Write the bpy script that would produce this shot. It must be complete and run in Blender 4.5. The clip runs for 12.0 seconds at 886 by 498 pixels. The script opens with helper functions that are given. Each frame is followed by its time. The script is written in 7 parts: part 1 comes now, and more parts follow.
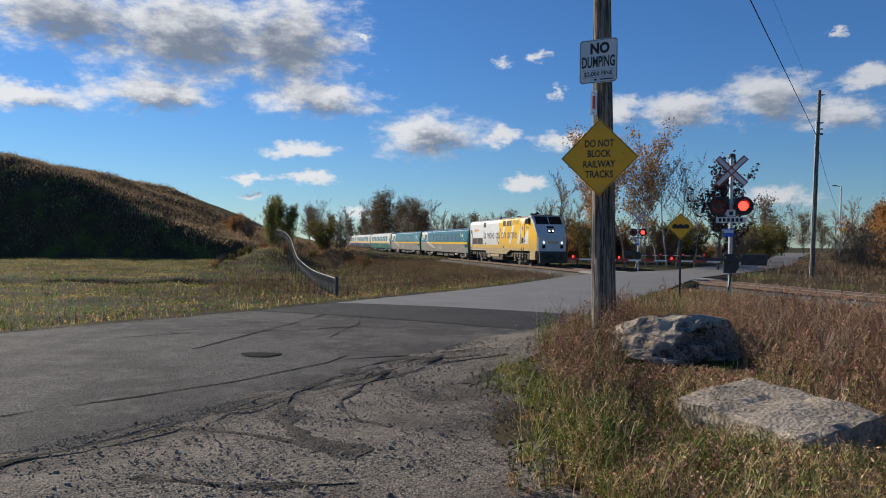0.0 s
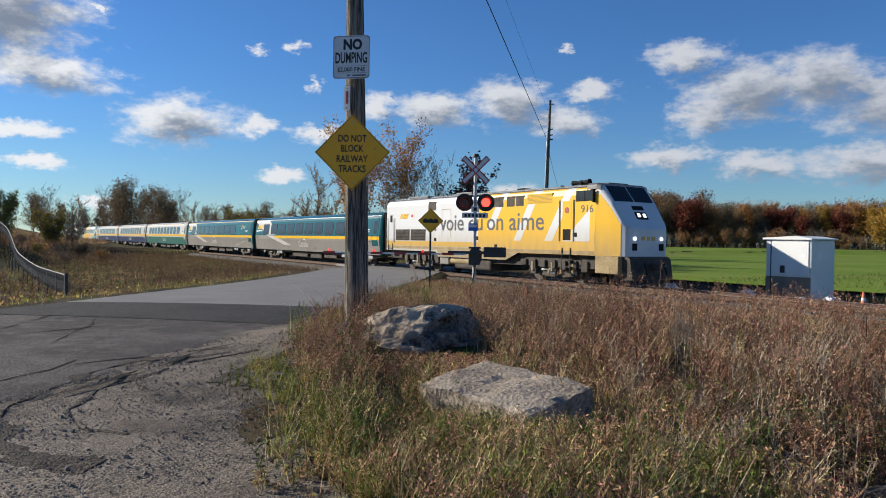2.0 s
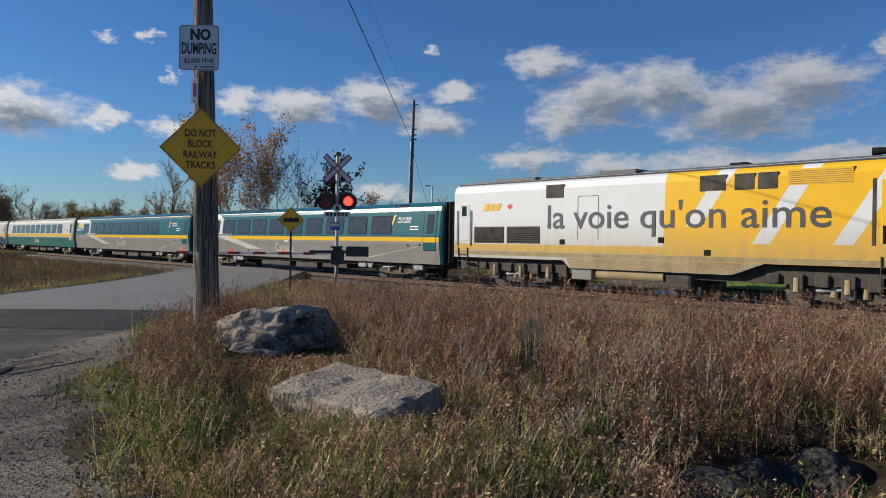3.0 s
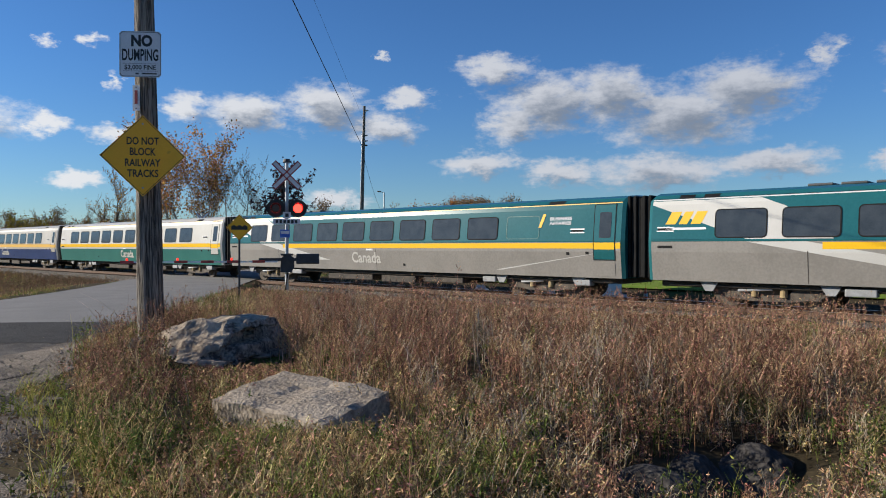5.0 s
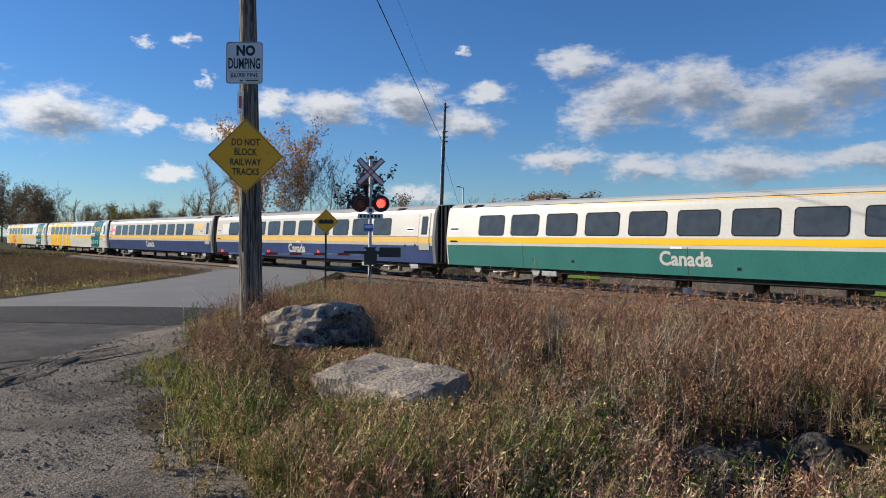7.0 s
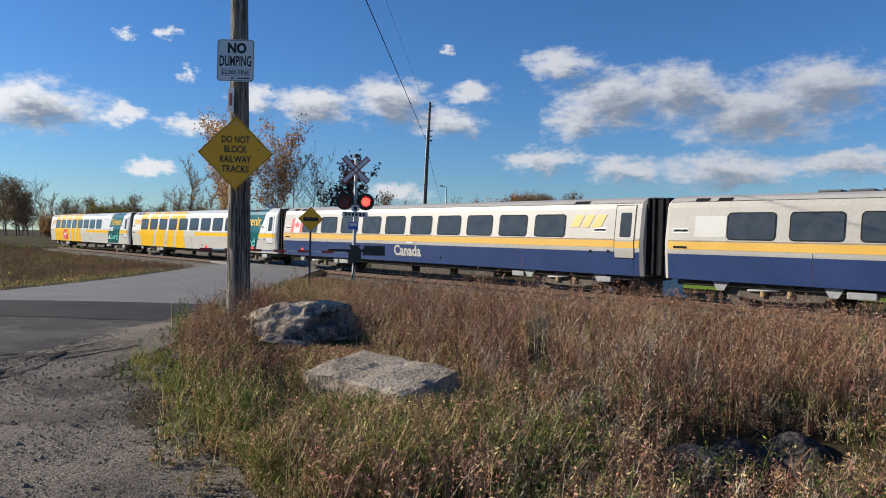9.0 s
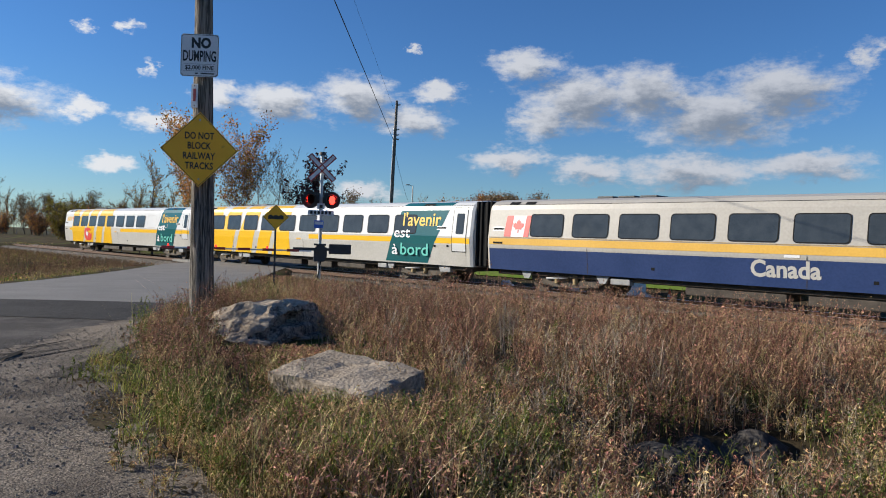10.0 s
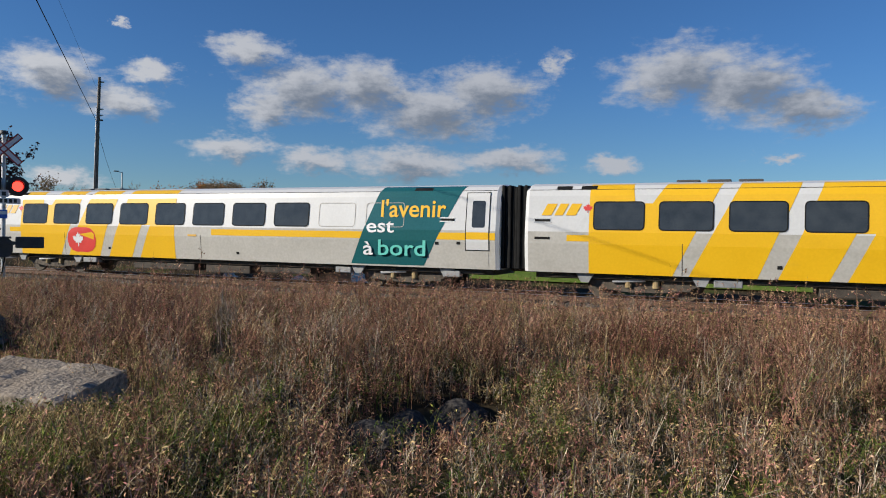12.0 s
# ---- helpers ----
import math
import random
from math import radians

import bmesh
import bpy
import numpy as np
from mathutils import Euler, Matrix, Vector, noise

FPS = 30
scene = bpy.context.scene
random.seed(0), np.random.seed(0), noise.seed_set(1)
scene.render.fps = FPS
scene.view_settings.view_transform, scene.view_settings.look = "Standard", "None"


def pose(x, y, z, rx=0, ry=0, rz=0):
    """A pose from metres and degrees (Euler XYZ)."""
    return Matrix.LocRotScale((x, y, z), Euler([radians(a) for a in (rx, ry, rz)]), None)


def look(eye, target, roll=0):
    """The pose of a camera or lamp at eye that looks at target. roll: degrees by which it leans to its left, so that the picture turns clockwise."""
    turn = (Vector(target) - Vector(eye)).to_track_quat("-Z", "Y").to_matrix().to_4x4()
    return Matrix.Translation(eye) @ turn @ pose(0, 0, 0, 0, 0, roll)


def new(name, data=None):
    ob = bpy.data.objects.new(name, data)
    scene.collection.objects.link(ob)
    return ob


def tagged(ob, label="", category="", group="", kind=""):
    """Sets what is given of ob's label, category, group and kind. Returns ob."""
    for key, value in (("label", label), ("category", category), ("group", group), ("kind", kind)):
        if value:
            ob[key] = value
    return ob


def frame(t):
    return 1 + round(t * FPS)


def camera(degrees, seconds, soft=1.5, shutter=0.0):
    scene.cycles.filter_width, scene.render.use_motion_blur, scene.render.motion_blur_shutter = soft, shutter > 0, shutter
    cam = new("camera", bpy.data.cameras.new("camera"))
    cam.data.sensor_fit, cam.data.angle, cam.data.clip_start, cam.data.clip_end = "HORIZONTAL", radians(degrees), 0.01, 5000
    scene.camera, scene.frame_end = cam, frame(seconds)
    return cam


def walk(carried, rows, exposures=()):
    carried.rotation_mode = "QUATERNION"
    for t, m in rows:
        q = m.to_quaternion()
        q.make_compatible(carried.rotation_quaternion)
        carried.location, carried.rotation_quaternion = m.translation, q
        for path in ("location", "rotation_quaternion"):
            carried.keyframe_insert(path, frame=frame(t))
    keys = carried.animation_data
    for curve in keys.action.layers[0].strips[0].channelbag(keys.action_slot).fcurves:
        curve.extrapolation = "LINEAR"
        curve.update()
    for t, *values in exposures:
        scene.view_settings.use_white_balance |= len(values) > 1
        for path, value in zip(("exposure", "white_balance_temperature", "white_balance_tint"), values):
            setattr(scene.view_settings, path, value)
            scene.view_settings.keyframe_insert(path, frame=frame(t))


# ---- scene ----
EXPOSURE = 0.0
cam = camera(63.2, 12.0, soft=1.0)
ROWS = [
    (0.0, 0.003, 0.084, 1.882, 0.000, -0.456, -0.696),
    (0.5, -0.007, 0.050, 1.880, -1.807, -0.509, -0.733),
    (1.0, 0.007, 0.064, 1.881, -5.597, -0.603, -0.791),
    (1.5, 0.016, 0.060, 1.885, -12.043, -0.685, -0.872),
    (2.0, 0.054, 0.048, 1.883, -19.103, -0.729, -0.852),
    (2.5, 0.116, 0.046, 1.889, -25.320, -0.738, -0.848),
    (3.0, 0.200, 0.040, 1.890, -29.680, -0.664, -0.717),
    (3.5, 0.214, -0.001, 1.900, -32.482, -0.410, -0.487),
    (3.7, 0.236, -0.002, 1.894, -33.157, -0.257, -0.362),
    (5.3, 0.217, -0.073, 1.907, -33.368, -0.181, 0.030),
    (5.5, 0.154, -0.116, 1.911, -32.658, -0.218, -0.097),
    (6.0, 0.022, -0.246, 1.899, -30.395, -0.402, -0.301),
    (6.5, 0.005, -0.394, 1.882, -27.909, -0.552, -0.600),
    (6.7, -0.017, -0.454, 1.887, -27.188, -0.620, -0.650),
    (8.5, -0.191, -0.570, 1.909, -27.723, -0.662, -1.252),
    (9.0, -0.190, -0.565, 1.909, -28.637, -0.690, -1.513),
    (9.5, -0.191, -0.553, 1.910, -29.770, -0.686, -1.702),
    (10.0, -0.194, -0.550, 1.911, -31.331, -0.690, -1.822),
    (10.5, -0.194, -0.541, 1.912, -33.368, -0.786, -1.825),
    (11.0, -0.186, -0.540, 1.903, -36.088, -0.971, -1.887),
    (11.5, -0.202, -0.558, 1.900, -42.120, -1.118, -1.706),
    (12.0, -0.097, -0.602, 1.879, -52.793, -0.986, -0.974),
]
walk(cam, [(t, pose(x, y, z, 90 + pitch, roll, yaw)) for t, x, y, z, yaw, pitch, roll in ROWS], [(t, EXPOSURE + v) for t, v in ((0.0, -0.06), (0.5, 0.1), (2.0, 0.1), (2.5, 0.06), (3.0, -0.2), (3.7, -0.2), (5.3, 0.12), (6.0, 0.12), (9.5, 0.14), (10.5, -0.06), (11.0, -0.22), (11.5, -0.2), (12.0, -0.2))])

# ---- sky and sun ----
SUN_AZ, SUN_EL = -52.0, 23.0      # degrees from +y towards +x, and above the horizon
world = bpy.data.worlds.new("world")
scene.world = world
world.use_nodes = True
# clouds: azimuth, elevation, half width, half height in degrees
CLOUDS = [
    (-28, 15.5, 6.3, 2.6), (-19.7, 15, 7.9, 3.7), (-12.7, 15.2, 5.7, 3.9), (-10.1, 11, 4.8, 1.4), (-29.7, 9.9, 3.9, 1),
    (-22.1, 10.7, 4.4, 1.4), (-1.2, 8.5, 4.4, 1.8), (-11.3, 7.2, 2.7, 0.7), (-15.2, 5, 1.9, 0.4),
]
CLOUDS += [
    (-10.7, 5, 2, 0.5), (-14.7, 3.6, 1.3, 0.4), (4.8, 8.6, 1.6, 0.7), (6.5, 4.9, 1.9, 0.6), (7.2, 14.4, 1.2, 0.5), (4.1, 14.1, 1, 0.5),
    (-6.4, 15.6, 0.6, 0.4), (9.5, 8.1, 2.6, 0.7), (13.9, 10.3, 1.7, 1.1), (18.1, 10.2, 3.1, 1.5), (24.1, 10.8, 3.4, 1.7),
]
CLOUDS += [
    (28.6, 9.3, 2.9, 1.3), (30.6, 11.6, 2.3, 0.8), (9, 11.8, 0.7, 0.8), (28.6, 14.8, 0.6, 0.4), (37.5, 13.8, 3.2, 1.1), (41.8, 11, 4.8, 2.2),
    (46.2, 11.7, 3.6, 2), (51.6, 9.7, 5.6, 2.4), (56, 11.3, 4.4, 2.1), (38.8, 9.6, 2.6, 1.4), (70.6, 12.4, 5.1, 2.4),
]
CLOUDS += [
    (75.3, 11.3, 4.4, 2.5), (79.1, 9.5, 3.5, 1.8), (36.4, 6.5, 3.1, 1), (42.7, 5.7, 3.5, 1), (49.8, 5.6, 5.2, 1.4), (57.9, 6.2, 4.2, 1.1),
    (65.8, 5.8, 2.1, 0.7), (77.7, 5.8, 1.7, 0.4), (61.5, 13.3, 1.3, 1.2), (-6.5, 2.2, 1.8, 0.5), (25, 3.8, 2.5, 0.8),
    (-48, 12, 6, 3), (-75, 9, 8, 2), (105, 14, 7, 3), (140, 10, 8, 2.5), (180, 16, 9, 3), (-120, 12, 8, 3), (-150, 20, 7, 3),
]


def build_sky():
    tree = world.node_tree
    n, link = tree.nodes, tree.links.new
    n.clear()

    def math(op, a, b=None, c=None):
        q = n.new("ShaderNodeMath")
        q.operation = op
        for i, s in enumerate((a, b, c)):
            if s is None:
                continue
            if isinstance(s, (int, float)):
                q.inputs[i].default_value = s
            else:
                link(s, q.inputs[i])
        return q.outputs[0]

    def vec(op, a, b=None):
        q = n.new("ShaderNodeVectorMath")
        q.operation = op
        for i, s in enumerate((a, b)):
            if s is None:
                continue
            if isinstance(s, tuple):
                q.inputs[i].default_value = s
            else:
                link(s, q.inputs[i])
        return q.outputs["Value"] if op == "LENGTH" else q.outputs[0]

    coord = n.new("ShaderNodeTexCoord").outputs["Generated"]
    sep = n.new("ShaderNodeSeparateXYZ")
    link(coord, sep.inputs[0])
    az = math("MULTIPLY", math("ARCTAN2", sep.outputs[0], sep.outputs[1]), 57.29578)
    el = math("MULTIPLY", math("ARCSINE", sep.outputs[2]), 57.29578)
    flat = n.new("ShaderNodeCombineXYZ")
    link(az, flat.inputs[0]), link(el, flat.inputs[1])
    # billows: two scales of noise push the outline about
    def noise_tex(scale, detail, stretch):
        m = vec("MULTIPLY", flat.outputs[0], stretch)
        t = n.new("ShaderNodeTexNoise")
        t.inputs["Scale"].default_value, t.inputs["Detail"].default_value, t.inputs["Roughness"].default_value = scale, detail, 0.62
        link(m, t.inputs["Vector"])
        return t.outputs["Color"], t.outputs["Fac"]
    warp, _ = noise_tex(0.32, 5, (1, 1.7, 1))
    _, fine = noise_tex(0.4, 8, (1, 2.0, 1))
    push = vec("MULTIPLY", vec("SUBTRACT", warp, (0.5, 0.5, 0.5)), (4.2, 2.0, 0))
    ragged, _ = noise_tex(1.15, 6, (1, 1.8, 1))
    tear = vec("MULTIPLY", vec("SUBTRACT", ragged, (0.5, 0.5, 0.5)), (2.6, 1.1, 0))
    base = vec("ADD", vec("ADD", flat.outputs[0], push), tear)
    sunward = vec("ADD", base, (-1.0, 1.15, 0))

    def field(v):
        out = None
        for a, e, w, h in CLOUDS:
            d = vec("LENGTH", vec("MULTIPLY", vec("SUBTRACT", v, (a, e, 0)), (1 / w, 1 / h, 0)))
            if w < 1.35:      # the smallest are thin shreds
                d = math("ADD", d, 0.34)
            out = d if out is None else math("SMOOTH_MIN", out, d, 0.12)
        return out
    near, lit = field(base), field(sunward)

    def ramp(v, lo, hi):
        q = n.new("ShaderNodeMapRange")
        q.interpolation_type = "SMOOTHSTEP"
        q.inputs["From Min"].default_value, q.inputs["From Max"].default_value = lo, hi
        link(v, q.inputs["Value"])
        return q.outputs["Result"]
    rough = math("MULTIPLY", math("SUBTRACT", fine, 0.5), 1.9)
    depth = math("SUBTRACT", math("SUBTRACT", 1.18, near), rough)
    cover = ramp(depth, -0.08, 0.85)
    shade = ramp(math("ADD", math("SUBTRACT", 1.0, lit), math("MULTIPLY", math("SUBTRACT", fine, 0.5), 1.7)), -0.2, 0.9)
    sky = n.new("ShaderNodeTexSky")
    sky.sky_type, sky.sun_disc = "NISHITA", False
    sky.sun_elevation, sky.sun_rotation = radians(SUN_EL), radians(SUN_AZ)
    sky.air_density, sky.dust_density, sky.ozone_density = 1.0, 0.0, 4.0
    deep = n.new("ShaderNodeMix")      # a clear, deep blue autumn air
    deep.data_type, deep.blend_type = "RGBA", "MULTIPLY"
    deep.inputs[0].default_value = 1.0
    tint = n.new("ShaderNodeMix")      # paler towards the horizon
    tint.data_type = "RGBA"
    tint.inputs[6].default_value, tint.inputs[7].default_value = (0.78, 1.0, 1.2, 1), (0.62, 0.98, 1.38, 1)
    link(ramp(el, -1.0, 15.0), tint.inputs[0]), link(tint.outputs[2], deep.inputs[7])
    link(sky.outputs[0], deep.inputs[6])
    bright = n.new("ShaderNodeMix")      # clouds nearer the sun shine more
    bright.data_type = "RGBA"
    bright.inputs[6].default_value, bright.inputs[7].default_value = (10.6, 10.7, 10.9, 1), (6.6, 6.9, 7.6, 1)
    link(ramp(az, -25.0, 60.0), bright.inputs[0])
    cloud = n.new("ShaderNodeMix")
    cloud.data_type = "RGBA"
    link(shade, cloud.inputs[0])
    link(bright.outputs[2], cloud.inputs[6])
    cloud.inputs[7].default_value = (2.6, 3.05, 3.85, 1)
    mix = n.new("ShaderNodeMix")
    mix.data_type = "RGBA"
    link(math("MULTIPLY", cover, 0.95), mix.inputs[0]), link(deep.outputs[2], mix.inputs[6]), link(cloud.outputs[2], mix.inputs[7])
    back, out = n.new("ShaderNodeBackground"), n.new("ShaderNodeOutputWorld")
    back.inputs["Strength"].default_value = 0.080
    link(mix.outputs[2], back.inputs["Color"]), link(back.outputs[0], out.inputs["Surface"])


build_sky()
sun = new("sun", bpy.data.lights.new("sun", "SUN"))
sun.data.energy, sun.data.angle, sun.data.color = 6.6, radians(0.5), (1.0, 0.925, 0.8)
a, e = radians(SUN_AZ), radians(SUN_EL)
sun.matrix_world = look((0, 0, 60), Vector((0, 0, 60)) - Vector((math.sin(a) * math.cos(e), math.cos(a) * math.cos(e), math.sin(e))))


# ---- materials ----
def surf(name, c1, c2=None, scale=6.0, rough=0.7, bump=0.2, metal=0.0, fine=60.0, amount=0.5, spots=None, random_tint=0.0, stretch=(1, 1, 1), trans=0.0):
    """A surface of two colours mixed by noise at two scales, with fine relief; spots: a third colour in patches."""
    m = bpy.data.materials.new(name)
    m.use_nodes = True
    n, link = m.node_tree.nodes, m.node_tree.links.new
    b = n["Principled BSDF"]
    if rough >= 0.75 and not metal:      # dry leaves, soil and stone hardly shine
        b.inputs["Specular IOR Level"].default_value = 0.06
    c2 = c2 or tuple(v * 0.8 for v in c1)
    co = n.new("ShaderNodeTexCoord")
    mp = n.new("ShaderNodeMapping")
    mp.inputs["Scale"].default_value = stretch
    link(co.outputs["Object"], mp.inputs[0])
    facs = []
    for s, d in ((scale, 4), (fine, 3)):
        t = n.new("ShaderNodeTexNoise")
        t.inputs["Scale"].default_value, t.inputs["Detail"].default_value = s, d
        link(mp.outputs[0], t.inputs["Vector"])
        facs.append(t.outputs["Fac"])
    mean = n.new("ShaderNodeMath")
    mean.operation = "ADD"
    link(facs[0], mean.inputs[0]), link(facs[1], mean.inputs[1])
    r = n.new("ShaderNodeMapRange")
    r.inputs["From Min"].default_value, r.inputs["From Max"].default_value = 1 - amount * 0.5, 1 + amount * 0.5
    link(mean.outputs[0], r.inputs["Value"])
    mix = n.new("ShaderNodeMix")
    mix.data_type = "RGBA"
    link(r.outputs[0], mix.inputs[0])
    mix.inputs[6].default_value, mix.inputs[7].default_value = (*c1, 1), (*c2, 1)
    col = mix.outputs[2]
    if spots:
        t = n.new("ShaderNodeTexNoise")
        t.inputs["Scale"].default_value, t.inputs["Detail"].default_value = spots[1], 5
        link(mp.outputs[0], t.inputs["Vector"])
        q = n.new("ShaderNodeMapRange")
        q.inputs["From Min"].default_value, q.inputs["From Max"].default_value = spots[2], spots[2] + 0.12
        link(t.outputs["Fac"], q.inputs["Value"])
        mx = n.new("ShaderNodeMix")
        mx.data_type = "RGBA"
        link(q.outputs[0], mx.inputs[0]), link(col, mx.inputs[6])
        mx.inputs[7].default_value = (*spots[0], 1)
        col = mx.outputs[2]
    if random_tint:
        g = n.new("ShaderNodeNewGeometry")
        hs = n.new("ShaderNodeHueSaturation")
        q = n.new("ShaderNodeMapRange")
        q.inputs["To Min"].default_value, q.inputs["To Max"].default_value = 1 - random_tint, 1 + random_tint
        link(g.outputs["Random Per Island"], q.inputs["Value"]), link(q.outputs[0], hs.inputs["Value"]), link(col, hs.inputs["Color"])
        h = n.new("ShaderNodeMapRange")
        h.inputs["To Min"].default_value, h.inputs["To Max"].default_value = 0.5 - random_tint * 0.06, 0.5 + random_tint * 0.06
        fr = n.new("ShaderNodeMath")
        fr.operation = "FRACT"
        mu = n.new("ShaderNodeMath")
        mu.operation = "MULTIPLY"
        mu.inputs[1].default_value = 37.7
        link(g.outputs["Random Per Island"], mu.inputs[0]), link(mu.outputs[0], fr.inputs[0]), link(fr.outputs[0], h.inputs["Value"]), link(h.outputs[0], hs.inputs["Hue"])
        col = hs.outputs[0]
    link(col, b.inputs["Base Color"])
    b.inputs["Roughness"].default_value, b.inputs["Metallic"].default_value = rough, metal
    if rough > 0.6:
        b.inputs["Specular IOR Level"].default_value = 0.25 if rough < 0.9 else 0.05
    if bump:
        bp = n.new("ShaderNodeBump")
        bp.inputs["Strength"].default_value, bp.inputs["Distance"].default_value = bump, 0.02
        link(mean.outputs[0], bp.inputs["Height"]), link(bp.outputs[0], b.inputs["Normal"])
    if trans:
        tl = n.new("ShaderNodeBsdfTranslucent")
        ms = n.new("ShaderNodeMixShader")
        ms.inputs[0].default_value = trans
        link(col, tl.inputs["Color"]), link(b.outputs[0], ms.inputs[1]), link(tl.outputs[0], ms.inputs[2])
        link(ms.outputs[0], n["Material Output"].inputs["Surface"])
    return m


def stony(name, dark, pale, size, patches, worn, relief, big=0.6, joint=0.25):
    """Crushed stone: single stones of their own shade, worn and stained in wide patches."""
    m = bpy.data.materials.new(name)
    m.use_nodes = True
    n, link = m.node_tree.nodes, m.node_tree.links.new
    b = n["Principled BSDF"]
    co = n.new("ShaderNodeTexCoord").outputs["Object"]

    def mixed(a, c, f):
        q = n.new("ShaderNodeMix")
        q.data_type = "RGBA"
        for s, i in ((f, 0), (a, 6), (c, 7)):
            if isinstance(s, tuple):
                q.inputs[i].default_value = (*s, 1)
            else:
                link(s, q.inputs[i])
        return q.outputs[2]

    def spread(v, lo, hi, a=0.0, c=1.0):
        q = n.new("ShaderNodeMapRange")
        for i, s in zip((1, 2, 3, 4), (lo, hi, a, c)):
            q.inputs[i].default_value = s
        link(v, q.inputs[0])
        return q.outputs[0]

    def clouded(scale, detail):
        q = n.new("ShaderNodeTexNoise")
        q.inputs["Scale"].default_value, q.inputs["Detail"].default_value, q.inputs["Roughness"].default_value = scale, detail, 0.65
        link(co, q.inputs["Vector"])
        return q.outputs["Fac"]
    stones = n.new("ShaderNodeTexVoronoi")
    stones.inputs["Scale"].default_value = size
    link(co, stones.inputs["Vector"])
    one = n.new("ShaderNodeSeparateColor")
    link(stones.outputs["Color"], one.inputs[0])
    col = mixed(dark, pale, one.outputs[0])
    col = mixed(col, patches, spread(clouded(big, 7), 0.46, 0.56, 0.0, 0.85))
    col = mixed(col, worn, spread(clouded(big * 4.3, 8), 0.5, 0.68, 0.0, 0.7))
    gap = mixed((joint, joint, joint), (1.0, 1.0, 1.0), spread(stones.outputs["Distance"], 0.75, 0.3))
    dim = n.new("ShaderNodeMix")
    dim.data_type, dim.blend_type = "RGBA", "MULTIPLY"
    dim.inputs[0].default_value = 1.0
    link(col, dim.inputs[6]), link(gap, dim.inputs[7])
    link(dim.outputs[2], b.inputs["Base Color"])
    b.inputs["Roughness"].default_value, b.inputs["Specular IOR Level"].default_value = 0.92, 0.2
    h = n.new("ShaderNodeMath")
    h.operation = "SUBTRACT"
    link(spread(clouded(size * 0.25, 6), 0.3, 0.7, 0.0, 1.6), h.inputs[0]), link(stones.outputs["Distance"], h.inputs[1])
    bp = n.new("ShaderNodeBump")
    bp.inputs["Strength"].default_value, bp.inputs["Distance"].default_value = 1.0, relief
    link(h.outputs[0], bp.inputs["Height"]), link(bp.outputs[0], b.inputs["Normal"])
    return m


def glow(name, colour, strength):
    m = bpy.data.materials.new(name)
    m.use_nodes = True
    b = m.node_tree.nodes["Principled BSDF"]
    b.inputs["Base Color"].default_value = (*colour, 1)
    b.inputs["Emission Color"].default_value = (*colour, 1)
    b.inputs["Emission Strength"].default_value = strength
    return m


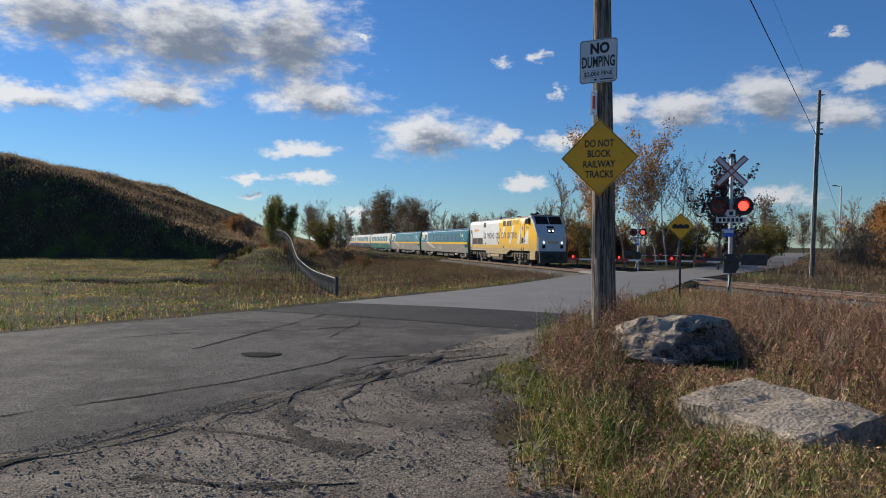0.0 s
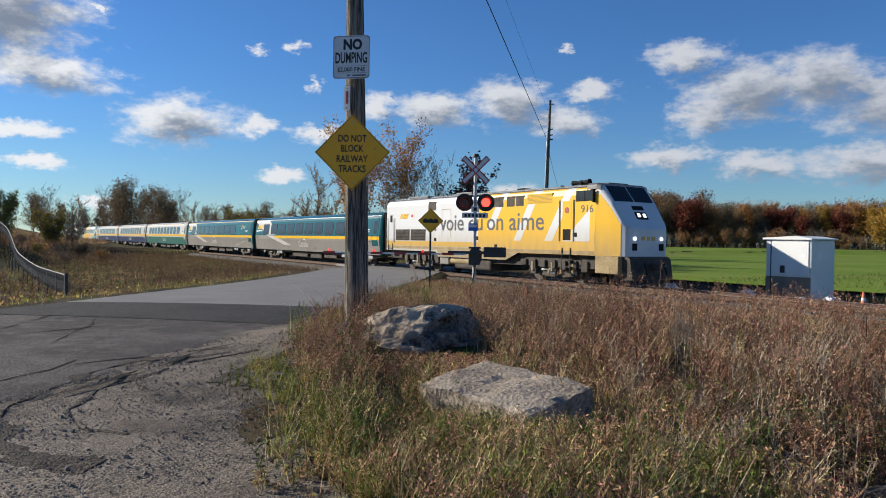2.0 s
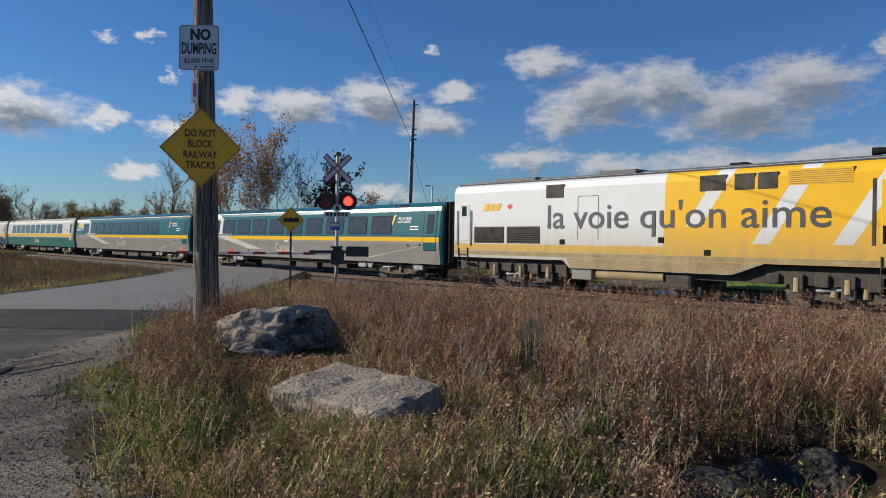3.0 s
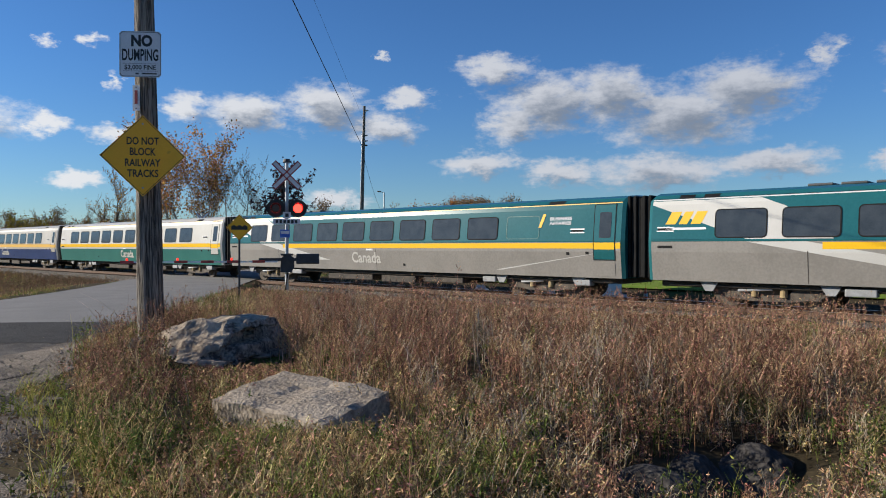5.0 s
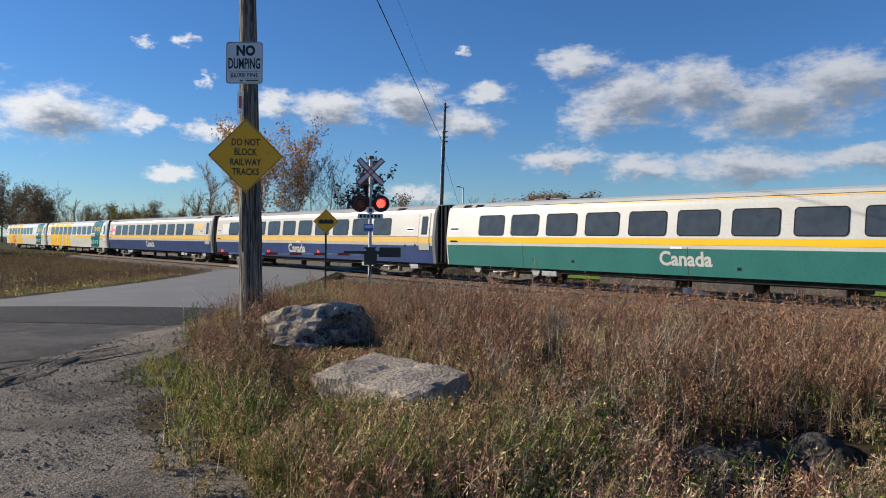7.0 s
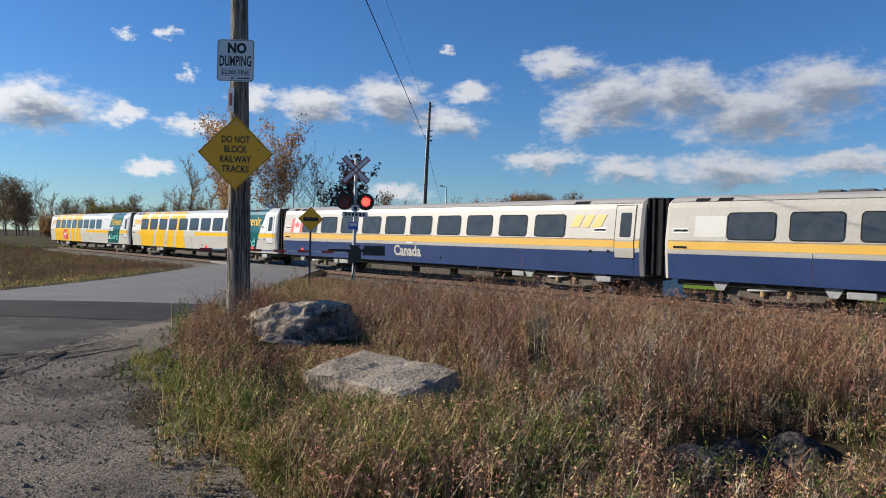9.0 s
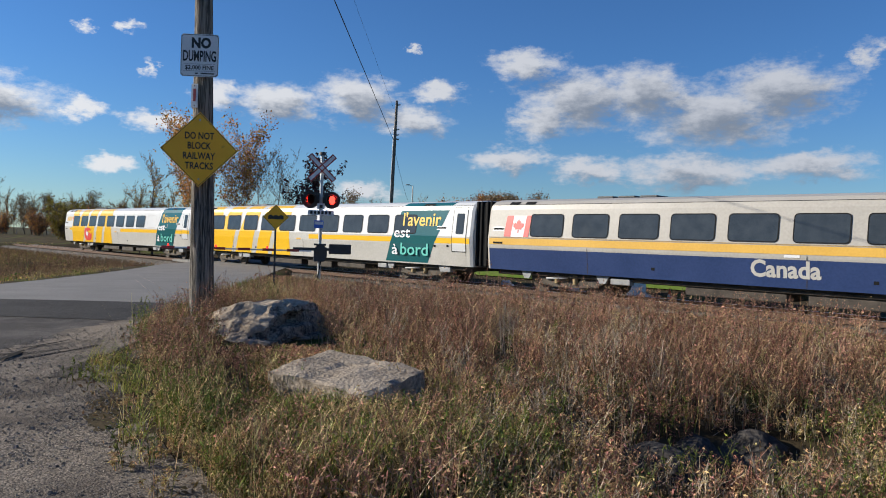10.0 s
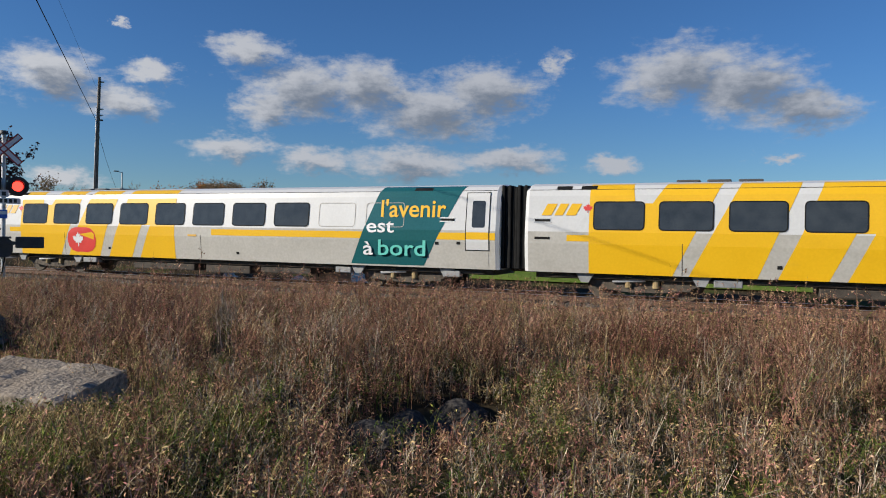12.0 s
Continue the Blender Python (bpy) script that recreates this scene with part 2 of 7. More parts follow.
M = {
    "asphalt_far": surf("asphalt_far", (0.15, 0.145, 0.136), (0.21, 0.2, 0.19), 0.8, 0.85, 0.4, fine=45, amount=0.6),
    "tar": surf("tar", (0.018, 0.017, 0.016), (0.035, 0.033, 0.03), 4, 0.98, 0.3),
    "pebble": surf("pebble", (0.14, 0.12, 0.1), (0.26, 0.23, 0.195), 9, 0.9, 0.3, random_tint=0.4),
    "soil": surf("soil", (0.03, 0.024, 0.015), (0.08, 0.062, 0.036), 0.5, 0.95, 0.8, fine=9, amount=0.6, spots=((0.07, 0.085, 0.022), 0.35, 0.52)),
    "field": surf("field", (0.1, 0.17, 0.02), (0.17, 0.22, 0.045), 0.12, 0.95, 0.6, fine=3, amount=0.5, spots=((0.2, 0.19, 0.07), 0.05, 0.6)),
    "hillside": surf("hillside", (0.1, 0.075, 0.045), (0.17, 0.13, 0.075), 0.3, 0.95, 0.8, fine=4),
    "rail": surf("rail", (0.09, 0.055, 0.04), (0.16, 0.1, 0.07), 8, 0.75, 0.2),
    "railhead": surf("railhead", (0.55, 0.55, 0.56), (0.68, 0.68, 0.7), 5, 0.3, 0.05, metal=1.0),
    "tie": surf("tie", (0.07, 0.05, 0.038), (0.13, 0.1, 0.075), 5, 0.9, 0.5),
    "plank": surf("plank", (0.2, 0.19, 0.175), (0.31, 0.3, 0.28), 3, 0.9, 0.4),
    "white": surf("white_paint", (0.56, 0.565, 0.56), (0.64, 0.645, 0.64), 0.8, 0.32, 0.02, fine=14, amount=0.8, spots=((0.5, 0.49, 0.46), 0.9, 0.66)),
    "yellow": surf("yellow_paint", (0.74, 0.42, 0.01), (0.82, 0.48, 0.016), 0.8, 0.32, 0.02, fine=14, amount=0.8, spots=((0.72, 0.42, 0.03), 0.9, 0.66)),
    "grime": surf("grime", (0.24, 0.17, 0.085), (0.4, 0.31, 0.17), 2, 0.8, 0.2, fine=18),
    "teal": surf("teal_paint", (0.012, 0.092, 0.102), (0.019, 0.118, 0.128), 0.8, 0.2, 0.02, fine=14, amount=0.8),
    "teal_light": surf("teal_letters", (0.1, 0.5, 0.42), (0.14, 0.56, 0.48), 0.8, 0.35, 0.0),
    "green": surf("green_paint", (0.02, 0.12, 0.105), (0.03, 0.15, 0.13), 0.8, 0.35, 0.02, fine=14),
    "grey": surf("grey_paint", (0.195, 0.182, 0.163), (0.25, 0.233, 0.21), 0.9, 0.42, 0.02, fine=14, spots=((0.24, 0.22, 0.2), 0.6, 0.63)),
    "silver": surf("pale_grey_paint", (0.35, 0.328, 0.29), (0.42, 0.396, 0.355), 0.8, 0.4, 0.02, fine=14, spots=((0.33, 0.305, 0.265), 0.7, 0.63)),
    "cream": surf("off_white_paint", (0.43, 0.415, 0.375), (0.5, 0.485, 0.445), 0.8, 0.36, 0.02, fine=14, spots=((0.42, 0.405, 0.36), 0.7, 0.64)),
    "dirty_white": surf("dusty_white_paint", (0.4, 0.385, 0.345), (0.48, 0.465, 0.425), 0.7, 0.5, 0.04, fine=12, spots=((0.33, 0.31, 0.27), 0.8, 0.6)),
    "navy": surf("navy_paint", (0.02, 0.04, 0.115), (0.032, 0.056, 0.15), 0.8, 0.3, 0.02, fine=14),
    "ochre": surf("ochre_paint", (0.62, 0.36, 0.06), (0.7, 0.42, 0.08), 0.8, 0.42, 0.02, fine=14),
    "swoosh": surf("pale_swoosh_paint", (0.46, 0.45, 0.42), (0.54, 0.53, 0.5), 0.8, 0.4, 0.02),
    "black": surf("black_rubber", (0.008, 0.008, 0.008), (0.018, 0.018, 0.018), 3, 0.8, 0.1),
    "steel_dull": surf("dull_pipe", (0.2, 0.205, 0.21), (0.3, 0.305, 0.31), 5, 0.6, 0.1),
    "fence_grey": surf("fence_grey", (0.045, 0.047, 0.05), (0.08, 0.083, 0.087), 5, 0.7, 0.1),
    "under": surf("dark_underframe", (0.035, 0.03, 0.026), (0.1, 0.083, 0.068), 3, 0.75, 0.4),
    "roofgrey": surf("dark_roof", (0.05, 0.052, 0.055), (0.085, 0.085, 0.085), 2, 0.55, 0.1),
    "glass": surf("dark_glass", (0.025, 0.03, 0.033), (0.045, 0.05, 0.053), 1, 0.06, 0.0),
    "dust_glass": surf("dusty_glass", (0.028, 0.034, 0.038), (0.052, 0.06, 0.064), 2, 0.12, 0.0),
    "letters": surf("dark_lettering", (0.055, 0.055, 0.06), (0.07, 0.07, 0.075), 2, 0.45, 0.0),
    "red": surf("red_film", (0.6, 0.035, 0.03), (0.68, 0.06, 0.05), 2, 0.4, 0.0),
    "steel": surf("galvanised_steel", (0.36, 0.37, 0.38), (0.48, 0.49, 0.5), 6, 0.5, 0.1, metal=0.6),
    "dark_steel": surf("dark_steel", (0.03, 0.03, 0.032), (0.06, 0.06, 0.062), 6, 0.6, 0.1),
    "pole": surf("weathered_pole_wood", (0.045, 0.04, 0.036), (0.29, 0.26, 0.225), 3, 0.92, 1.0, fine=16, amount=0.3, stretch=(8, 8, 0.3)),
    "sign_yellow": surf("sign_yellow", (0.9, 0.42, 0.008), (0.97, 0.48, 0.012), 3, 0.4, 0.02, spots=((0.6, 0.29, 0.015), 5, 0.68)),
    "sign_white": surf("sign_white", (0.66, 0.67, 0.68), (0.76, 0.77, 0.78), 3, 0.4, 0.02, spots=((0.55, 0.54, 0.5), 6, 0.66)),
    "sign_black": surf("sign_black", (0.012, 0.012, 0.012), (0.025, 0.025, 0.025), 6, 0.5, 0.0),
    "sign_red": surf("sign_red", (0.3, 0.03, 0.03), (0.4, 0.06, 0.055), 6, 0.45, 0.0),
    "sign_blue": surf("sign_blue", (0.03, 0.12, 0.5), (0.05, 0.16, 0.6), 6, 0.4, 0.0),
    "rock": surf("grey_rock", (0.2, 0.155, 0.115), (0.46, 0.38, 0.29), 2.2, 0.92, 1.0, fine=17, amount=0.5, spots=((0.07, 0.062, 0.055), 1.6, 0.6)),
    "concrete": surf("old_concrete", (0.19, 0.155, 0.12), (0.42, 0.355, 0.28), 2.2, 0.93, 0.9, fine=30, amount=0.5, spots=((0.16, 0.14, 0.12), 2.6, 0.58)),
    "cabinet": surf("cabinet_white", (0.62, 0.63, 0.62), (0.7, 0.71, 0.7), 1.5, 0.45, 0.03),
    "cabinet_base": surf("cabinet_grey_base", (0.17, 0.135, 0.1), (0.22, 0.18, 0.135), 2, 0.6, 0.05),
    "bag": surf("white_sack", (0.7, 0.7, 0.7), (0.8, 0.8, 0.8), 6, 0.6, 0.6),
    "orange": surf("orange_plastic", (0.75, 0.12, 0.03), (0.8, 0.16, 0.05), 6, 0.45, 0.0),
    "bark": surf("bark", (0.075, 0.06, 0.048), (0.16, 0.14, 0.12), 5, 0.95, 0.6),
    "bark_pale": surf("pale_bark", (0.2, 0.185, 0.165), (0.34, 0.32, 0.29), 5, 0.95, 0.4),
    "leaf_rust": surf("rust_leaves", (0.3, 0.14, 0.05), (0.46, 0.25, 0.085), 0.5, 0.8, 0, random_tint=0.5, trans=0.45),
    "leaf_gold": surf("gold_leaves", (0.33, 0.19, 0.025), (0.42, 0.25, 0.05), 0.5, 0.8, 0, random_tint=0.4, trans=0.3),
    "leaf_red": surf("dark_red_leaves", (0.13, 0.035, 0.025), (0.22, 0.06, 0.03), 0.5, 0.8, 0, random_tint=0.4, trans=0.3),
    "tan_seed": surf("tan_seed_heads", (0.26, 0.18, 0.1), (0.56, 0.43, 0.27), 0.8, 0.95, 0, amount=0.4, random_tint=0.6, trans=0.08),
    "leaf_brown": surf("brown_leaves", (0.14, 0.095, 0.05), (0.23, 0.16, 0.085), 0.5, 0.85, 0, random_tint=0.4, trans=0.2),
    "twig": surf("bare_twigs", (0.12, 0.1, 0.085), (0.21, 0.18, 0.15), 1, 0.9, 0, random_tint=0.4),
    "stem_brown": surf("red_brown_stems", (0.13, 0.065, 0.04), (0.42, 0.26, 0.16), 0.6, 0.9, 0, random_tint=0.6, trans=0.08),
    "seed": surf("brown_seed_heads", (0.2, 0.095, 0.06), (0.54, 0.33, 0.21), 0.7, 0.95, 0, amount=0.4, random_tint=0.75, trans=0.08),
    "straw": surf("straw_grass", (0.2, 0.13, 0.055), (0.6, 0.47, 0.24), 1.1, 0.85, 0, amount=0.4, random_tint=0.8, trans=0.25),
    "blade": surf("green_grass", (0.05, 0.07, 0.014), (0.2, 0.23, 0.045), 0.9, 0.8, 0, amount=0.4, random_tint=0.75, trans=0.2),
    "ash": surf("dry_grey_stems", (0.22, 0.175, 0.125), (0.52, 0.44, 0.33), 0.7, 0.9, 0, amount=0.4, random_tint=0.6, trans=0.08),
}
M["asphalt"] = stony("worn_asphalt", (0.065, 0.058, 0.052), (0.2, 0.18, 0.16), 70, (0.075, 0.066, 0.06), (0.2, 0.178, 0.155), 0.006, 0.5, 0.4)
M["gravel"] = stony("turnout_gravel", (0.12, 0.098, 0.078), (0.34, 0.285, 0.225), 70, (0.1, 0.08, 0.063), (0.33, 0.27, 0.21), 0.007, 0.42, 0.5)
M["ballast"] = stony("ballast_stone", (0.1, 0.085, 0.072), (0.34, 0.3, 0.26), 16, (0.15, 0.125, 0.1), (0.24, 0.21, 0.18), 0.03, 0.4)
M["patch"] = stony("new_asphalt", (0.035, 0.034, 0.034), (0.085, 0.08, 0.076), 60, (0.045, 0.043, 0.042), (0.075, 0.07, 0.065), 0.004, 0.5)
M["rut"] = stony("packed_rut", (0.05, 0.041, 0.033), (0.15, 0.122, 0.095), 55, (0.075, 0.061, 0.048), (0.13, 0.106, 0.083), 0.008, 1.5)
M["olive_dry"] = surf("olive_dry_leaves", (0.14, 0.09, 0.04), (0.54, 0.38, 0.18), 1.6, 0.85, 0, amount=0.4, random_tint=0.65, trans=0.2)
M["leaf_field"] = surf("fresh_grass", (0.1, 0.155, 0.02), (0.2, 0.235, 0.05), 0.5, 0.8, 0, random_tint=0.35, trans=0.3)
M["leaf_dark"] = surf("purple_dark_leaves", (0.045, 0.022, 0.028), (0.09, 0.045, 0.045), 0.5, 0.85, 0, random_tint=0.4, trans=0.15)
M["leaf_olive"] = surf("olive_gold_leaves", (0.16, 0.13, 0.022), (0.24, 0.19, 0.035), 0.5, 0.8, 0, random_tint=0.4, trans=0.3)


def dirty_paint(name, paint, dirt):
    """Gloss paint with road dirt thrown up from the wheels in streaks: thick on the sill, thinning by the waist."""
    m = surf(name, paint, tuple(v * 1.08 for v in paint), 0.8, 0.34, 0.02, fine=14, amount=0.8)
    n, link = m.node_tree.nodes, m.node_tree.links.new
    b = n["Principled BSDF"]
    clean = b.inputs["Base Color"].links[0].from_socket
    co = n.new("ShaderNodeTexCoord").outputs["Object"]
    sep = n.new("ShaderNodeSeparateXYZ")
    link(co, sep.inputs[0])
    mp = n.new("ShaderNodeMapping")
    mp.inputs["Scale"].default_value = (2.6, 1, 0.45)
    link(co, mp.inputs[0])
    t = n.new("ShaderNodeTexNoise")
    t.inputs["Scale"].default_value, t.inputs["Detail"].default_value = 1.3, 7
    link(mp.outputs[0], t.inputs["Vector"])
    hgt = n.new("ShaderNodeMapRange")
    hgt.inputs["From Min"].default_value, hgt.inputs["From Max"].default_value = 2.75, 1.15
    link(sep.outputs[2], hgt.inputs["Value"])
    k = n.new("ShaderNodeMath")
    k.operation = "MULTIPLY_ADD"
    link(t.outputs["Fac"], k.inputs[0])
    k.inputs[1].default_value = 1.5
    k.inputs[2].default_value = -0.62
    f = n.new("ShaderNodeMath")
    f.operation, f.use_clamp = "MULTIPLY_ADD", True
    link(hgt.outputs[0], f.inputs[0])
    f.inputs[1].default_value = 1.0
    j = n.new("ShaderNodeMath")
    j.operation = "MULTIPLY"
    link(k.outputs[0], j.inputs[0]), link(hgt.outputs[0], j.inputs[1])
    link(j.outputs[0], f.inputs[2])
    g = n.new("ShaderNodeMath")
    g.operation = "MULTIPLY"
    g.inputs[1].default_value = 0.72
    link(f.outputs[0], g.inputs[0])
    mix = n.new("ShaderNodeMix")
    mix.data_type = "RGBA"
    link(g.outputs[0], mix.inputs[0]), link(clean, mix.inputs[6])
    mix.inputs[7].default_value = (*dirt, 1)
    link(mix.outputs[2], b.inputs["Base Color"])
    return m


M["loco_yellow"] = dirty_paint("dusty_yellow_paint", (0.76, 0.43, 0.012), (0.36, 0.25, 0.12))
M["loco_white"] = dirty_paint("dusty_white_hood_paint", (0.64, 0.645, 0.64), (0.36, 0.31, 0.23))
M["silver_nose"] = surf("nose_grey", (0.55, 0.56, 0.57), (0.63, 0.64, 0.65), 1.2, 0.4, 0.02)
M["leaf_poplar"] = surf("yellow_green_leaves", (0.22, 0.22, 0.06), (0.34, 0.31, 0.09), 0.5, 0.8, 0, random_tint=0.4, trans=0.45)
# dark split stone of the boulder, with that side's shade put into the colour
M["shaded_split_rock"] = surf("shaded_split_rock", (0.07, 0.062, 0.054), (0.33, 0.29, 0.24), 5, 0.9, 1.0, fine=24, amount=0.4)
M["dark_rock"] = surf("dark_rock", (0.035, 0.032, 0.03), (0.09, 0.082, 0.075), 3, 0.9, 0.9, fine=20)
M["meadow"] = surf("meadow_grass", (0.11, 0.17, 0.028), (0.44, 0.3, 0.11), 0.3, 0.85, 0, fine=1.6, amount=0.15, random_tint=0.6, trans=0.45)
M["tuft"] = surf("tuft_grass", (0.14, 0.165, 0.025), (0.42, 0.4, 0.09), 0.8, 0.75, 0, amount=0.5, random_tint=0.6, trans=0.25)
M["dead_stalk"] = surf("dead_stalks", (0.11, 0.09, 0.068), (0.3, 0.25, 0.19), 0.9, 0.9, 0, amount=0.4, random_tint=0.6)
M["mound"] = surf("mound_grass", (0.12, 0.085, 0.052), (0.4, 0.28, 0.165), 0.25, 0.9, 0, fine=1.2, amount=0.35, random_tint=0.6, trans=0.5)
M["bogie_dust"] = surf("dusty_bogie_steel", (0.045, 0.038, 0.032), (0.14, 0.116, 0.092), 4, 0.8, 0.3)
M["black"].node_tree.nodes["Principled BSDF"].inputs["Specular IOR Level"].default_value = 0.15
M["glass"].node_tree.nodes["Principled BSDF"].inputs["Specular IOR Level"].default_value = 0.3
M["screen"] = surf("dark_windscreen", (0.006, 0.007, 0.008), (0.012, 0.013, 0.014), 1, 0.08, 0.0)
M["screen"].node_tree.nodes["Principled BSDF"].inputs["Specular IOR Level"].default_value = 0.25
M["lamp_red"] = glow("lit_red_lens", (1.0, 0.03, 0.02), 6.0)
M["lamp_dim"] = glow("small_red_lamp", (1.0, 0.05, 0.03), 1.0)
M["headlight"] = glow("headlight_lens", (1.0, 0.98, 0.95), 1.8)
M["lens_dark"] = surf("dark_red_lens", (0.05, 0.006, 0.006), (0.06, 0.008, 0.008), 5, 0.2, 0)


# ---- building helpers ----
def mesh_of(name, bm):
    me = bpy.data.meshes.new(name)
    bm.normal_update()
    bm.to_mesh(me)
    bm.free()
    return me


def part(name, bm, material, parent=None, label="", smooth=False):
    """One mesh object from a bmesh, under a thing or under a part."""
    if isinstance(bm, tuple):
        made = [part(name, b, material, parent, label, smooth) for b in bm]
        return made[0]
    me = bm if isinstance(bm, bpy.types.Mesh) else mesh_of(name, bm)
    if not me.materials:
        me.materials.append(M[material])
    if smooth:
        me.shade_smooth()
    ob = new(name, me)
    ob.parent = parent
    return tagged(ob, label)


def thing(name, label, category, group="", m=None):
    ob = new(name)
    ob.empty_display_size = 0.2
    if m is not None:
        ob.matrix_basis = m
    return tagged(ob, label, category, group)


def box(x0, x1, y0, y1, z0, z1, bevel=0.0, bm=None):
    bm = bm or bmesh.new()
    r = bmesh.ops.create_cube(bm, size=1, matrix=Matrix.LocRotScale(((x0 + x1) / 2, (y0 + y1) / 2, (z0 + z1) / 2), None, (x1 - x0, y1 - y0, z1 - z0)))
    if bevel:
        edges = list({e for v in r["verts"] for e in v.link_edges})
        bmesh.ops.bevel(bm, geom=edges, offset=bevel, segments=2, affect="EDGES", profile=0.5)
    return bm


def rod(p, q, r0, r1=None, seg=10, bm=None):
    bm = bm or bmesh.new()
    p, q = Vector(p), Vector(q)
    d = q - p
    m = Matrix.Translation((p + q) / 2) @ d.to_track_quat("Z", "Y").to_matrix().to_4x4()
    bmesh.ops.create_cone(bm, cap_ends=True, segments=seg, radius1=r0, radius2=r0 if r1 is None else r1, depth=d.length, matrix=m)
    return bm


def prism(outline, y0, y1, bm=None):
    """An outline in x, z drawn out from y0 to y1."""
    bm = bm or bmesh.new()
    a = [bm.verts.new((x, y0, z)) for x, z in outline]
    b = [bm.verts.new((x, y1, z)) for x, z in outline]
    k = len(outline)
    faces = [bm.faces.new(a), bm.faces.new(b[::-1])]
    faces += [bm.faces.new((a[i], b[i], b[(i + 1) % k], a[(i + 1) % k])) for i in range(k)]
    bmesh.ops.recalc_face_normals(bm, faces=bm.faces)
    return bm


def lettering(name, text, material, parent, m, width=None, height=0.3, extrude=0.003, label="", align="LEFT", bold=0.0):
    """Words as a mesh part: x along the line, letters upright in y, before m is applied; fitted to a width."""
    cu = bpy.data.curves.new(name, "FONT")
    cu.body, cu.size, cu.extrude, cu.align_x, cu.offset = text, 1.0, 0.0, align, bold
    cu.resolution_u = 3
    tmp = new(name, cu)
    bpy.context.view_layer.update()
    me = bpy.data.meshes.new_from_object(tmp.evaluated_get(bpy.context.evaluated_depsgraph_get()))
    bpy.data.objects.remove(tmp)
    xs = [v.co.x for v in me.vertices]
    wide = max(xs) - min(xs)
    s = height / 0.72
    me.transform(m @ Matrix.Diagonal((width / wide if width else s, s, 1, 1)) @ Matrix.Translation((-min(xs) if align == "LEFT" else 0, 0, 0)))
    me.materials.clear()
    me.materials.append(M[material])
    ob = new(name, me)
    ob.parent = parent
    return tagged(ob, label)


def tube(points, r, seg=5):
    """A thin continuous tube along points."""
    bm = bmesh.new()
    rings = []
    for i, p in enumerate(points):
        d = (points[min(i + 1, len(points) - 1)] - points[max(i - 1, 0)]).normalized()
        a = d.cross(Vector((0, 0, 1))).normalized()
        b = d.cross(a)
        rings.append([bm.verts.new(p + (a * math.cos(k * math.tau / seg) + b * math.sin(k * math.tau / seg)) * r) for k in range(seg)])
    for u, v in zip(rings, rings[1:]):
        for k in range(seg):
            bm.faces.new((u[k], u[(k + 1) % seg], v[(k + 1) % seg], v[k]))
    bmesh.ops.recalc_face_normals(bm, faces=bm.faces)
    return bm


def many(name, verts, faces_per, material, label, category):
    """One object of stuff from an array of vertices (n, k, 3), each row one face of k corners."""
    n, k, _ = verts.shape
    me = bpy.data.meshes.new(name)
    me.vertices.add(n * k), me.loops.add(n * k), me.polygons.add(n)
    me.vertices.foreach_set("co", np.ascontiguousarray(verts, dtype=np.float32).ravel())
    me.loops.foreach_set("vertex_index", np.arange(n * k, dtype=np.int32))
    me.polygons.foreach_set("loop_start", np.arange(0, n * k, k, dtype=np.int32))
    me.update(calc_edges=True)
    me.materials.append(M[material])
    return tagged(new(name, me), label, category, kind="stuff")

# ---- ground ----
ANG, PERP = 13.909, 23.893            # the track: its turn from +y, and its distance from the first eye
U = Vector((math.sin(radians(ANG)), -math.cos(radians(ANG)), 0))
N = Vector((math.cos(radians(ANG)), math.sin(radians(ANG)), 0))
ROAD_L = [(-30, -16), (-16, -2), (-10.6, 5.4), (-6.8, 11.2), (-3.6, 16.6), (1.0, 27.2), (4.3, 35.5), (7.8, 44.0), (11.2, 49.0), (18.5, 57.0), (31, 79), (47, 108), (85, 180)]
ROAD_R = [(-24, -22), (-11, -7.5), (-5.2, 0.6), (-1.0, 7.2), (2.3, 13.2), (7.6, 26.0), (11.4, 35.0), (15.0, 42.5), (19.0, 48.5), (25.5, 57.5), (36.5, 76), (52.5, 105), (90.5, 177)]
VERGE = [(1.6, -14), (1.3, -4), (0.75, 1.5), (0.5, 4.4), (0.4, 7.3), (1.5, 10.6), (2.85, 14.1), (5.0, 19.0), (9.4, 30.2)]


def smooth(v, lo, hi):
    s = np.clip((v - lo) / (hi - lo), 0, 1)
    return s * s * (3 - 2 * s)


def edge_x(line, y):
    """x of a polyline at y."""
    return np.interp(y, [p[1] for p in line], [p[0] for p in line])


def creek(x, y):
    """How far past the middle of the creek's cut."""
    return y - 43 - 1.2 * np.sin(x * 0.35) - 0.5 * np.sin(x * 1.1)


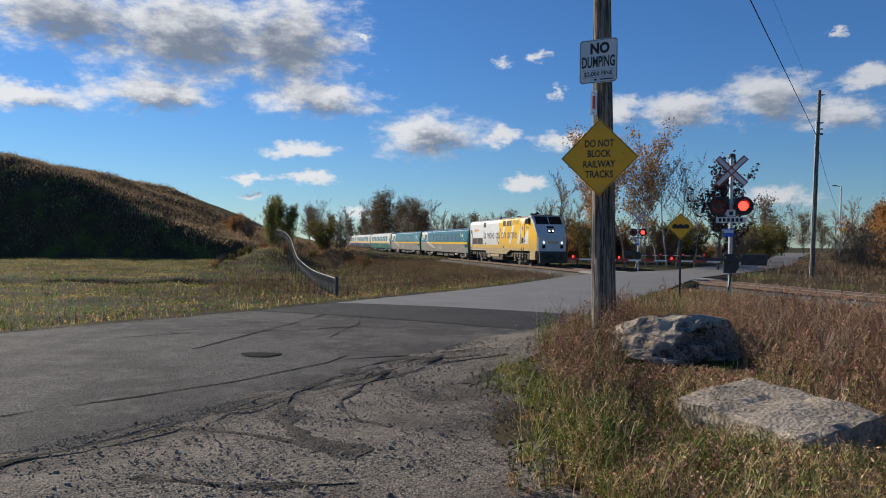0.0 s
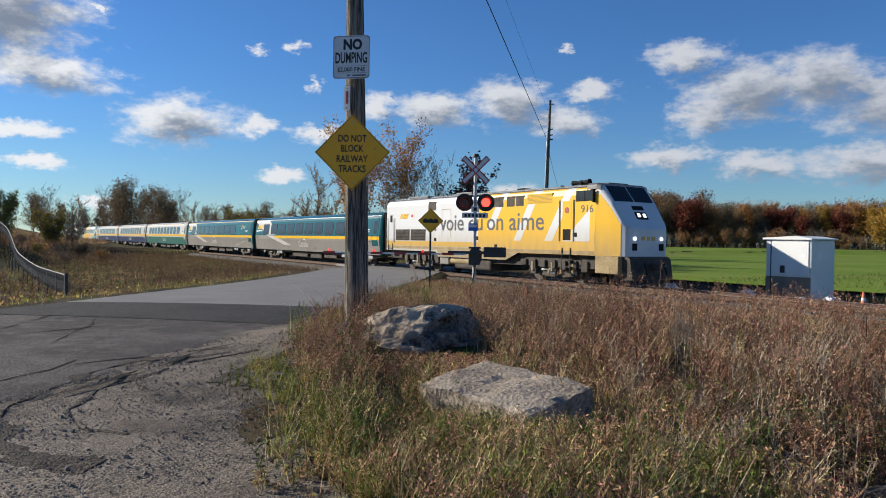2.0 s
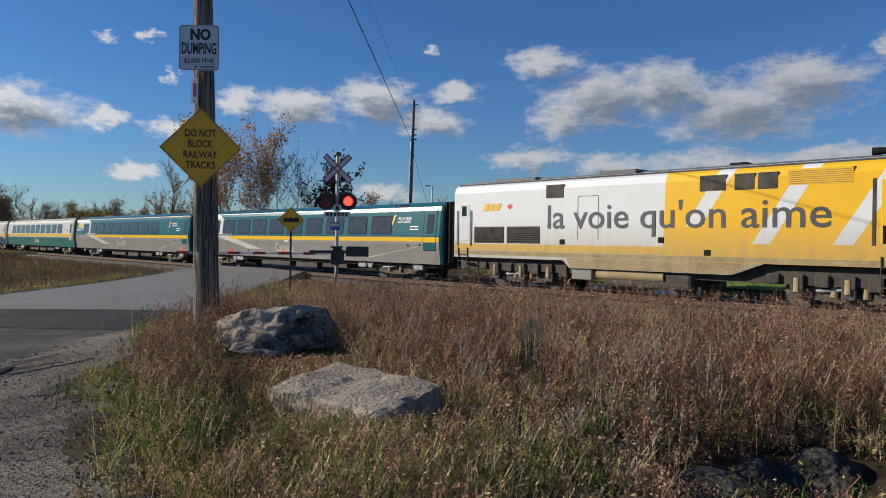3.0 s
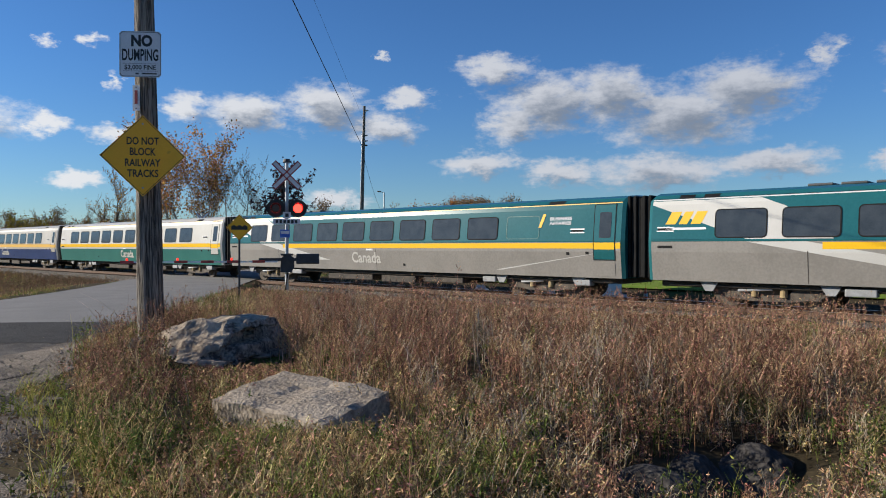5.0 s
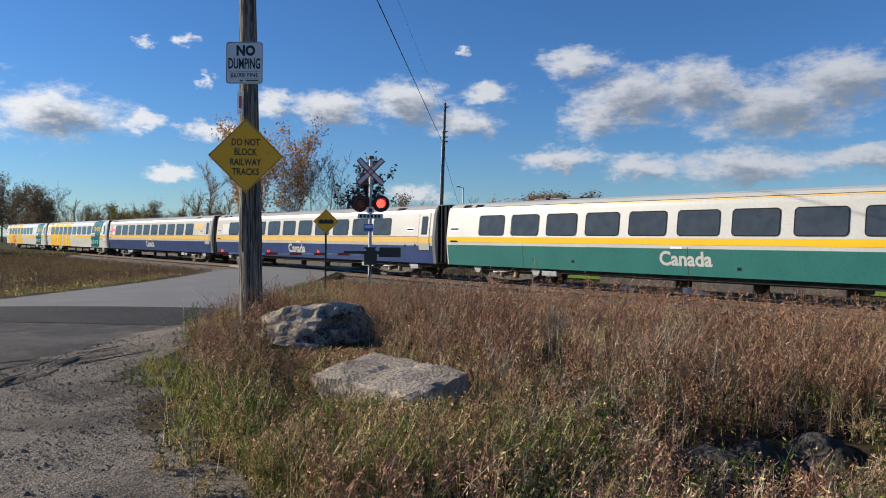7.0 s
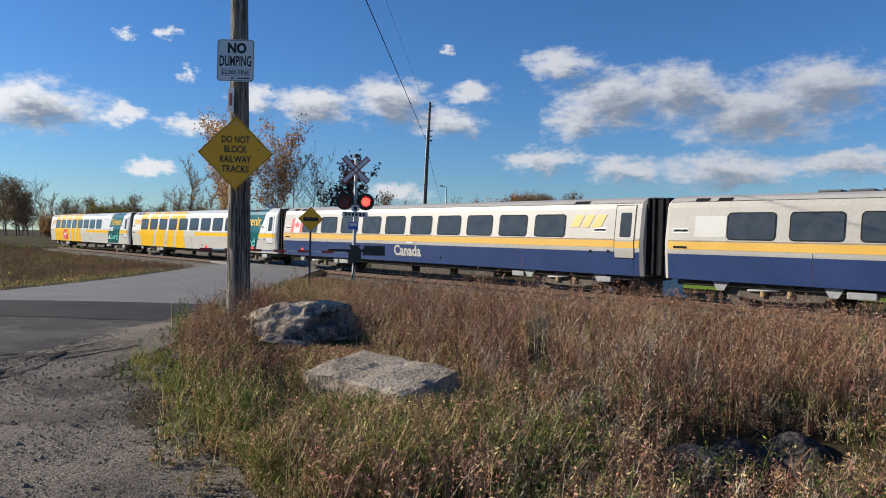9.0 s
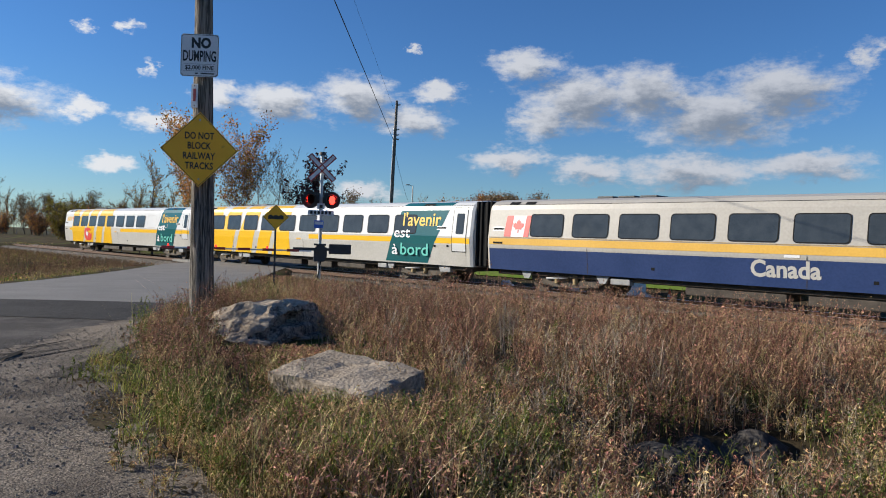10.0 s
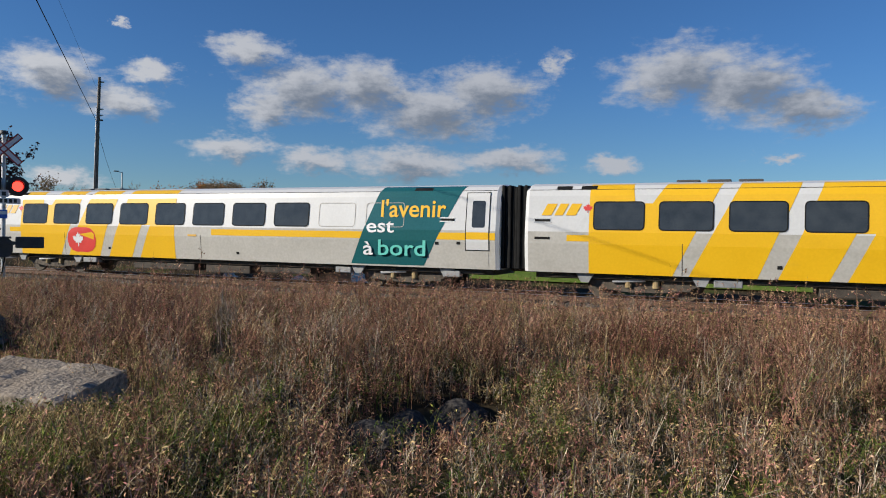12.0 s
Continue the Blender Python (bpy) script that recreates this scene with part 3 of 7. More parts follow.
def ground(x, y):
    """Height of the ground; rails lie at 0."""
    x, y = np.asarray(x, float), np.asarray(y, float)
    z = 0.40 * (1 - smooth(y, 9, 40))
    left = smooth(edge_x(ROAD_L, y) - x, 0.6, 5)
    z = z - left * (0.45 * smooth(y, -10, 14) + 0.15)
    bump = 0.06 * np.sin(x * 0.9 + 1.3 * np.sin(y * 0.5)) * np.sin(y * 0.7 + 1.1 * np.sin(x * 0.4))
    z = z + bump * smooth(x - edge_x(VERGE, y), 0.3, 1.5) + bump * left * 2
    z = z + 0.27 * np.exp(-(((x - 2.2) / 1.2) ** 2 + ((y - 10.3) / 1.3) ** 2))
    z = z - 0.08 * np.exp(-(((x - 3.2) / 1.4) ** 2 + ((y - 8.9) / 1.0) ** 2))
    z = z - 0.42 * np.exp(-(((x - 4.65) / 0.85) ** 2 + ((y - 3.0) / 0.55) ** 2))
    # cut bank of the creek in the meadow, and the rise on which its fence ends
    z = z - 1.0 * np.exp(-((creek(x, y) / 1.7) ** 4)) * smooth(-x, 9, 11.5) * (1 - smooth(-x, 50, 70))
    z = z + 1.9 * np.exp(-(((x + 14.8) / 3.6) ** 2 + ((y - 63) / 7) ** 2))
    # the bank in front of the track, the track bed and the fields beyond
    p = x * N.x + y * N.y
    road = smooth(x - edge_x(ROAD_L, y), -1.5, 0) * smooth(edge_x(ROAD_R, y) - x, -1.5, 0)
    ditch = smooth(p, PERP - 9, PERP - 4) * (1 - smooth(p, PERP + 4, PERP + 9))
    z = z * (1 - smooth(p, PERP - 10, PERP - 4))
    z = z - (0.55 * ditch) * (1 - road)
    far = smooth(p, PERP + 5, PERP + 160)
    z = z + far * 0.5 * smooth(x - y * 0.5, -20, 40)
    # mound on the far side of the road
    crest = np.interp(x, [-170, -110, -69.5, -56, -47, -38.5, -31, -22, -12], [5, 13.0, 15.3, 12.8, 9.1, 5.3, 3.1, 1.75, 0.6])
    hill = crest * (1 + 0.03 * np.sin(x * 0.31) * np.sin(y * 0.27)) * (1 - (1 - np.clip((y - 92) / (2 + 1.0 * crest), 0, 1)) ** 2) * (1 - smooth(y, 150, 240))
    z = z + hill
    return z


def inside_road(x, y):
    return (x > edge_x(ROAD_L, y) + 0.1) & (x < edge_x(ROAD_R, y) - 0.1)


def grid_mesh(name, xs, ys, zfun, material, keep=None, parent=None):
    X, Y = np.meshgrid(xs, ys)
    Z = zfun(X, Y)
    co = np.stack([X, Y, Z], -1).reshape(-1, 3)
    nx, ny = len(xs), len(ys)
    i = (np.arange(ny - 1)[:, None] * nx + np.arange(nx - 1)[None, :]).ravel()
    q = np.stack([i, i + 1, i + 1 + nx, i + nx], 1)
    if keep is not None:
        c = co[q].mean(1)
        q = q[keep(c[:, 0], c[:, 1])]
    me = bpy.data.meshes.new(name)
    me.from_pydata(co.tolist(), [], q.tolist())
    me.shade_smooth()
    me.materials.append(M[material])
    ob = new(name, me)
    ob.parent = parent
    return ob


def steps(*spans):
    """Joined ranges (start, stop, step)."""
    out = []
    for a, b, s in spans:
        out += list(np.arange(a, b, s))
    return np.array(out + [spans[-1][1]])


gx = steps((-3000, -400, 260), (-400, -130, 15), (-130, -60, 3.0), (-60, -12, 1.2), (-12, 22, 0.5), (22, 60, 2), (60, 400, 17), (400, 3000, 260))
gy = steps((-3000, -300, 270), (-300, -20, 14), (-20, 0, 1.5), (0, 36, 0.5), (36, 60, 0.6), (60, 90, 2.5), (90, 112, 0.8), (112, 150, 2.5), (150, 400, 12), (400, 3000, 260))
flat_ground = grid_mesh("ground", gx, gy, lambda x, y: ground(x, y) - 0.12 * inside_road(x, y) - 0.03 * (x < edge_x(VERGE, y)) * (y < 15), "soil")
tagged(flat_ground, "uneven brown and green autumn ground", "ground", kind="structure")
field = grid_mesh("field", np.linspace(0, 1, 70), np.linspace(0, 1, 70), lambda x, y: x * 0, "field")
for v in field.data.vertices:      # the green field beyond the track, right of the far road
    az = 33.5 + v.co.x * 75
    c = math.sin(radians(az)) * N.x + math.cos(radians(az)) * N.y
    d0, d1 = (PERP + 7.5) / c, 178 if az < 52 else 415
    d = d0 + (d1 - d0) * v.co.y ** 1.7
    x, y = d * math.sin(radians(az)), d * math.cos(radians(az))
    v.co = (x, y, float(ground(x, y)) + 0.06)
tagged(field, "green mown hay field beyond the railway", "field", kind="structure")


def road_sheet(name, t0, t1, material, lift, rows=260, cols=20, label=""):
    """The road between its two edges, from share t0 to t1 of its length."""
    def along(line, n):
        p = np.array(line, float)
        d = np.r_[0, np.cumsum(np.hypot(*np.diff(p, axis=0).T))]
        k = np.linspace(0, 1, n)
        idx = np.interp(np.linspace(t0, t1, n), np.linspace(0, 1, len(p)), np.arange(len(p)))
        return np.stack([np.interp(idx, np.arange(len(p)), p[:, 0]), np.interp(idx, np.arange(len(p)), p[:, 1])], 1)
    L, R = along(ROAD_L, rows), along(ROAD_R, rows)
    co, faces = [], []
    for i in range(rows):
        for j in range(cols + 1):
            s = j / cols
            wob = 0.12 * noise.noise((i * 0.7, j * 3.1, 4.0)) if j in (0, cols) else 0.0
            x, y = L[i] * (1 - s) + R[i] * s
            x += wob
            p = x * N.x + y * N.y
            z = float(ground(x, y))
            z += (0 - z) * float(smooth(np.array(p), PERP - 8, PERP - 2) * (1 - smooth(np.array(p), PERP + 3, PERP + 9)))
            co.append((x, y, z + lift + 0.03 * math.sin(s * math.pi) - 0.045 * float(smooth(np.array(s), 0.9, 1.0)) * (y < 14)))
    for i in range(rows - 1):
        for j in range(cols):
            a = i * (cols + 1) + j
            faces.append((a, a + 1, a + cols + 2, a + cols + 1))
    me = bpy.data.meshes.new(name)
    me.from_pydata(co, [], faces)
    me.shade_smooth()
    me.materials.append(M[material])
    return tagged(new(name, me), label, "road", kind="structure")


road = road_sheet("road", 0.0, 4.18 / 12, "asphalt", 0.012, label="worn grey asphalt road with cracks and patches")
road_far = road_sheet("road_crossing", 4.18 / 12, 1.0, "asphalt_far", 0.012, label="pale grey asphalt road running over the railway")
road_patch = road_sheet("asphalt_patch", 3.84 / 12, 4.18 / 12, "patch", 0.02, rows=30, label="darker newer asphalt band across the road")
def apron_z(x, y):
    """Height of the rutted gravel."""
    return ground(x, y) + 0.002 + 0.012 * np.sin(x * 2.1 + np.sin(y * 1.7)) * np.sin(y * 1.9) + 0.009 * np.sin(x * 5.3 + 2 * np.sin(y * 3.1)) * np.sin(y * 6.1 + np.sin(x * 4)) + 0.004 * np.sin(x * 17 + 3 * np.sin(y * 9)) * np.sin(y * 19)


apron = grid_mesh("gravel_apron", np.arange(-24, 4.01, 0.1), np.arange(-16, 16, 0.1), apron_z, "gravel",
                  keep=lambda x, y: (x > edge_x(ROAD_R, y) - 1.0) & (x < edge_x(VERGE, y) + 0.35))
tagged(apron, "dusty grey gravel turnout beside the road", "gravel", kind="structure")


# ---- railway ----
def on_track(s, p=0.0, z=0.0):
    w = U * s + N * (PERP + p)
    return Vector((w.x, w.y, z))


TRACK = pose(*on_track(0), 0, 0, ANG - 90)      # local x along the travel, y away from the first eye


def ballast_bed():
    bm = bmesh.new()
    prof = [(-3.4, -0.62), (-1.75, -0.2), (1.75, -0.2), (3.4, -0.62)]
    rows = []
    for i, s in enumerate(np.arange(-260, 141, 4)):
        rows.append([bm.verts.new((s, y + 0.12 * noise.noise((i * 0.9, y, 0)), z + 0.03 * noise.noise((i, y, 7)))) for y, z in prof])
    for a, b in zip(rows, rows[1:]):
        for j in range(3):
            bm.faces.new((a[j], b[j], b[j + 1], a[j + 1]))
    bmesh.ops.recalc_face_normals(bm, faces=bm.faces)
    ob = part("ballast", bm, "ballast")
    ob.matrix_basis = TRACK
    tagged(ob, "grey crushed stone bed under the rails", "ballast", kind="structure")


def rails():
    prof = [(-0.075, -0.17), (0.075, -0.17), (0.075, -0.155), (0.015, -0.13), (0.015, -0.045), (0.036, -0.03), (0.036, -0.002), (-0.036, -0.002), (-0.036, -0.03), (-0.015, -0.045), (-0.015, -0.13), (-0.075, -0.155)]
    for side in (-0.7525, 0.7525):
        bm = bmesh.new()
        a = [bm.verts.new((-260, side + y, z)) for y, z in prof]
        b = [bm.verts.new((140, side + y, z)) for y, z in prof]
        for i in range(len(prof)):
            bm.faces.new((a[i], b[i], b[(i + 1) % 12], a[(i + 1) % 12]))
        bmesh.ops.recalc_face_normals(bm, faces=bm.faces)
        r = part("rail", bm, "rail")
        r.matrix_basis = TRACK
        tagged(r, "rusty steel rail with a bright worn head", "rail", "rails of the track", kind="structure")
        part("rail_head", box(-260, 140, side - 0.034, side + 0.034, -0.003, 0.002), "railhead", r, "polished steel running surface")


ballast_bed()
rails()

# ---- the train: local x forward, y away from the first eye, z up, origin on the rails under the front end ----
PROFILE = [(0.80, 1.44), (1.72, 1.55), (2.10, 1.56), (3.25, 1.43), (3.45, 1.36), (3.58, 1.18), (3.67, 0.85), (3.71, 0.4), (3.72, 0.0)]
CAR = 25.1


def half(z):
    """Half width of a coach at height z."""
    return float(np.interp(z, [p[0] for p in PROFILE], [p[1] for p in PROFILE]))


def skin(bands, off=0.004, both=True, width=half, cuts=PROFILE):
    """Paint film that follows the coach's side: bands of (x at bottom left, bottom right, top left, top right, z0, z1)."""
    made = []
    for side in ((-1, 1) if both else (-1,)):
        bm = bmesh.new()
        made.append(bm)
        for bl, br, tl, tr, z0, z1 in bands:
            zs = sorted({z0, z1, *(z for z, _ in cuts if z0 < z < z1)})
            for a, b in zip(zs, zs[1:]):
                fa, fb = (a - z0) / (z1 - z0), (b - z0) / (z1 - z0)
                q = [(bl + (tl - bl) * fa, a), (br + (tr - br) * fa, a), (br + (tr - br) * fb, b), (bl + (tl - bl) * fb, b)]
                vs = [bm.verts.new((x, side * (width(z) + off), z + (0.003 if z > 3.6 else 0))) for x, z in q]
                bm.faces.new(vs if side < 0 else vs[::-1])
    return tuple(made)


def rect(x0, x1, z0, z1):
    return (x0, x1, x0, x1, z0, z1)


def rounded(x0, x1, z0, z1, r, off, ring=0.0, width=half):
    """A rounded pane or ring on the side nearest to the first eye, and one on the far side."""
    made = []
    for side in (-1, 1):
        bm = bmesh.new()
        made.append(bm)

        def loop(g):
            pts = []
            for cx, cz, a0 in ((x1 - r, z1 - r, 0), (x0 + r, z1 - r, 90), (x0 + r, z0 + r, 180), (x1 - r, z0 + r, 270)):
                for k in range(4):
                    a = radians(a0 + k * 30)
                    x, z = cx + (r + g) * math.cos(a), cz + (r + g) * math.sin(a)
                    pts.append(bm.verts.new((x, side * (width(z) + off), z)))
            return pts
        inner = loop(0)
        if ring:
            outer = loop(ring)
            k = len(inner)
            for i in range(k):
                f = [inner[i], outer[i], outer[(i + 1) % k], inner[(i + 1) % k]]
                bm.faces.new(f if side > 0 else f[::-1])
        else:
            bm.faces.new(inner if side > 0 else inner[::-1])
        for f in bm.faces:
            f.normal_update()
            if f.normal.y * side < 0:
                f.normal_flip()
    return tuple(made)


def hull(x0, x1):
    bm = bmesh.new()
    prof = [(-w, z) for z, w in PROFILE] + [(w, z) for z, w in PROFILE[-2::-1]]
    xs = [x0, x0 + 0.12, x1 - 0.12, x1]
    rows = [[bm.verts.new((x, y * k, 0.80 + (z - 0.80) * (0.985 if k < 1 else 1))) for y, z in prof] for x, k in zip(xs, (0.96, 1, 1, 0.96))]
    for a, b in zip(rows, rows[1:]):
        for i in range(len(prof) - 1):
            bm.faces.new((a[i], a[i + 1], b[i + 1], b[i]))
        bm.faces.new((a[-1], a[0], b[0], b[-1]))
    bm.faces.new(rows[0]), bm.faces.new(rows[-1][::-1])
    bmesh.ops.recalc_face_normals(bm, faces=bm.faces)
    return bm


def text_pose(x, z, y=None, width=half, lean=True):
    """Upright lettering on the near side at x with its foot at z."""
    tilt = 90 + (math.degrees(math.atan2(width(z + 0.5) - width(z), 0.5)) if lean else 0)
    return pose(x, -(width(z) + 0.012) if y is None else y, z, tilt, 0, 0)


def leaf_outline(cx, cz, s):
    pts = [(0, 1), (0.14, 0.62), (0.36, 0.72), (0.3, 0.25), (0.56, 0.5), (0.66, 0.34), (0.98, 0.36), (0.84, 0.12), (0.95, 0), (0.5, -0.32), (0.56, -0.5), (0.07, -0.42), (0.07, -0.95)]
    pts = pts + [(-x, z) for x, z in pts[::-1][:-1]]
    return [(cx + x * s, cz + z * s) for x, z in pts]


def plate(outline, off, width=half):
    """A flat film of any outline on the near side."""
    bm = bmesh.new()
    bm.faces.new([bm.verts.new((x, -(width(z) + off), z)) for x, z in outline])
    for f in bm.faces:
        f.normal_update()
        if f.normal.y > 0:
            f.normal_flip()
    bmesh.ops.triangulate(bm, faces=bm.faces)
    return bm


def bars(x, z, s, thing_, material="yellow", width=half):
    """The railway's mark, as three slanted bars, with a leaf."""
    for dx, wide in ((0.0, 0.36), (0.47, 0.3), (0.88, 0.36)):
        part("logo_bar", plate([(x + dx * s, z), (x + (dx + wide) * s, z), (x + (dx + wide + 0.22) * s, z + 0.42 * s), (x + (dx + 0.22) * s, z + 0.42 * s)], 0.012, width), material, thing_)


def wheelset(parent_part, x, r=0.46):
    axle = part("axle", rod((x, -0.72, r), (x, 0.72, r), 0.09), "bogie_dust", parent_part)
    for y in (-0.75, 0.75):
        bm = rod((x, y - 0.065, r), (x, y + 0.065, r), r, r, 28)
        rod((x, y + (0.02 if y > 0 else -0.02) - 0.02, r), (x, y + (0.02 if y > 0 else -0.02) + 0.02, r), r + 0.0, None, 28, bm)
        part("wheel", bm, "bogie_dust", parent_part)
        part("axle_box", box(x - 0.16, x + 0.16, y * 1.28 - 0.1, y * 1.28 + 0.1, r - 0.16, r + 0.16, 0.03), "bogie_dust", parent_part)


def bogie(thing_, x, base=2.59, r=0.46, label=""):
    bm = bmesh.new()
    for y in (-0.98, 0.98):
        prism([(x - base / 2 - 0.45, 0.5), (x - base / 2 - 0.3, 0.68), (x - 0.7, 0.62), (x - 0.5, 0.4), (x + 0.5, 0.4), (x + 0.7, 0.62), (x + base / 2 + 0.3, 0.68), (x + base / 2 + 0.45, 0.5), (x + base / 2, 0.34), (x + 0.6, 0.24), (x - 0.6, 0.24), (x - base / 2, 0.34)], y - 0.07, y + 0.07, bm)
    box(x - 0.35, x + 0.35, -0.95, 0.95, 0.35, 0.75, 0.04, bm)
    b = part("bogie_frame", bm, "bogie_dust", thing_, label or "dark steel bogie frame")
    for k in (-0.5, 0.5):
        wheelset(b, x + k * base, r)
    for y in (-1.05, 1.05):
        for dx in (-0.42, 0.42):
            part("spring", rod((x + dx, y, 0.38), (x + dx, y, 0.72), 0.11, 0.11, 12), "grime", b)
        part("damper", rod((x - 0.9, y * 1.06, 0.55), (x + 0.1, y * 1.06, 0.62), 0.05), "steel", b)
    return b


def coach(k, scheme):
    """One coach; scheme names its livery."""
    names = {"teal": ("passenger coach in teal over grey with a yellow belt stripe", "teal"), "green": ("off-white passenger coach with a green lower side and yellow stripe", "cream"),
             "navy": ("pale grey passenger coach with ochre stripe and navy lower side", "silver"), "wrap": ("white passenger coach with yellow slanted bands and teal panel", "white")}
    car = thing("passenger_coach", names[scheme][0], "train car", "coaches of the train")
    body = part("body", hull(-CAR, 0), names[scheme][1], car)
    part("underframe", box(-CAR + 0.3, -0.3, -1.1, 1.1, 0.6, 0.80), "under", car)
    for x0, x1, z0 in ((-16.5, -13.2, 0.32), (-12.6, -10.4, 0.28), (-9.9, -7.6, 0.36)):
        part("equipment_box", box(x0, x1, -1.15, 1.15, z0, 0.6, 0.04), "under", car)
    for x in (-3.7, -21.4):
        bogie(car, x)
    for x0, x1 in ((-6.4, -5.75), (-19.3, -18.5), (-2.0, -1.45)):      # pale end boxes and pipes below the sill
        part("brake_box", box(x0, x1, -1.32, -1.0, 0.5, 0.72, 0.03), "steel_dull", car, "pale metal box under the sill")
    part("brake_pipe", rod((-CAR + 0.6, -1.2, 0.66), (-0.6, -1.2, 0.66), 0.03), "bogie_dust", car)
    for x in (-3.7, -21.4):
        for dx in (-1.75, 1.75):
            part("wheel_guard", prism([(x + dx - 0.28, 0.78), (x + dx + 0.28, 0.78), (x + dx + 0.12, 0.5), (x + dx - 0.12, 0.5)], -1.3, -1.22), "steel_dull", car)
    # belt seam, roof seam, skirts
    part("roof_seam", skin([rect(-CAR + 0.13, -0.13, 3.44, 3.455)], 0.009), "black", car)
    skip = {"blank2": (0, 1), "blank1": (0,), "": ()}[{("teal", 1): "blank1", ("wrap", 6): "blank2"}.get((scheme, k), "")]
    kept = [i for i in range(10) if i not in skip]
    if scheme == "teal":
        part("lower_side", skin([rect(-CAR + 0.13, -0.13, 0.8, 2.06)]), "grey", car)
        part("belt_stripe", skin([rect(-CAR + 5.3, -0.13, 1.83, 2.03)], 0.008), "yellow", car, "yellow belt stripe")
        part("belt_line", skin([rect(-CAR + 0.13, -0.13, 2.07, 2.12)], 0.008), "teal", car)
        part("eave_stripe", skin([rect(-CAR + 0.13, -0.13, 3.40, 3.435)], 0.008), "ochre" if k else "white", car, "thin pale stripe under the eaves")
        part("swoosh", skin([(-CAR + 0.13, -CAR + 5.6, -CAR + 0.13, -CAR + 4.3, 2.13, 3.1), (-CAR + 0.13, -CAR + 4.3, -CAR + 0.13, -CAR + 3.6, 3.1, 3.38)], 0.008), "swoosh", car, "pale grey swoosh")
        part("end_wedge", skin([(-CAR + 0.13, -CAR + 3.2, -CAR + 0.13, -CAR + 0.17, 2.13, 3.25)], 0.011), "teal", car, "teal wedge at the end of the side")
        part("logo_line", skin([rect(-CAR + 0.62, -CAR + 1.95, 2.44, 2.51)], 0.014, False), "sign_white", car, "small white bar under the yellow mark")
        part("tail_swoosh", skin([(-CAR + 7.6, -CAR + 9.2, -CAR + 3.2, -CAR + 4.9, 1.25, 2.05)], 0.0075, False), "swoosh", car)
        part("nose_swoosh", skin([(-5.6, -5.3, -0.2, -0.15, 1.0, 1.8)], 0.0085, False), "swoosh", car)
        lettering("wordmark", "Canada", "cream", car, text_pose(-14.25, 1.16), 2.0, 0.5, bold=0.02, label="pale wordmark on the grey side")
        lettering("class_sign", "BUSINESS\nAFFAIRES", "sign_white", car, text_pose(-3.05, 2.86), 0.95, 0.12)
        part("class_mark", plate([(-3.55, 2.6), (-3.42, 2.6), (-3.22, 3.1), (-3.35, 3.1)], 0.012), "yellow", car)
        bars(-CAR + 0.6, 2.62, 0.95, car, "yellow")
        door_paint = "teal"
    elif scheme == "green":
        part("lower_side", skin([rect(-CAR + 0.13, -0.13, 0.8, 1.73)]), "green", car)
        part("belt_stripe", skin([rect(-CAR + 0.13, -0.13, 1.86, 2.08)], 0.008), "yellow", car, "yellow belt stripe")
        part("eave_stripe", skin([rect(-CAR + 0.13, -0.13, 3.39, 3.43)], 0.008), "ochre", car)
        lettering("wordmark", "Canada", "cream", car, text_pose(-13.65, 1.15), 2.0, 0.5, bold=0.03, label="white wordmark on the green side")
        door_paint = "cream"
    elif scheme == "navy":
        part("lower_side", skin([rect(-CAR + 0.13, -0.13, 0.8, 1.66)]), "navy", car)
        part("belt_stripe", skin([rect(-CAR + 0.13, -0.13, 1.82, 2.08)], 0.008), "ochre", car, "faded ochre belt stripe")
        part("belt_line", skin([rect(-CAR + 0.13, -0.13, 2.10, 2.13)], 0.009), "grime", car)
        lettering("wordmark", "Canada", "cream", car, text_pose(-14.2, 1.12), 2.05, 0.52, bold=0.03, label="white wordmark on the navy side")
        if k == 4:
            bars(-3.25, 2.55, 1.15, car, "ochre")
            flag = part("flag_panel", skin([(-24.2, -22.95, -24.1, -22.85, 2.15, 3.0)], 0.010, False), "sign_white", car, "faded red and white flag with a leaf")
            for bar in ((-24.2, -23.85, -24.1, -23.75, 2.15, 3.0), (-23.2, -22.95, -23.1, -22.85, 2.15, 3.0)):
                part("flag_side", skin([bar], 0.014, False), "red", flag)
            part("leaf", plate(leaf_outline(-23.48, 2.58, 0.3), 0.018), "red", flag)
            part("light_panel", skin([rect(-1.0, -0.6, 2.6, 2.75)], 0.01, False), "sign_white", car)
        else:
            part("light_panel", skin([rect(-24.0, -22.9, 2.25, 2.95)], 0.01, False), "swoosh", car, "pale patch where a mark was removed")
        door_paint = "silver"
    else:
        part("lower_side", skin([rect(-CAR + 0.13, -0.13, 0.8, 2.10)]), "dirty_white", car)
        wide = k == 5
        part("belt_stripe", skin([rect(-12.0, -0.13, 1.78, 2.02)], 0.008), "yellow", car, "yellow belt stripe")
        part("tail_stripe", skin([rect(-CAR + 1.4, -CAR + 2.3, 1.8, 2.0)], 0.008), "yellow", car)
        # yellow field at the tail with slanted white gaps
        part("yellow_field", skin([(-23.0, -20.47, -23.0, -19.39, 0.8, 3.0)], 0.0075), "yellow", car, "bright yellow painted band")
        part("yellow_corner", skin([(-23.0, -21.6, -23.0, -21.67, 3.0, 3.62)], 0.0075), "yellow", car)
        part("yellow_corner", skin([(-21.08, -19.39, -20.66, -19.09, 3.0, 3.62)], 0.0075), "yellow", car)
        part("yellow_band", skin([(-20.0, -18.12, -18.57, -16.98, 0.8, 3.62)], 0.0075), "yellow", car)
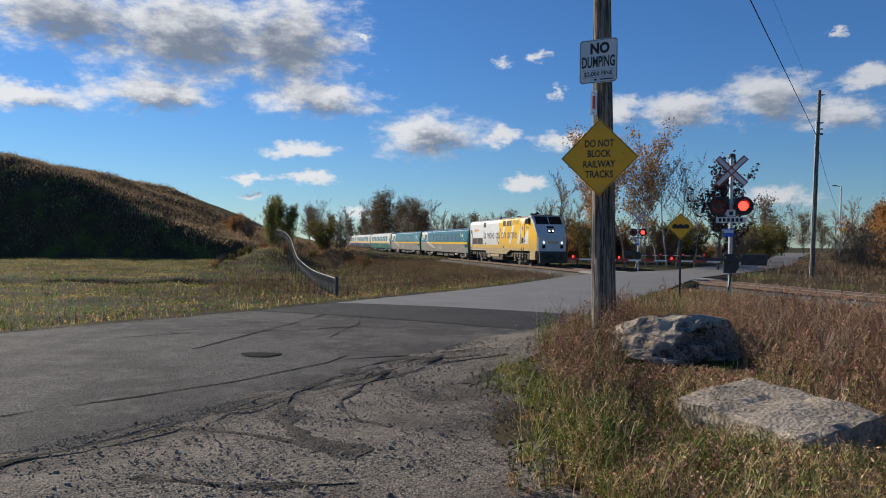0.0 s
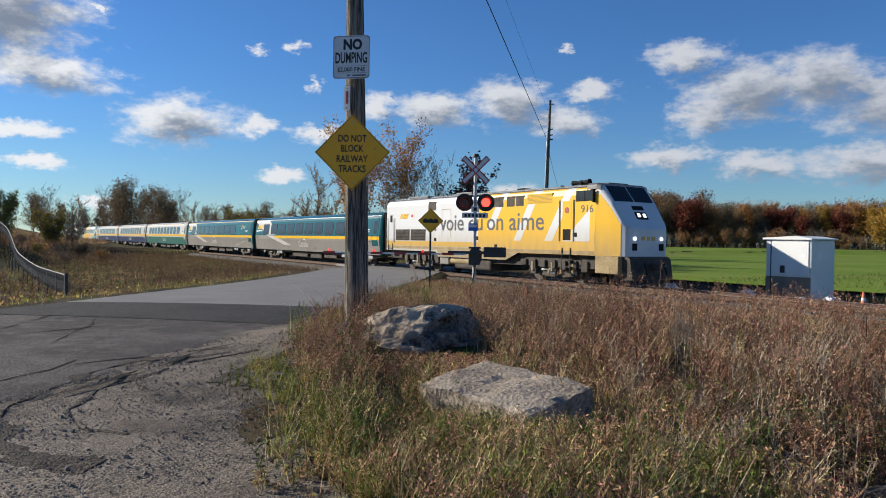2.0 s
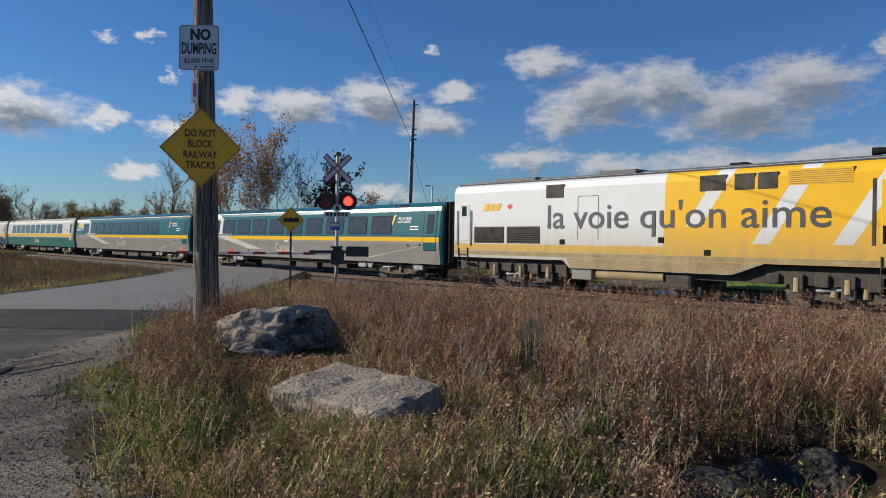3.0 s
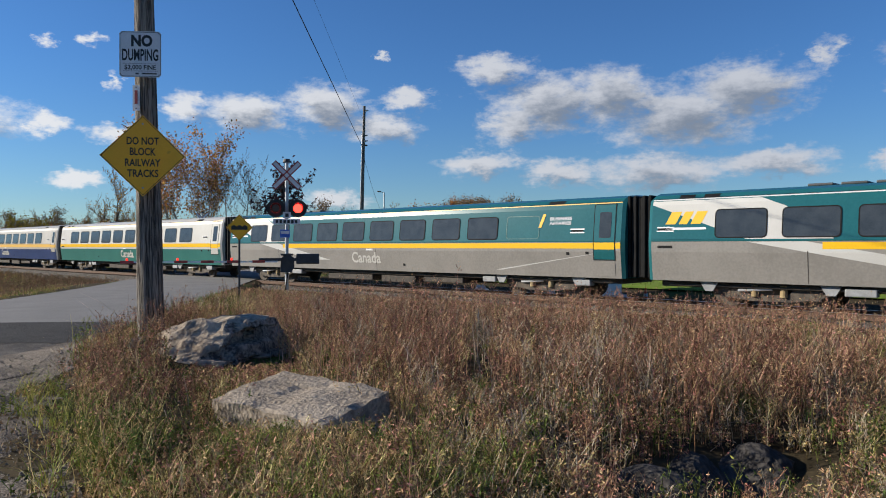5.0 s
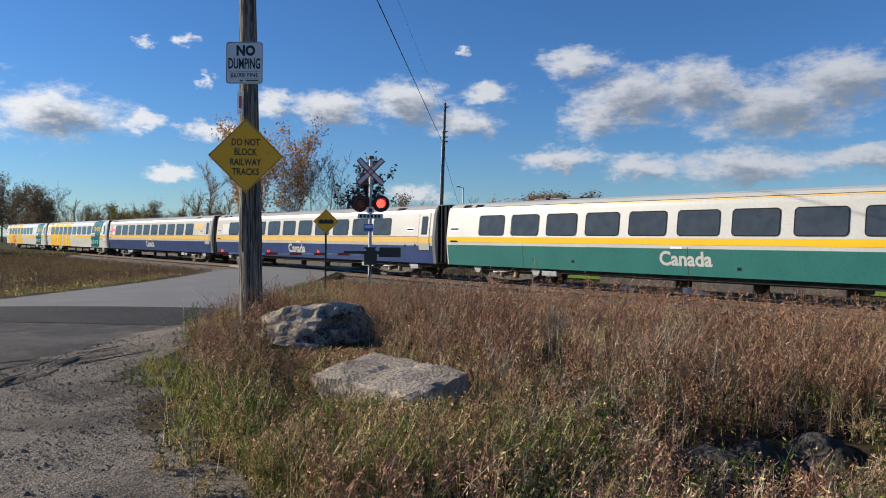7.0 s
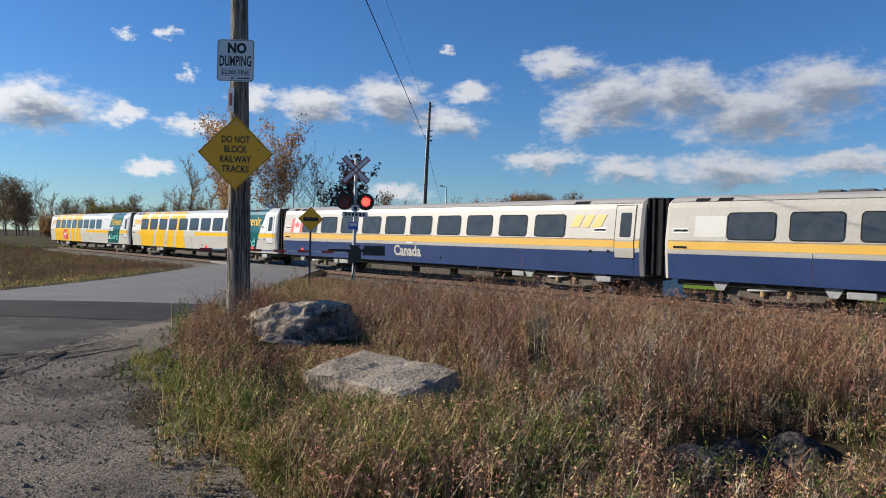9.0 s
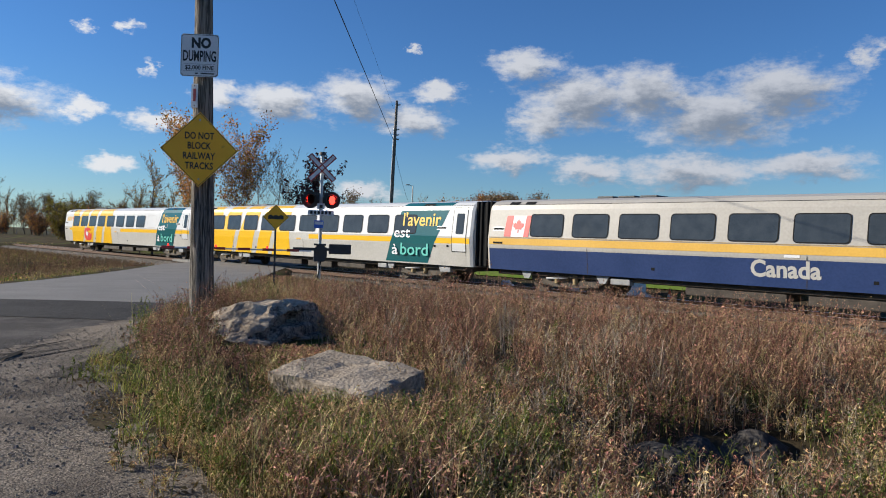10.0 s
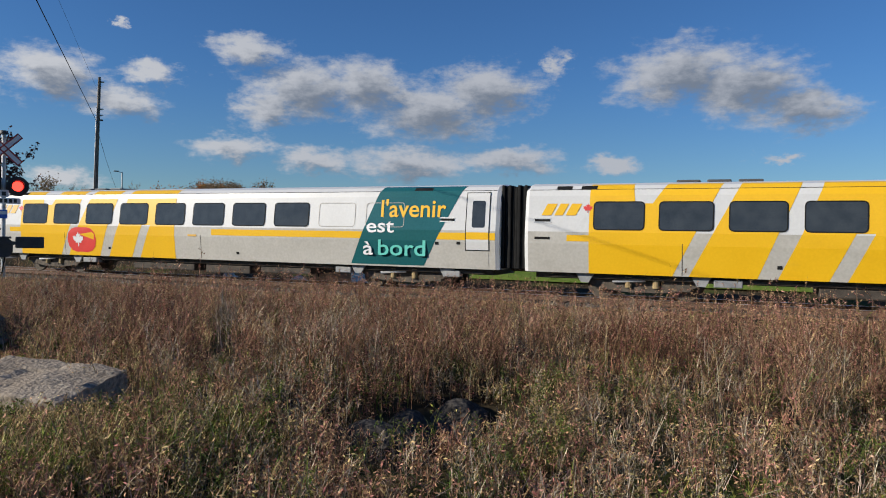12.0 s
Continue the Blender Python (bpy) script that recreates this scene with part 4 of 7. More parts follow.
        part("yellow_band", skin([(-17.58, -16.28, -16.97, -15.65, 0.8, 2.15)], 0.0075), "yellow", car)
        part("yellow_band", skin([(-16.97, -13.9, -16.42, -13.9, 2.15, 3.62)], 0.0075), "yellow", car)
        part("yellow_band", skin([(-15.82, -13.9, -15.19, -13.9, 0.8, 2.15)], 0.0075), "yellow", car)
        if not wide:
            seal = part("round_badge", rounded(-20.0, -18.3, 0.95, 2.02, 0.5, 0.016), "red", car, "faded red round badge")
            part("leaf", plate(leaf_outline(-19.35, 1.5, 0.33), 0.022), "sign_white", seal)
        bars(-CAR + 0.55, 2.62, 0.9, car, "ochre" if not wide else "yellow")
        part("leaf", plate(leaf_outline(-CAR + 2.05, 2.85, 0.16), 0.012), "red", car)
        # teal panel with the slogan
        part("teal_panel", skin([(-5.65, -2.75, -4.45, -1.28, 0.86, 3.62)], 0.010), "teal", car, "dark teal slanted panel with a slogan")
        lettering("slogan", "l'avenir", "yellow", car, text_pose(-4.42, 2.55, -(half(2.55) + 0.026)), 2.5, 0.62, bold=0.012, label="yellow lettering")
        lettering("slogan", "est", "sign_white", car, text_pose(-4.98, 2.0, -(half(2.0) + 0.026)), 1.1, 0.5, bold=0.012, label="white lettering")
        lettering("slogan", "à", "sign_white", car, text_pose(-5.1, 1.2, -(half(1.75) + 0.026), lean=False), 0.4, 0.5, bold=0.012, label="white lettering")
        lettering("slogan", "bord", "teal_light", car, text_pose(-4.5, 1.2, -(half(1.75) + 0.026), lean=False), 1.85, 0.56, bold=0.012, label="pale green lettering")
        door_paint = "white"
    # windows, doors, handles
    for i in range(10):
        c = -4.27 - 1.98 * i
        if i in kept:
            w = part("window", rounded(c - 0.75, c + 0.75, 2.2, 3.03, 0.1, 0.016), "dust_glass", car, "dark tinted coach window")
            part("gasket", rounded(c - 0.75, c + 0.75, 2.2, 3.03, 0.1, 0.018, 0.035), "black", w)
        else:
            part("blanked_window", rounded(c - 0.75, c + 0.75, 2.2, 3.03, 0.1, 0.012, 0.02), "green" if scheme == "teal" else "silver", car, "plated-over window outline")
    door = part("door", skin([rect(-1.16, -0.36, 1.45, 3.36)], 0.014), door_paint, car, "plug door at the coach end")
    part("door_window", rounded(-0.96, -0.5, 2.2, 3.1, 0.06, 0.022), "dust_glass", door)
    part("door_seam", skin([rect(-1.19, -1.165, 1.43, 3.38), rect(-0.355, -0.33, 1.43, 3.38), rect(-1.19, -0.33, 3.362, 3.385), rect(-1.19, -0.33, 1.42, 1.445)], 0.016), "black", door)
    part("door_stripe", skin([rect(-1.16, -0.36, 1.8, 2.04)], 0.0165), "yellow" if scheme != "navy" else "ochre", door)
    part("step_hatch", skin([rect(-1.16, -0.36, 0.86, 1.38)], 0.014), {"teal": "grey", "green": "green", "navy": "navy", "wrap": "dirty_white"}[scheme], car)
    for x0 in (-2.1, -24.75):
        part("grab_slot", skin([rect(x0, x0 + 0.5, 2.42, 2.5)], 0.014), "black", car)
        for z0 in (2.38, 2.5):
            part("slot_rim", skin([rect(x0 - 0.04, x0 + 0.54, z0, z0 + 0.04)], 0.013), "steel", car)
    part("tail_slot", skin([rect(-24.75, -24.25, 1.85, 1.93)], 0.014), "black", car)
    for x0, x1 in ((-3.2, -2.5), (-24.1, -23.6), (-23.3, -22.8)):
        part("vent", skin([rect(x0, x1, 3.46, 3.57)], 0.012), "black", car)
    for x0, z0 in ((-2.3, 1.6), (-1.5, 1.62), (-10.8, 1.05), (-17.6, 1.1)):
        part("hatch_latch", skin([rect(x0, x0 + 0.13, z0, z0 + 0.1)], 0.014), "black", car)
    part("destination_card", skin([rect(-13.2, -12.75, 1.72, 1.8)], 0.014, False), "sign_white" if scheme != "wrap" else "ochre", car)
    for x0 in (-12.56, -20.2):
        part("panel_seam", skin([rect(x0, x0 + 0.02, 0.82, 1.78)], 0.009), "under", car)
    # gangways: corrugated black rubber
    for x, s in ((0.0, 1), (-CAR, -1)):
        bm = bmesh.new()
        for j in range(4):
            box(min(x, x + s * 0.11) + s * 0.11 * j, max(x, x + s * 0.11) + s * 0.11 * j, -1.3 + 0.07 * (j % 2), 1.3 - 0.07 * (j % 2), 0.85, 3.62 - 0.06 * (j % 2), 0.03, bm)
        if not (k == 6 and s < 0):
            part("gangway", bm, "black", car, "corrugated black rubber gangway")
        part("coupler", box(min(x, x + s * 0.5), max(x, x + s * 0.5), -0.15, 0.15, 0.72, 0.95, 0.03), "under", car)
    for j in range(3):
        part("roof_pod", box(-20.5 + j * 0.9, -19.8 + j * 0.9, -0.5, 0.5, 3.7, 3.78, 0.03), "roofgrey", car)
    return car


def loco():
    eng = thing("locomotive", "yellow and white diesel passenger locomotive with grey nose", "locomotive")
    w = 1.48
    flat = lambda z: w if z < 3.95 else float(np.interp(z, [3.95, 4.2, 4.34], [w, w - 0.1, w - 0.3]))
    cuts = [(3.95, 0), (4.2, 0), (4.34, 0)]
    lower = [(-20.66, 1.2), (-14.75, 1.2), (-14.45, 0.92), (-8.2, 0.92), (-7.2, 1.3), (-1.95, 1.3)]
    # hood: side outline with the stepped lower edge, then the rounded roof
    bm = bmesh.new()
    prof = [(3.95, w), (4.2, w - 0.1), (4.34, w - 0.3), (4.42, 0.7), (4.44, 0)]
    for side in (-1, 1):
        vs = [bm.verts.new((x, side * w, z)) for x, z in lower] + [bm.verts.new((-1.95, side * w, 3.95)), bm.verts.new((-20.66, side * w, 3.95))]
        bm.faces.new(vs)
    full = [(y, z) for z, y in prof] + [(-y, z) for z, y in prof[-2::-1]]
    a = [bm.verts.new((-20.66, y, z)) for y, z in full]
    b = [bm.verts.new((-1.95, y, z)) for y, z in full]
    for i in range(len(full) - 1):
        bm.faces.new((a[i], a[i + 1], b[i + 1], b[i]))
    bm.faces.new(a + [bm.verts.new((-20.66, -w, 1.2)), bm.verts.new((-20.66, w, 1.2))])
    bmesh.ops.remove_doubles(bm, verts=bm.verts, dist=0.001)
    bmesh.ops.recalc_face_normals(bm, faces=bm.faces)
    part("hood", bm, "loco_white", eng)
    # nose: tapering rings from the cab to the blunt front
    bm = bmesh.new()
    def ring(x, hw, top, low, sh, base=True, bm=bm):
        arc = [(hw - sh * 0.55 * (1 - math.cos(radians(a))), top - sh * (1 - math.sin(radians(a)))) for a in (0, 22, 45, 68, 90)]
        pts = ([(-hw, low)] if base else []) + [(-y, z) for y, z in arc] + [(y, z) for y, z in arc[::-1]] + ([(hw, low)] if base else [])
        return [bm.verts.new((x, y, z)) for y, z in pts]
    rs = [ring(-1.95, w, 4.42, 1.3, 0.42), ring(-1.75, 1.46, 4.36, 1.3, 0.36), ring(-1.15, 1.41, 3.62, 1.3, 0.26), ring(-0.62, 1.348, 2.825, 1.3, 0.2), ring(-0.46, 1.26, 2.62, 1.3, 0.18), ring(-0.38, 1.13, 2.5, 1.3, 0.16), ring(-0.355, 0.98, 2.44, 1.3, 0.15)]
    for p, q in zip(rs, rs[1:]):
        for i in range(11):
            bm.faces.new((p[i], p[i + 1], q[i + 1], q[i]))
    bm.faces.new(rs[-1])
    bmesh.ops.recalc_face_normals(bm, faces=bm.faces)
    part("nose", bm, "silver_nose", eng, "pale grey sloping nose")
    bm = bmesh.new()
    caps = [ring(x, hw + 0.012, top + 0.012, 0, sh, False, bm) for x, hw, top, sh in ((-2.5, w, 4.44, 0.3), (-1.95, w, 4.43, 0.26), (-1.72, 1.45, 4.35, 0.24))]
    for p, q in zip(caps, caps[1:]):
        for i in range(9):
            bm.faces.new((p[i], p[i + 1], q[i + 1], q[i]))
    bmesh.ops.recalc_face_normals(bm, faces=bm.faces)
    part("cab_roof", bm, "roofgrey", eng, "dark curved cab roof")
    # yellow cheek of the cab side
    cheeks = []
    for s in (-1, 1):
        bm = bmesh.new()
        cheeks.append(bm)

        def at(x, z):
            hw = float(np.interp(x, [-1.95, -1.75, -1.15, -0.55], [w, 1.46, 1.41, 1.34]))
            return bm.verts.new((x, s * (hw + 0.008), z))
        bm.faces.new([at(-1.95, 1.3), at(-1.75, 1.3), at(-1.75, 3.97), at(-1.95, 3.97)])
        bm.faces.new([at(-1.75, 1.3), at(-1.15, 1.3), at(-1.15, 3.34), at(-1.75, 3.97)])
        bm.faces.new([at(-1.15, 1.3), at(-0.62, 1.3), at(-0.62, 2.6), at(-1.15, 3.34)])
        for f in bm.faces:
            f.normal_update()
            if f.normal.y * s < 0:
                f.normal_flip()
    part("cab_cheek", tuple(cheeks), "loco_yellow", eng, "yellow cab side")
    # windscreens, lamps, number board and mark on the nose
    def on_nose(y0, y1, t0, t1, lift, bm=None, a=(-1.75, 4.36), b=(-1.15, 3.62)):
        bm = bm or bmesh.new()
        d = Vector((b[0] - a[0], 0, b[1] - a[1]))
        nn = Vector((-d.z, 0, d.x)).normalized()
        vs = []
        for y, t in ((y0, t0), (y1, t0), (y1, t1), (y0, t1)):
            p = Vector((a[0], y, a[1])) + d * t + nn * lift
            vs.append(bm.verts.new(p))
        f = bm.faces.new(vs)
        r = bmesh.ops.extrude_face_region(bm, geom=[f])
        bmesh.ops.translate(bm, vec=-nn * lift * 1.5, verts=[v for v in r["geom"] if isinstance(v, bmesh.types.BMVert)])
        bmesh.ops.recalc_face_normals(bm, faces=bm.faces)
        return bm
    for y0, y1 in ((-1.2, -0.04), (0.04, 1.2)):
        part("windscreen", on_nose(y0, y1, 0.06, 0.98, 0.015), "screen", eng, "dark windscreen")
    second = ((-1.15, 3.62), (-0.55, 2.72))
    for y in (-0.17, 0.17):
        part("headlight", on_nose(y - 0.075, y + 0.075, 0.58, 0.74, 0.05, a=second[0], b=second[1]), "headlight", eng, "lit headlight")
    part("number_board", on_nose(-0.33, 0.33, 0.2, 0.38, 0.03, a=second[0], b=second[1]), "black", eng)
    part("headlight_frame", on_nose(-0.34, 0.34, 0.5, 0.83, 0.03, a=second[0], b=second[1]), "black", eng)
    for y in (-0.82, 0.82):
        part("ditch_light", rod((-0.4, y, 2.05), (-0.31, y, 2.05), 0.075, 0.075, 14), "headlight", eng, "lit ditch light")
        part("lower_grille", box(-0.4, -0.33, y - 0.14, y + 0.14, 1.55, 1.85), "black", eng)
    for dy, wd in ((-0.42, 0.22), (-0.08, 0.18), (0.2, 0.24)):
        part("logo_bar", box(-0.37, -0.345, dy, dy + wd, 1.98, 2.15), "ochre", eng)
    # pilot and coupler
    part("pilot", prism([(-1.95, 1.3), (-0.36, 1.3), (-0.2, 1.2), (-0.05, 0.35), (-0.5, 0.3), (-0.6, 0.75), (-1.95, 0.6)], -1.25, 1.25), "under", eng, "dark snow plough and pilot")
    part("pilot_skirt", box(-1.95, -0.62, -w - 0.01, w + 0.01, 0.55, 1.29, 0.03), "grime", eng, "dirty cream skirt behind the pilot")
    part("coupler", box(-0.3, 0.35, -0.16, 0.16, 0.78, 1.0, 0.04), "under", eng)
    for y in (-0.6, 0.6):
        part("air_hose", rod((0.0, y, 1.0), (0.15, y, 0.55), 0.03), "black", eng)
    # paint
    sk = lambda bands, off=0.006: skin(bands, off, True, flat, cuts)
    part("yellow_side", sk([(-10.66, -8.2, -10.6, -8.2, 0.96, 1.3), (-10.6, -1.96, -10.5, -1.96, 1.3, 3.95), (-10.5, -1.96, -10.5, -1.96, 3.95, 4.33)]), "loco_yellow", eng, "bright yellow side")
    part("lower_stripe", sk([rect(-20.65, -10.6, 1.5, 1.78)]), "loco_yellow", eng, "yellow stripe along the lower side")
    for a, b in ((-9.15, -8.6), (-6.6, -6.05), (-4.3, -3.75)):
        dz = 0.62
        zlo = 2.45 if a < -9 else 1.9
        part("white_slash", sk([(a - (3.95 - zlo) * dz + 0.3, b - (3.95 - zlo) * dz + 0.3, a + 0.3, b + 0.3, zlo, 3.95), (a + 0.3, b + 0.3, a + 0.5, b + 0.5, 3.95, 4.3)], 0.009), "loco_white", eng)
    part("white_spear", sk([(-4.0, -2.3, -2.35, -2.3, 1.9, 3.3)], 0.009), "loco_white", eng)
    part("road_dirt", sk([(-20.6, -2.0, -20.6, -2.0, 1.32, 1.48)], 0.008), "grime", eng, "band of road dirt")
    part("road_dirt", sk([(-14.4, -8.2, -14.6, -7.3, 0.94, 1.3)], 0.010), "grime", eng)
    # each word's left end and width, as shares of the line
    for word, x0, x1 in (("la", 0.0, 0.0799), ("voie", 0.119, 0.35), ("qu'on", 0.3964, 0.6949), ("aime", 0.7438, 1.0)):
        lettering("slogan_word", word, "letters", eng, pose(-15.5 + 10.2 * x0, -w - 0.014, 2.42, 90), 10.2 * (x1 - x0), 0.93, bold=0.006, label="dark grey slogan lettering")
    lettering("road_number", "916", "letters", eng, pose(-2.85, -w - 0.014, 3.18, 90), 0.75, 0.33)
    bars(-18.95, 3.15, 0.72, eng, "yellow", lambda z: w)
    part("leaf", plate(leaf_outline(-17.45, 3.3, 0.15), 0.012, lambda z: w), "red", eng)
    # openings on the side
    for x0, x1, z0, z1 in ((-19.45, -17.75, 1.82, 2.5), (-17.6, -15.88, 1.82, 2.5)):
        g = part("side_grille", box(x0, x1, -w - 0.02, w + 0.02, z0, z1, 0.02), "under", eng, "dark louvred intake")
        for i in range(7):
            z = z0 + 0.06 + i * (z1 - z0 - 0.08) / 7
            part("slat", box(x0 + 0.05, x1 - 0.05, -w - 0.04, w + 0.04, z, z + 0.025), "black", g)
    for x0, x1 in ((-15.6, -14.75), (-9.3, -8.4), (-8.15, -7.5), (-7.42, -6.8)):
        part("upper_vent", box(x0, x1, -w - 0.012, w + 0.012, 3.58, 4.1, 0.02), "under", eng, "dark upper vent")
    lv = part("louvre_frame", box(-6.55, -4.75, -w - 0.012, w + 0.012, 3.66, 4.14, 0.01), "yellow", eng, "yellow louvred panel")
    for i in range(7):
        part("louvre", box(-6.5, -4.8, -w - 0.022, w + 0.022, 3.7 + i * 0.06, 3.715 + i * 0.06), "grime", lv)
    cw = part("cab_window", box(-3.2, -2.08, -w - 0.014, w + 0.014, 3.66, 4.14, 0.02), "glass", eng, "dark cab side window")
    part("window_bar", box(-2.66, -2.6, -w - 0.02, w + 0.02, 3.66, 4.14), "black", cw)
    part("wind_deflector", box(-2.05, -2.0, -w - 0.14, -w, 3.6, 4.16), "black", eng)
    d = part("cab_door", box(-4.05, -3.45, -w - 0.01, w + 0.01, 1.95, 3.72, 0.01), "yellow", eng, "cab side door")
    part("door_step_well", box(-4.0, -3.5, -w - 0.016, w + 0.016, 1.95, 2.45), "black", d)
    part("door_emblem", rod((-3.75, -w - 0.015, 3.3), (-3.75, -w - 0.02, 3.3), 0.14, 0.14, 16), "sign_red", d)
    for x in (-4.22, -3.3):
        part("handrail", box(x - 0.045, x + 0.045, -w - 0.02, w + 0.02, 1.9, 3.75), "under", eng, "recessed handrail channel")
    rd = part("rear_door", box(-20.35, -19.75, -w - 0.01, w + 0.01, 1.9, 3.5, 0.02), "white", eng, "rear service door")
    part("door_window", box(-20.2, -19.9, -w - 0.016, w + 0.016, 2.95, 3.4, 0.02), "glass", rd)
    for x in (-20.45, -19.65):
        part("handrail", rod((x, -w - 0.04, 1.7), (x, -w - 0.04, 3.2), 0.025), "steel", eng)
    for x in (-20.1, -3.75):
        for i in range(4):
            part("step", box(x - 0.25, x + 0.25, -w - 0.05, -w + 0.15, 0.45 + i * 0.28, 0.48 + i * 0.28), "under", eng)
        for dx in (-0.27, 0.27):
            part("step_rail", rod((x + dx, -w - 0.03, 0.42), (x + dx, -w - 0.03, 1.6), 0.02), "under", eng)
    for x, z in ((-10.65, 2.0), (-9.0, 1.6), (-3.2, 2.2), (-14.8, 1.9)):
        part("filler_cap", box(x - 0.12, x + 0.12, -w - 0.02, w + 0.02, z - 0.1, z + 0.1, 0.02), "black", eng)
    for x0, x1, z0, z1 in ((-14.1, -13.2, 2.0, 3.6), (-2.0, -1.1, 1.75, 2.35)):
        part("panel_seam", sk([rect(x0, x0 + 0.02, z0, z1), rect(x1, x1 + 0.02, z0, z1), rect(x0, x1, z1, z1 + 0.02)] if x1 < -1.95 else [rect(x0, x0 + 0.02, z0, z1)], 0.010), "grime", eng)
    # roof
    part("roof_rib", box(-20.5, -2.5, -0.72, 0.72, 4.4, 4.47, 0.03), "roofgrey", eng, "dark roof walkway")
    part("roof_edge", skin([rect(-20.6, -2.0, 4.28, 4.345)], 0.012, True, flat, cuts), "roofgrey", eng)
    for x0, x1, h in ((-13.6, -12.0, 4.56), (-18.8, -16.6, 4.52)):
        part("roof_hatch", box(x0, x1, -0.9, 0.9, 4.36, h, 0.04), "roofgrey", eng)
    bell = part("horn", rod((-4.35, -0.1, 4.66), (-3.75, -0.1, 4.66), 0.05, 0.14, 14), "black", eng, "air horn cluster on the roof")
    for y, z in ((-0.35, 4.62), (0.15, 4.68)):
        part("horn_bell", rod((-4.6, y, z), (-4.0, y, z), 0.12, 0.05, 12), "black", bell)
    part("horn_bracket", box(-4.25, -4.0, -0.4, 0.3, 4.42, 4.6, 0.02), "black", bell)
    part("antenna_dome", box(-8.9, -8.3, -0.25, 0.25, 4.44, 4.6, 0.05), "black", eng)
    part("beacon_rail", box(-2.7, -2.05, -0.6, 0.6, 4.42, 4.5, 0.03), "roofgrey", eng)
    # running gear
    for x in (-17.0, -4.9):
        bogie(eng, x, 2.8, 0.5, "dark three-piece bogie with coil springs")
    part("underframe", box(-20.5, -2.0, -1.2, 1.2, 0.7, 1.25), "under", eng)
    for x in (-17.0, -4.9):
        for dx in (-2.1, -1.4, -0.7, 0.0, 0.7, 1.4, 2.1):
            part("brake_gear", box(x + dx - 0.2, x + dx + 0.2, -1.3, 1.3, 0.62 + 0.1 * math.sin(dx * 5), 1.02, 0.04), "under", eng)
        for dx in (-1.4, 0.0, 1.4):
            part("coil_spring", rod((x + dx, -1.22, 0.5), (x + dx, -1.22, 0.92), 0.12, 0.12, 14), "grime", eng)
            part("journal_box", box(x + dx - 0.2, x + dx + 0.2, -1.26, -1.1, 0.32, 0.66, 0.04), "dark_steel", eng)
        part("sand_pipe", rod((x + 2.3, -1.2, 1.1), (x + 2.0, -0.9, 0.15), 0.03), "dark_steel", eng)
    part("fuel_tank", box(-13.0, -9.6, -1.35, 1.35, 0.3, 0.92, 0.12), "under", eng, "fuel tank")
    part("air_tank", rod((-13.3, -1.25, 0.72), (-10.6, -1.25, 0.72), 0.18, 0.18, 16), "grime", eng, "long air reservoir")
    part("battery_box", box(-14.4, -13.5, -1.4, 1.4, 0.5, 1.0, 0.03), "grey", eng)
    return eng


train = [loco()] + [coach(k, s) for k, s in enumerate(("teal", "teal", "green", "navy", "navy", "wrap", "wrap"))]


# ---- things beside the road ----
def gz(x, y):
    return float(ground(x, y))


def rough_solid(bm, amount, scale, seed):
    for v in bm.verts:
        d = noise.noise_vector(v.co * scale + Vector((seed, 0, 0)))
        v.co += d * amount + noise.noise_vector(v.co * scale * 3.7 + Vector((0, seed, 0))) * amount * 0.4


def utility_pole():
    p = thing("utility_pole", "weathered grey wooden utility pole carrying two signs", "pole", m=pose(2.30, 10.26, 0.3, 0, -1.1, 0))
    bm = bmesh.new()
    rings = []
    for i in range(25):
        z = i * 0.375
        r = 0.178 - 0.0042 * i
        rings.append([bm.verts.new((math.cos(a) * r * (1 + 0.03 * noise.noise((math.cos(a) * 3, math.sin(a) * 3, z * 0.6))), math.sin(a) * r * (1 + 0.03 * noise.noise((math.cos(a) * 3, math.sin(a) * 3, z * 0.6 + 9))), z)) for a in [k * math.tau / 28 for k in range(28)]])
    for a, b in zip(rings, rings[1:]):
        for k in range(28):
            bm.faces.new((a[k], a[(k + 1) % 28], b[(k + 1) % 28], b[k]))
    bm.faces.new(rings[-1])
    part("shaft", bm, "pole", p, smooth=True)
    for k in range(9):     # long drying cracks
        a = 3.4 + k * 0.33
        z0 = 0.4 + 0.5 * (k * 37 % 7)
        part("crack", rod((math.cos(a) * 0.163, math.sin(a) * 0.163, z0), (math.cos(a) * 0.158, math.sin(a) * 0.158, z0 + 0.9 + 0.2 * (k % 3)), 0.006, 0.004, 5), "sign_black", p)


def sign_board(name, label, outline, m, material, border=None):
    """A thin metal sign; outline in x, z; m places its middle."""
    s = thing(name, label, "sign", m=m)
    part("panel", prism(outline, -0.002, 0.002), material, s)
    if border:
        bm = bmesh.new()
        k = len(outline)
        g0, g1 = border
        for i in range(k):
            a, b = Vector(outline[i]), Vector(outline[(i + 1) % k])
            q = [a * g0, b * g0, b * g1, a * g1]
            bm.faces.new([bm.verts.new((v.x, -0.004, v.y)) for v in q])
        bmesh.ops.recalc_face_normals(bm, faces=bm.faces)
        for f in bm.faces:
            if f.normal.y > 0:
                f.normal_flip()
        part("border", bm, "sign_black", s)
    return s


def words(s, text, x, z, width, height, material="sign_black", bold=0.02):
    lettering("lettering", text, material, s, pose(x - width / 2, -0.005, z, 90), width, height, bold=bold)


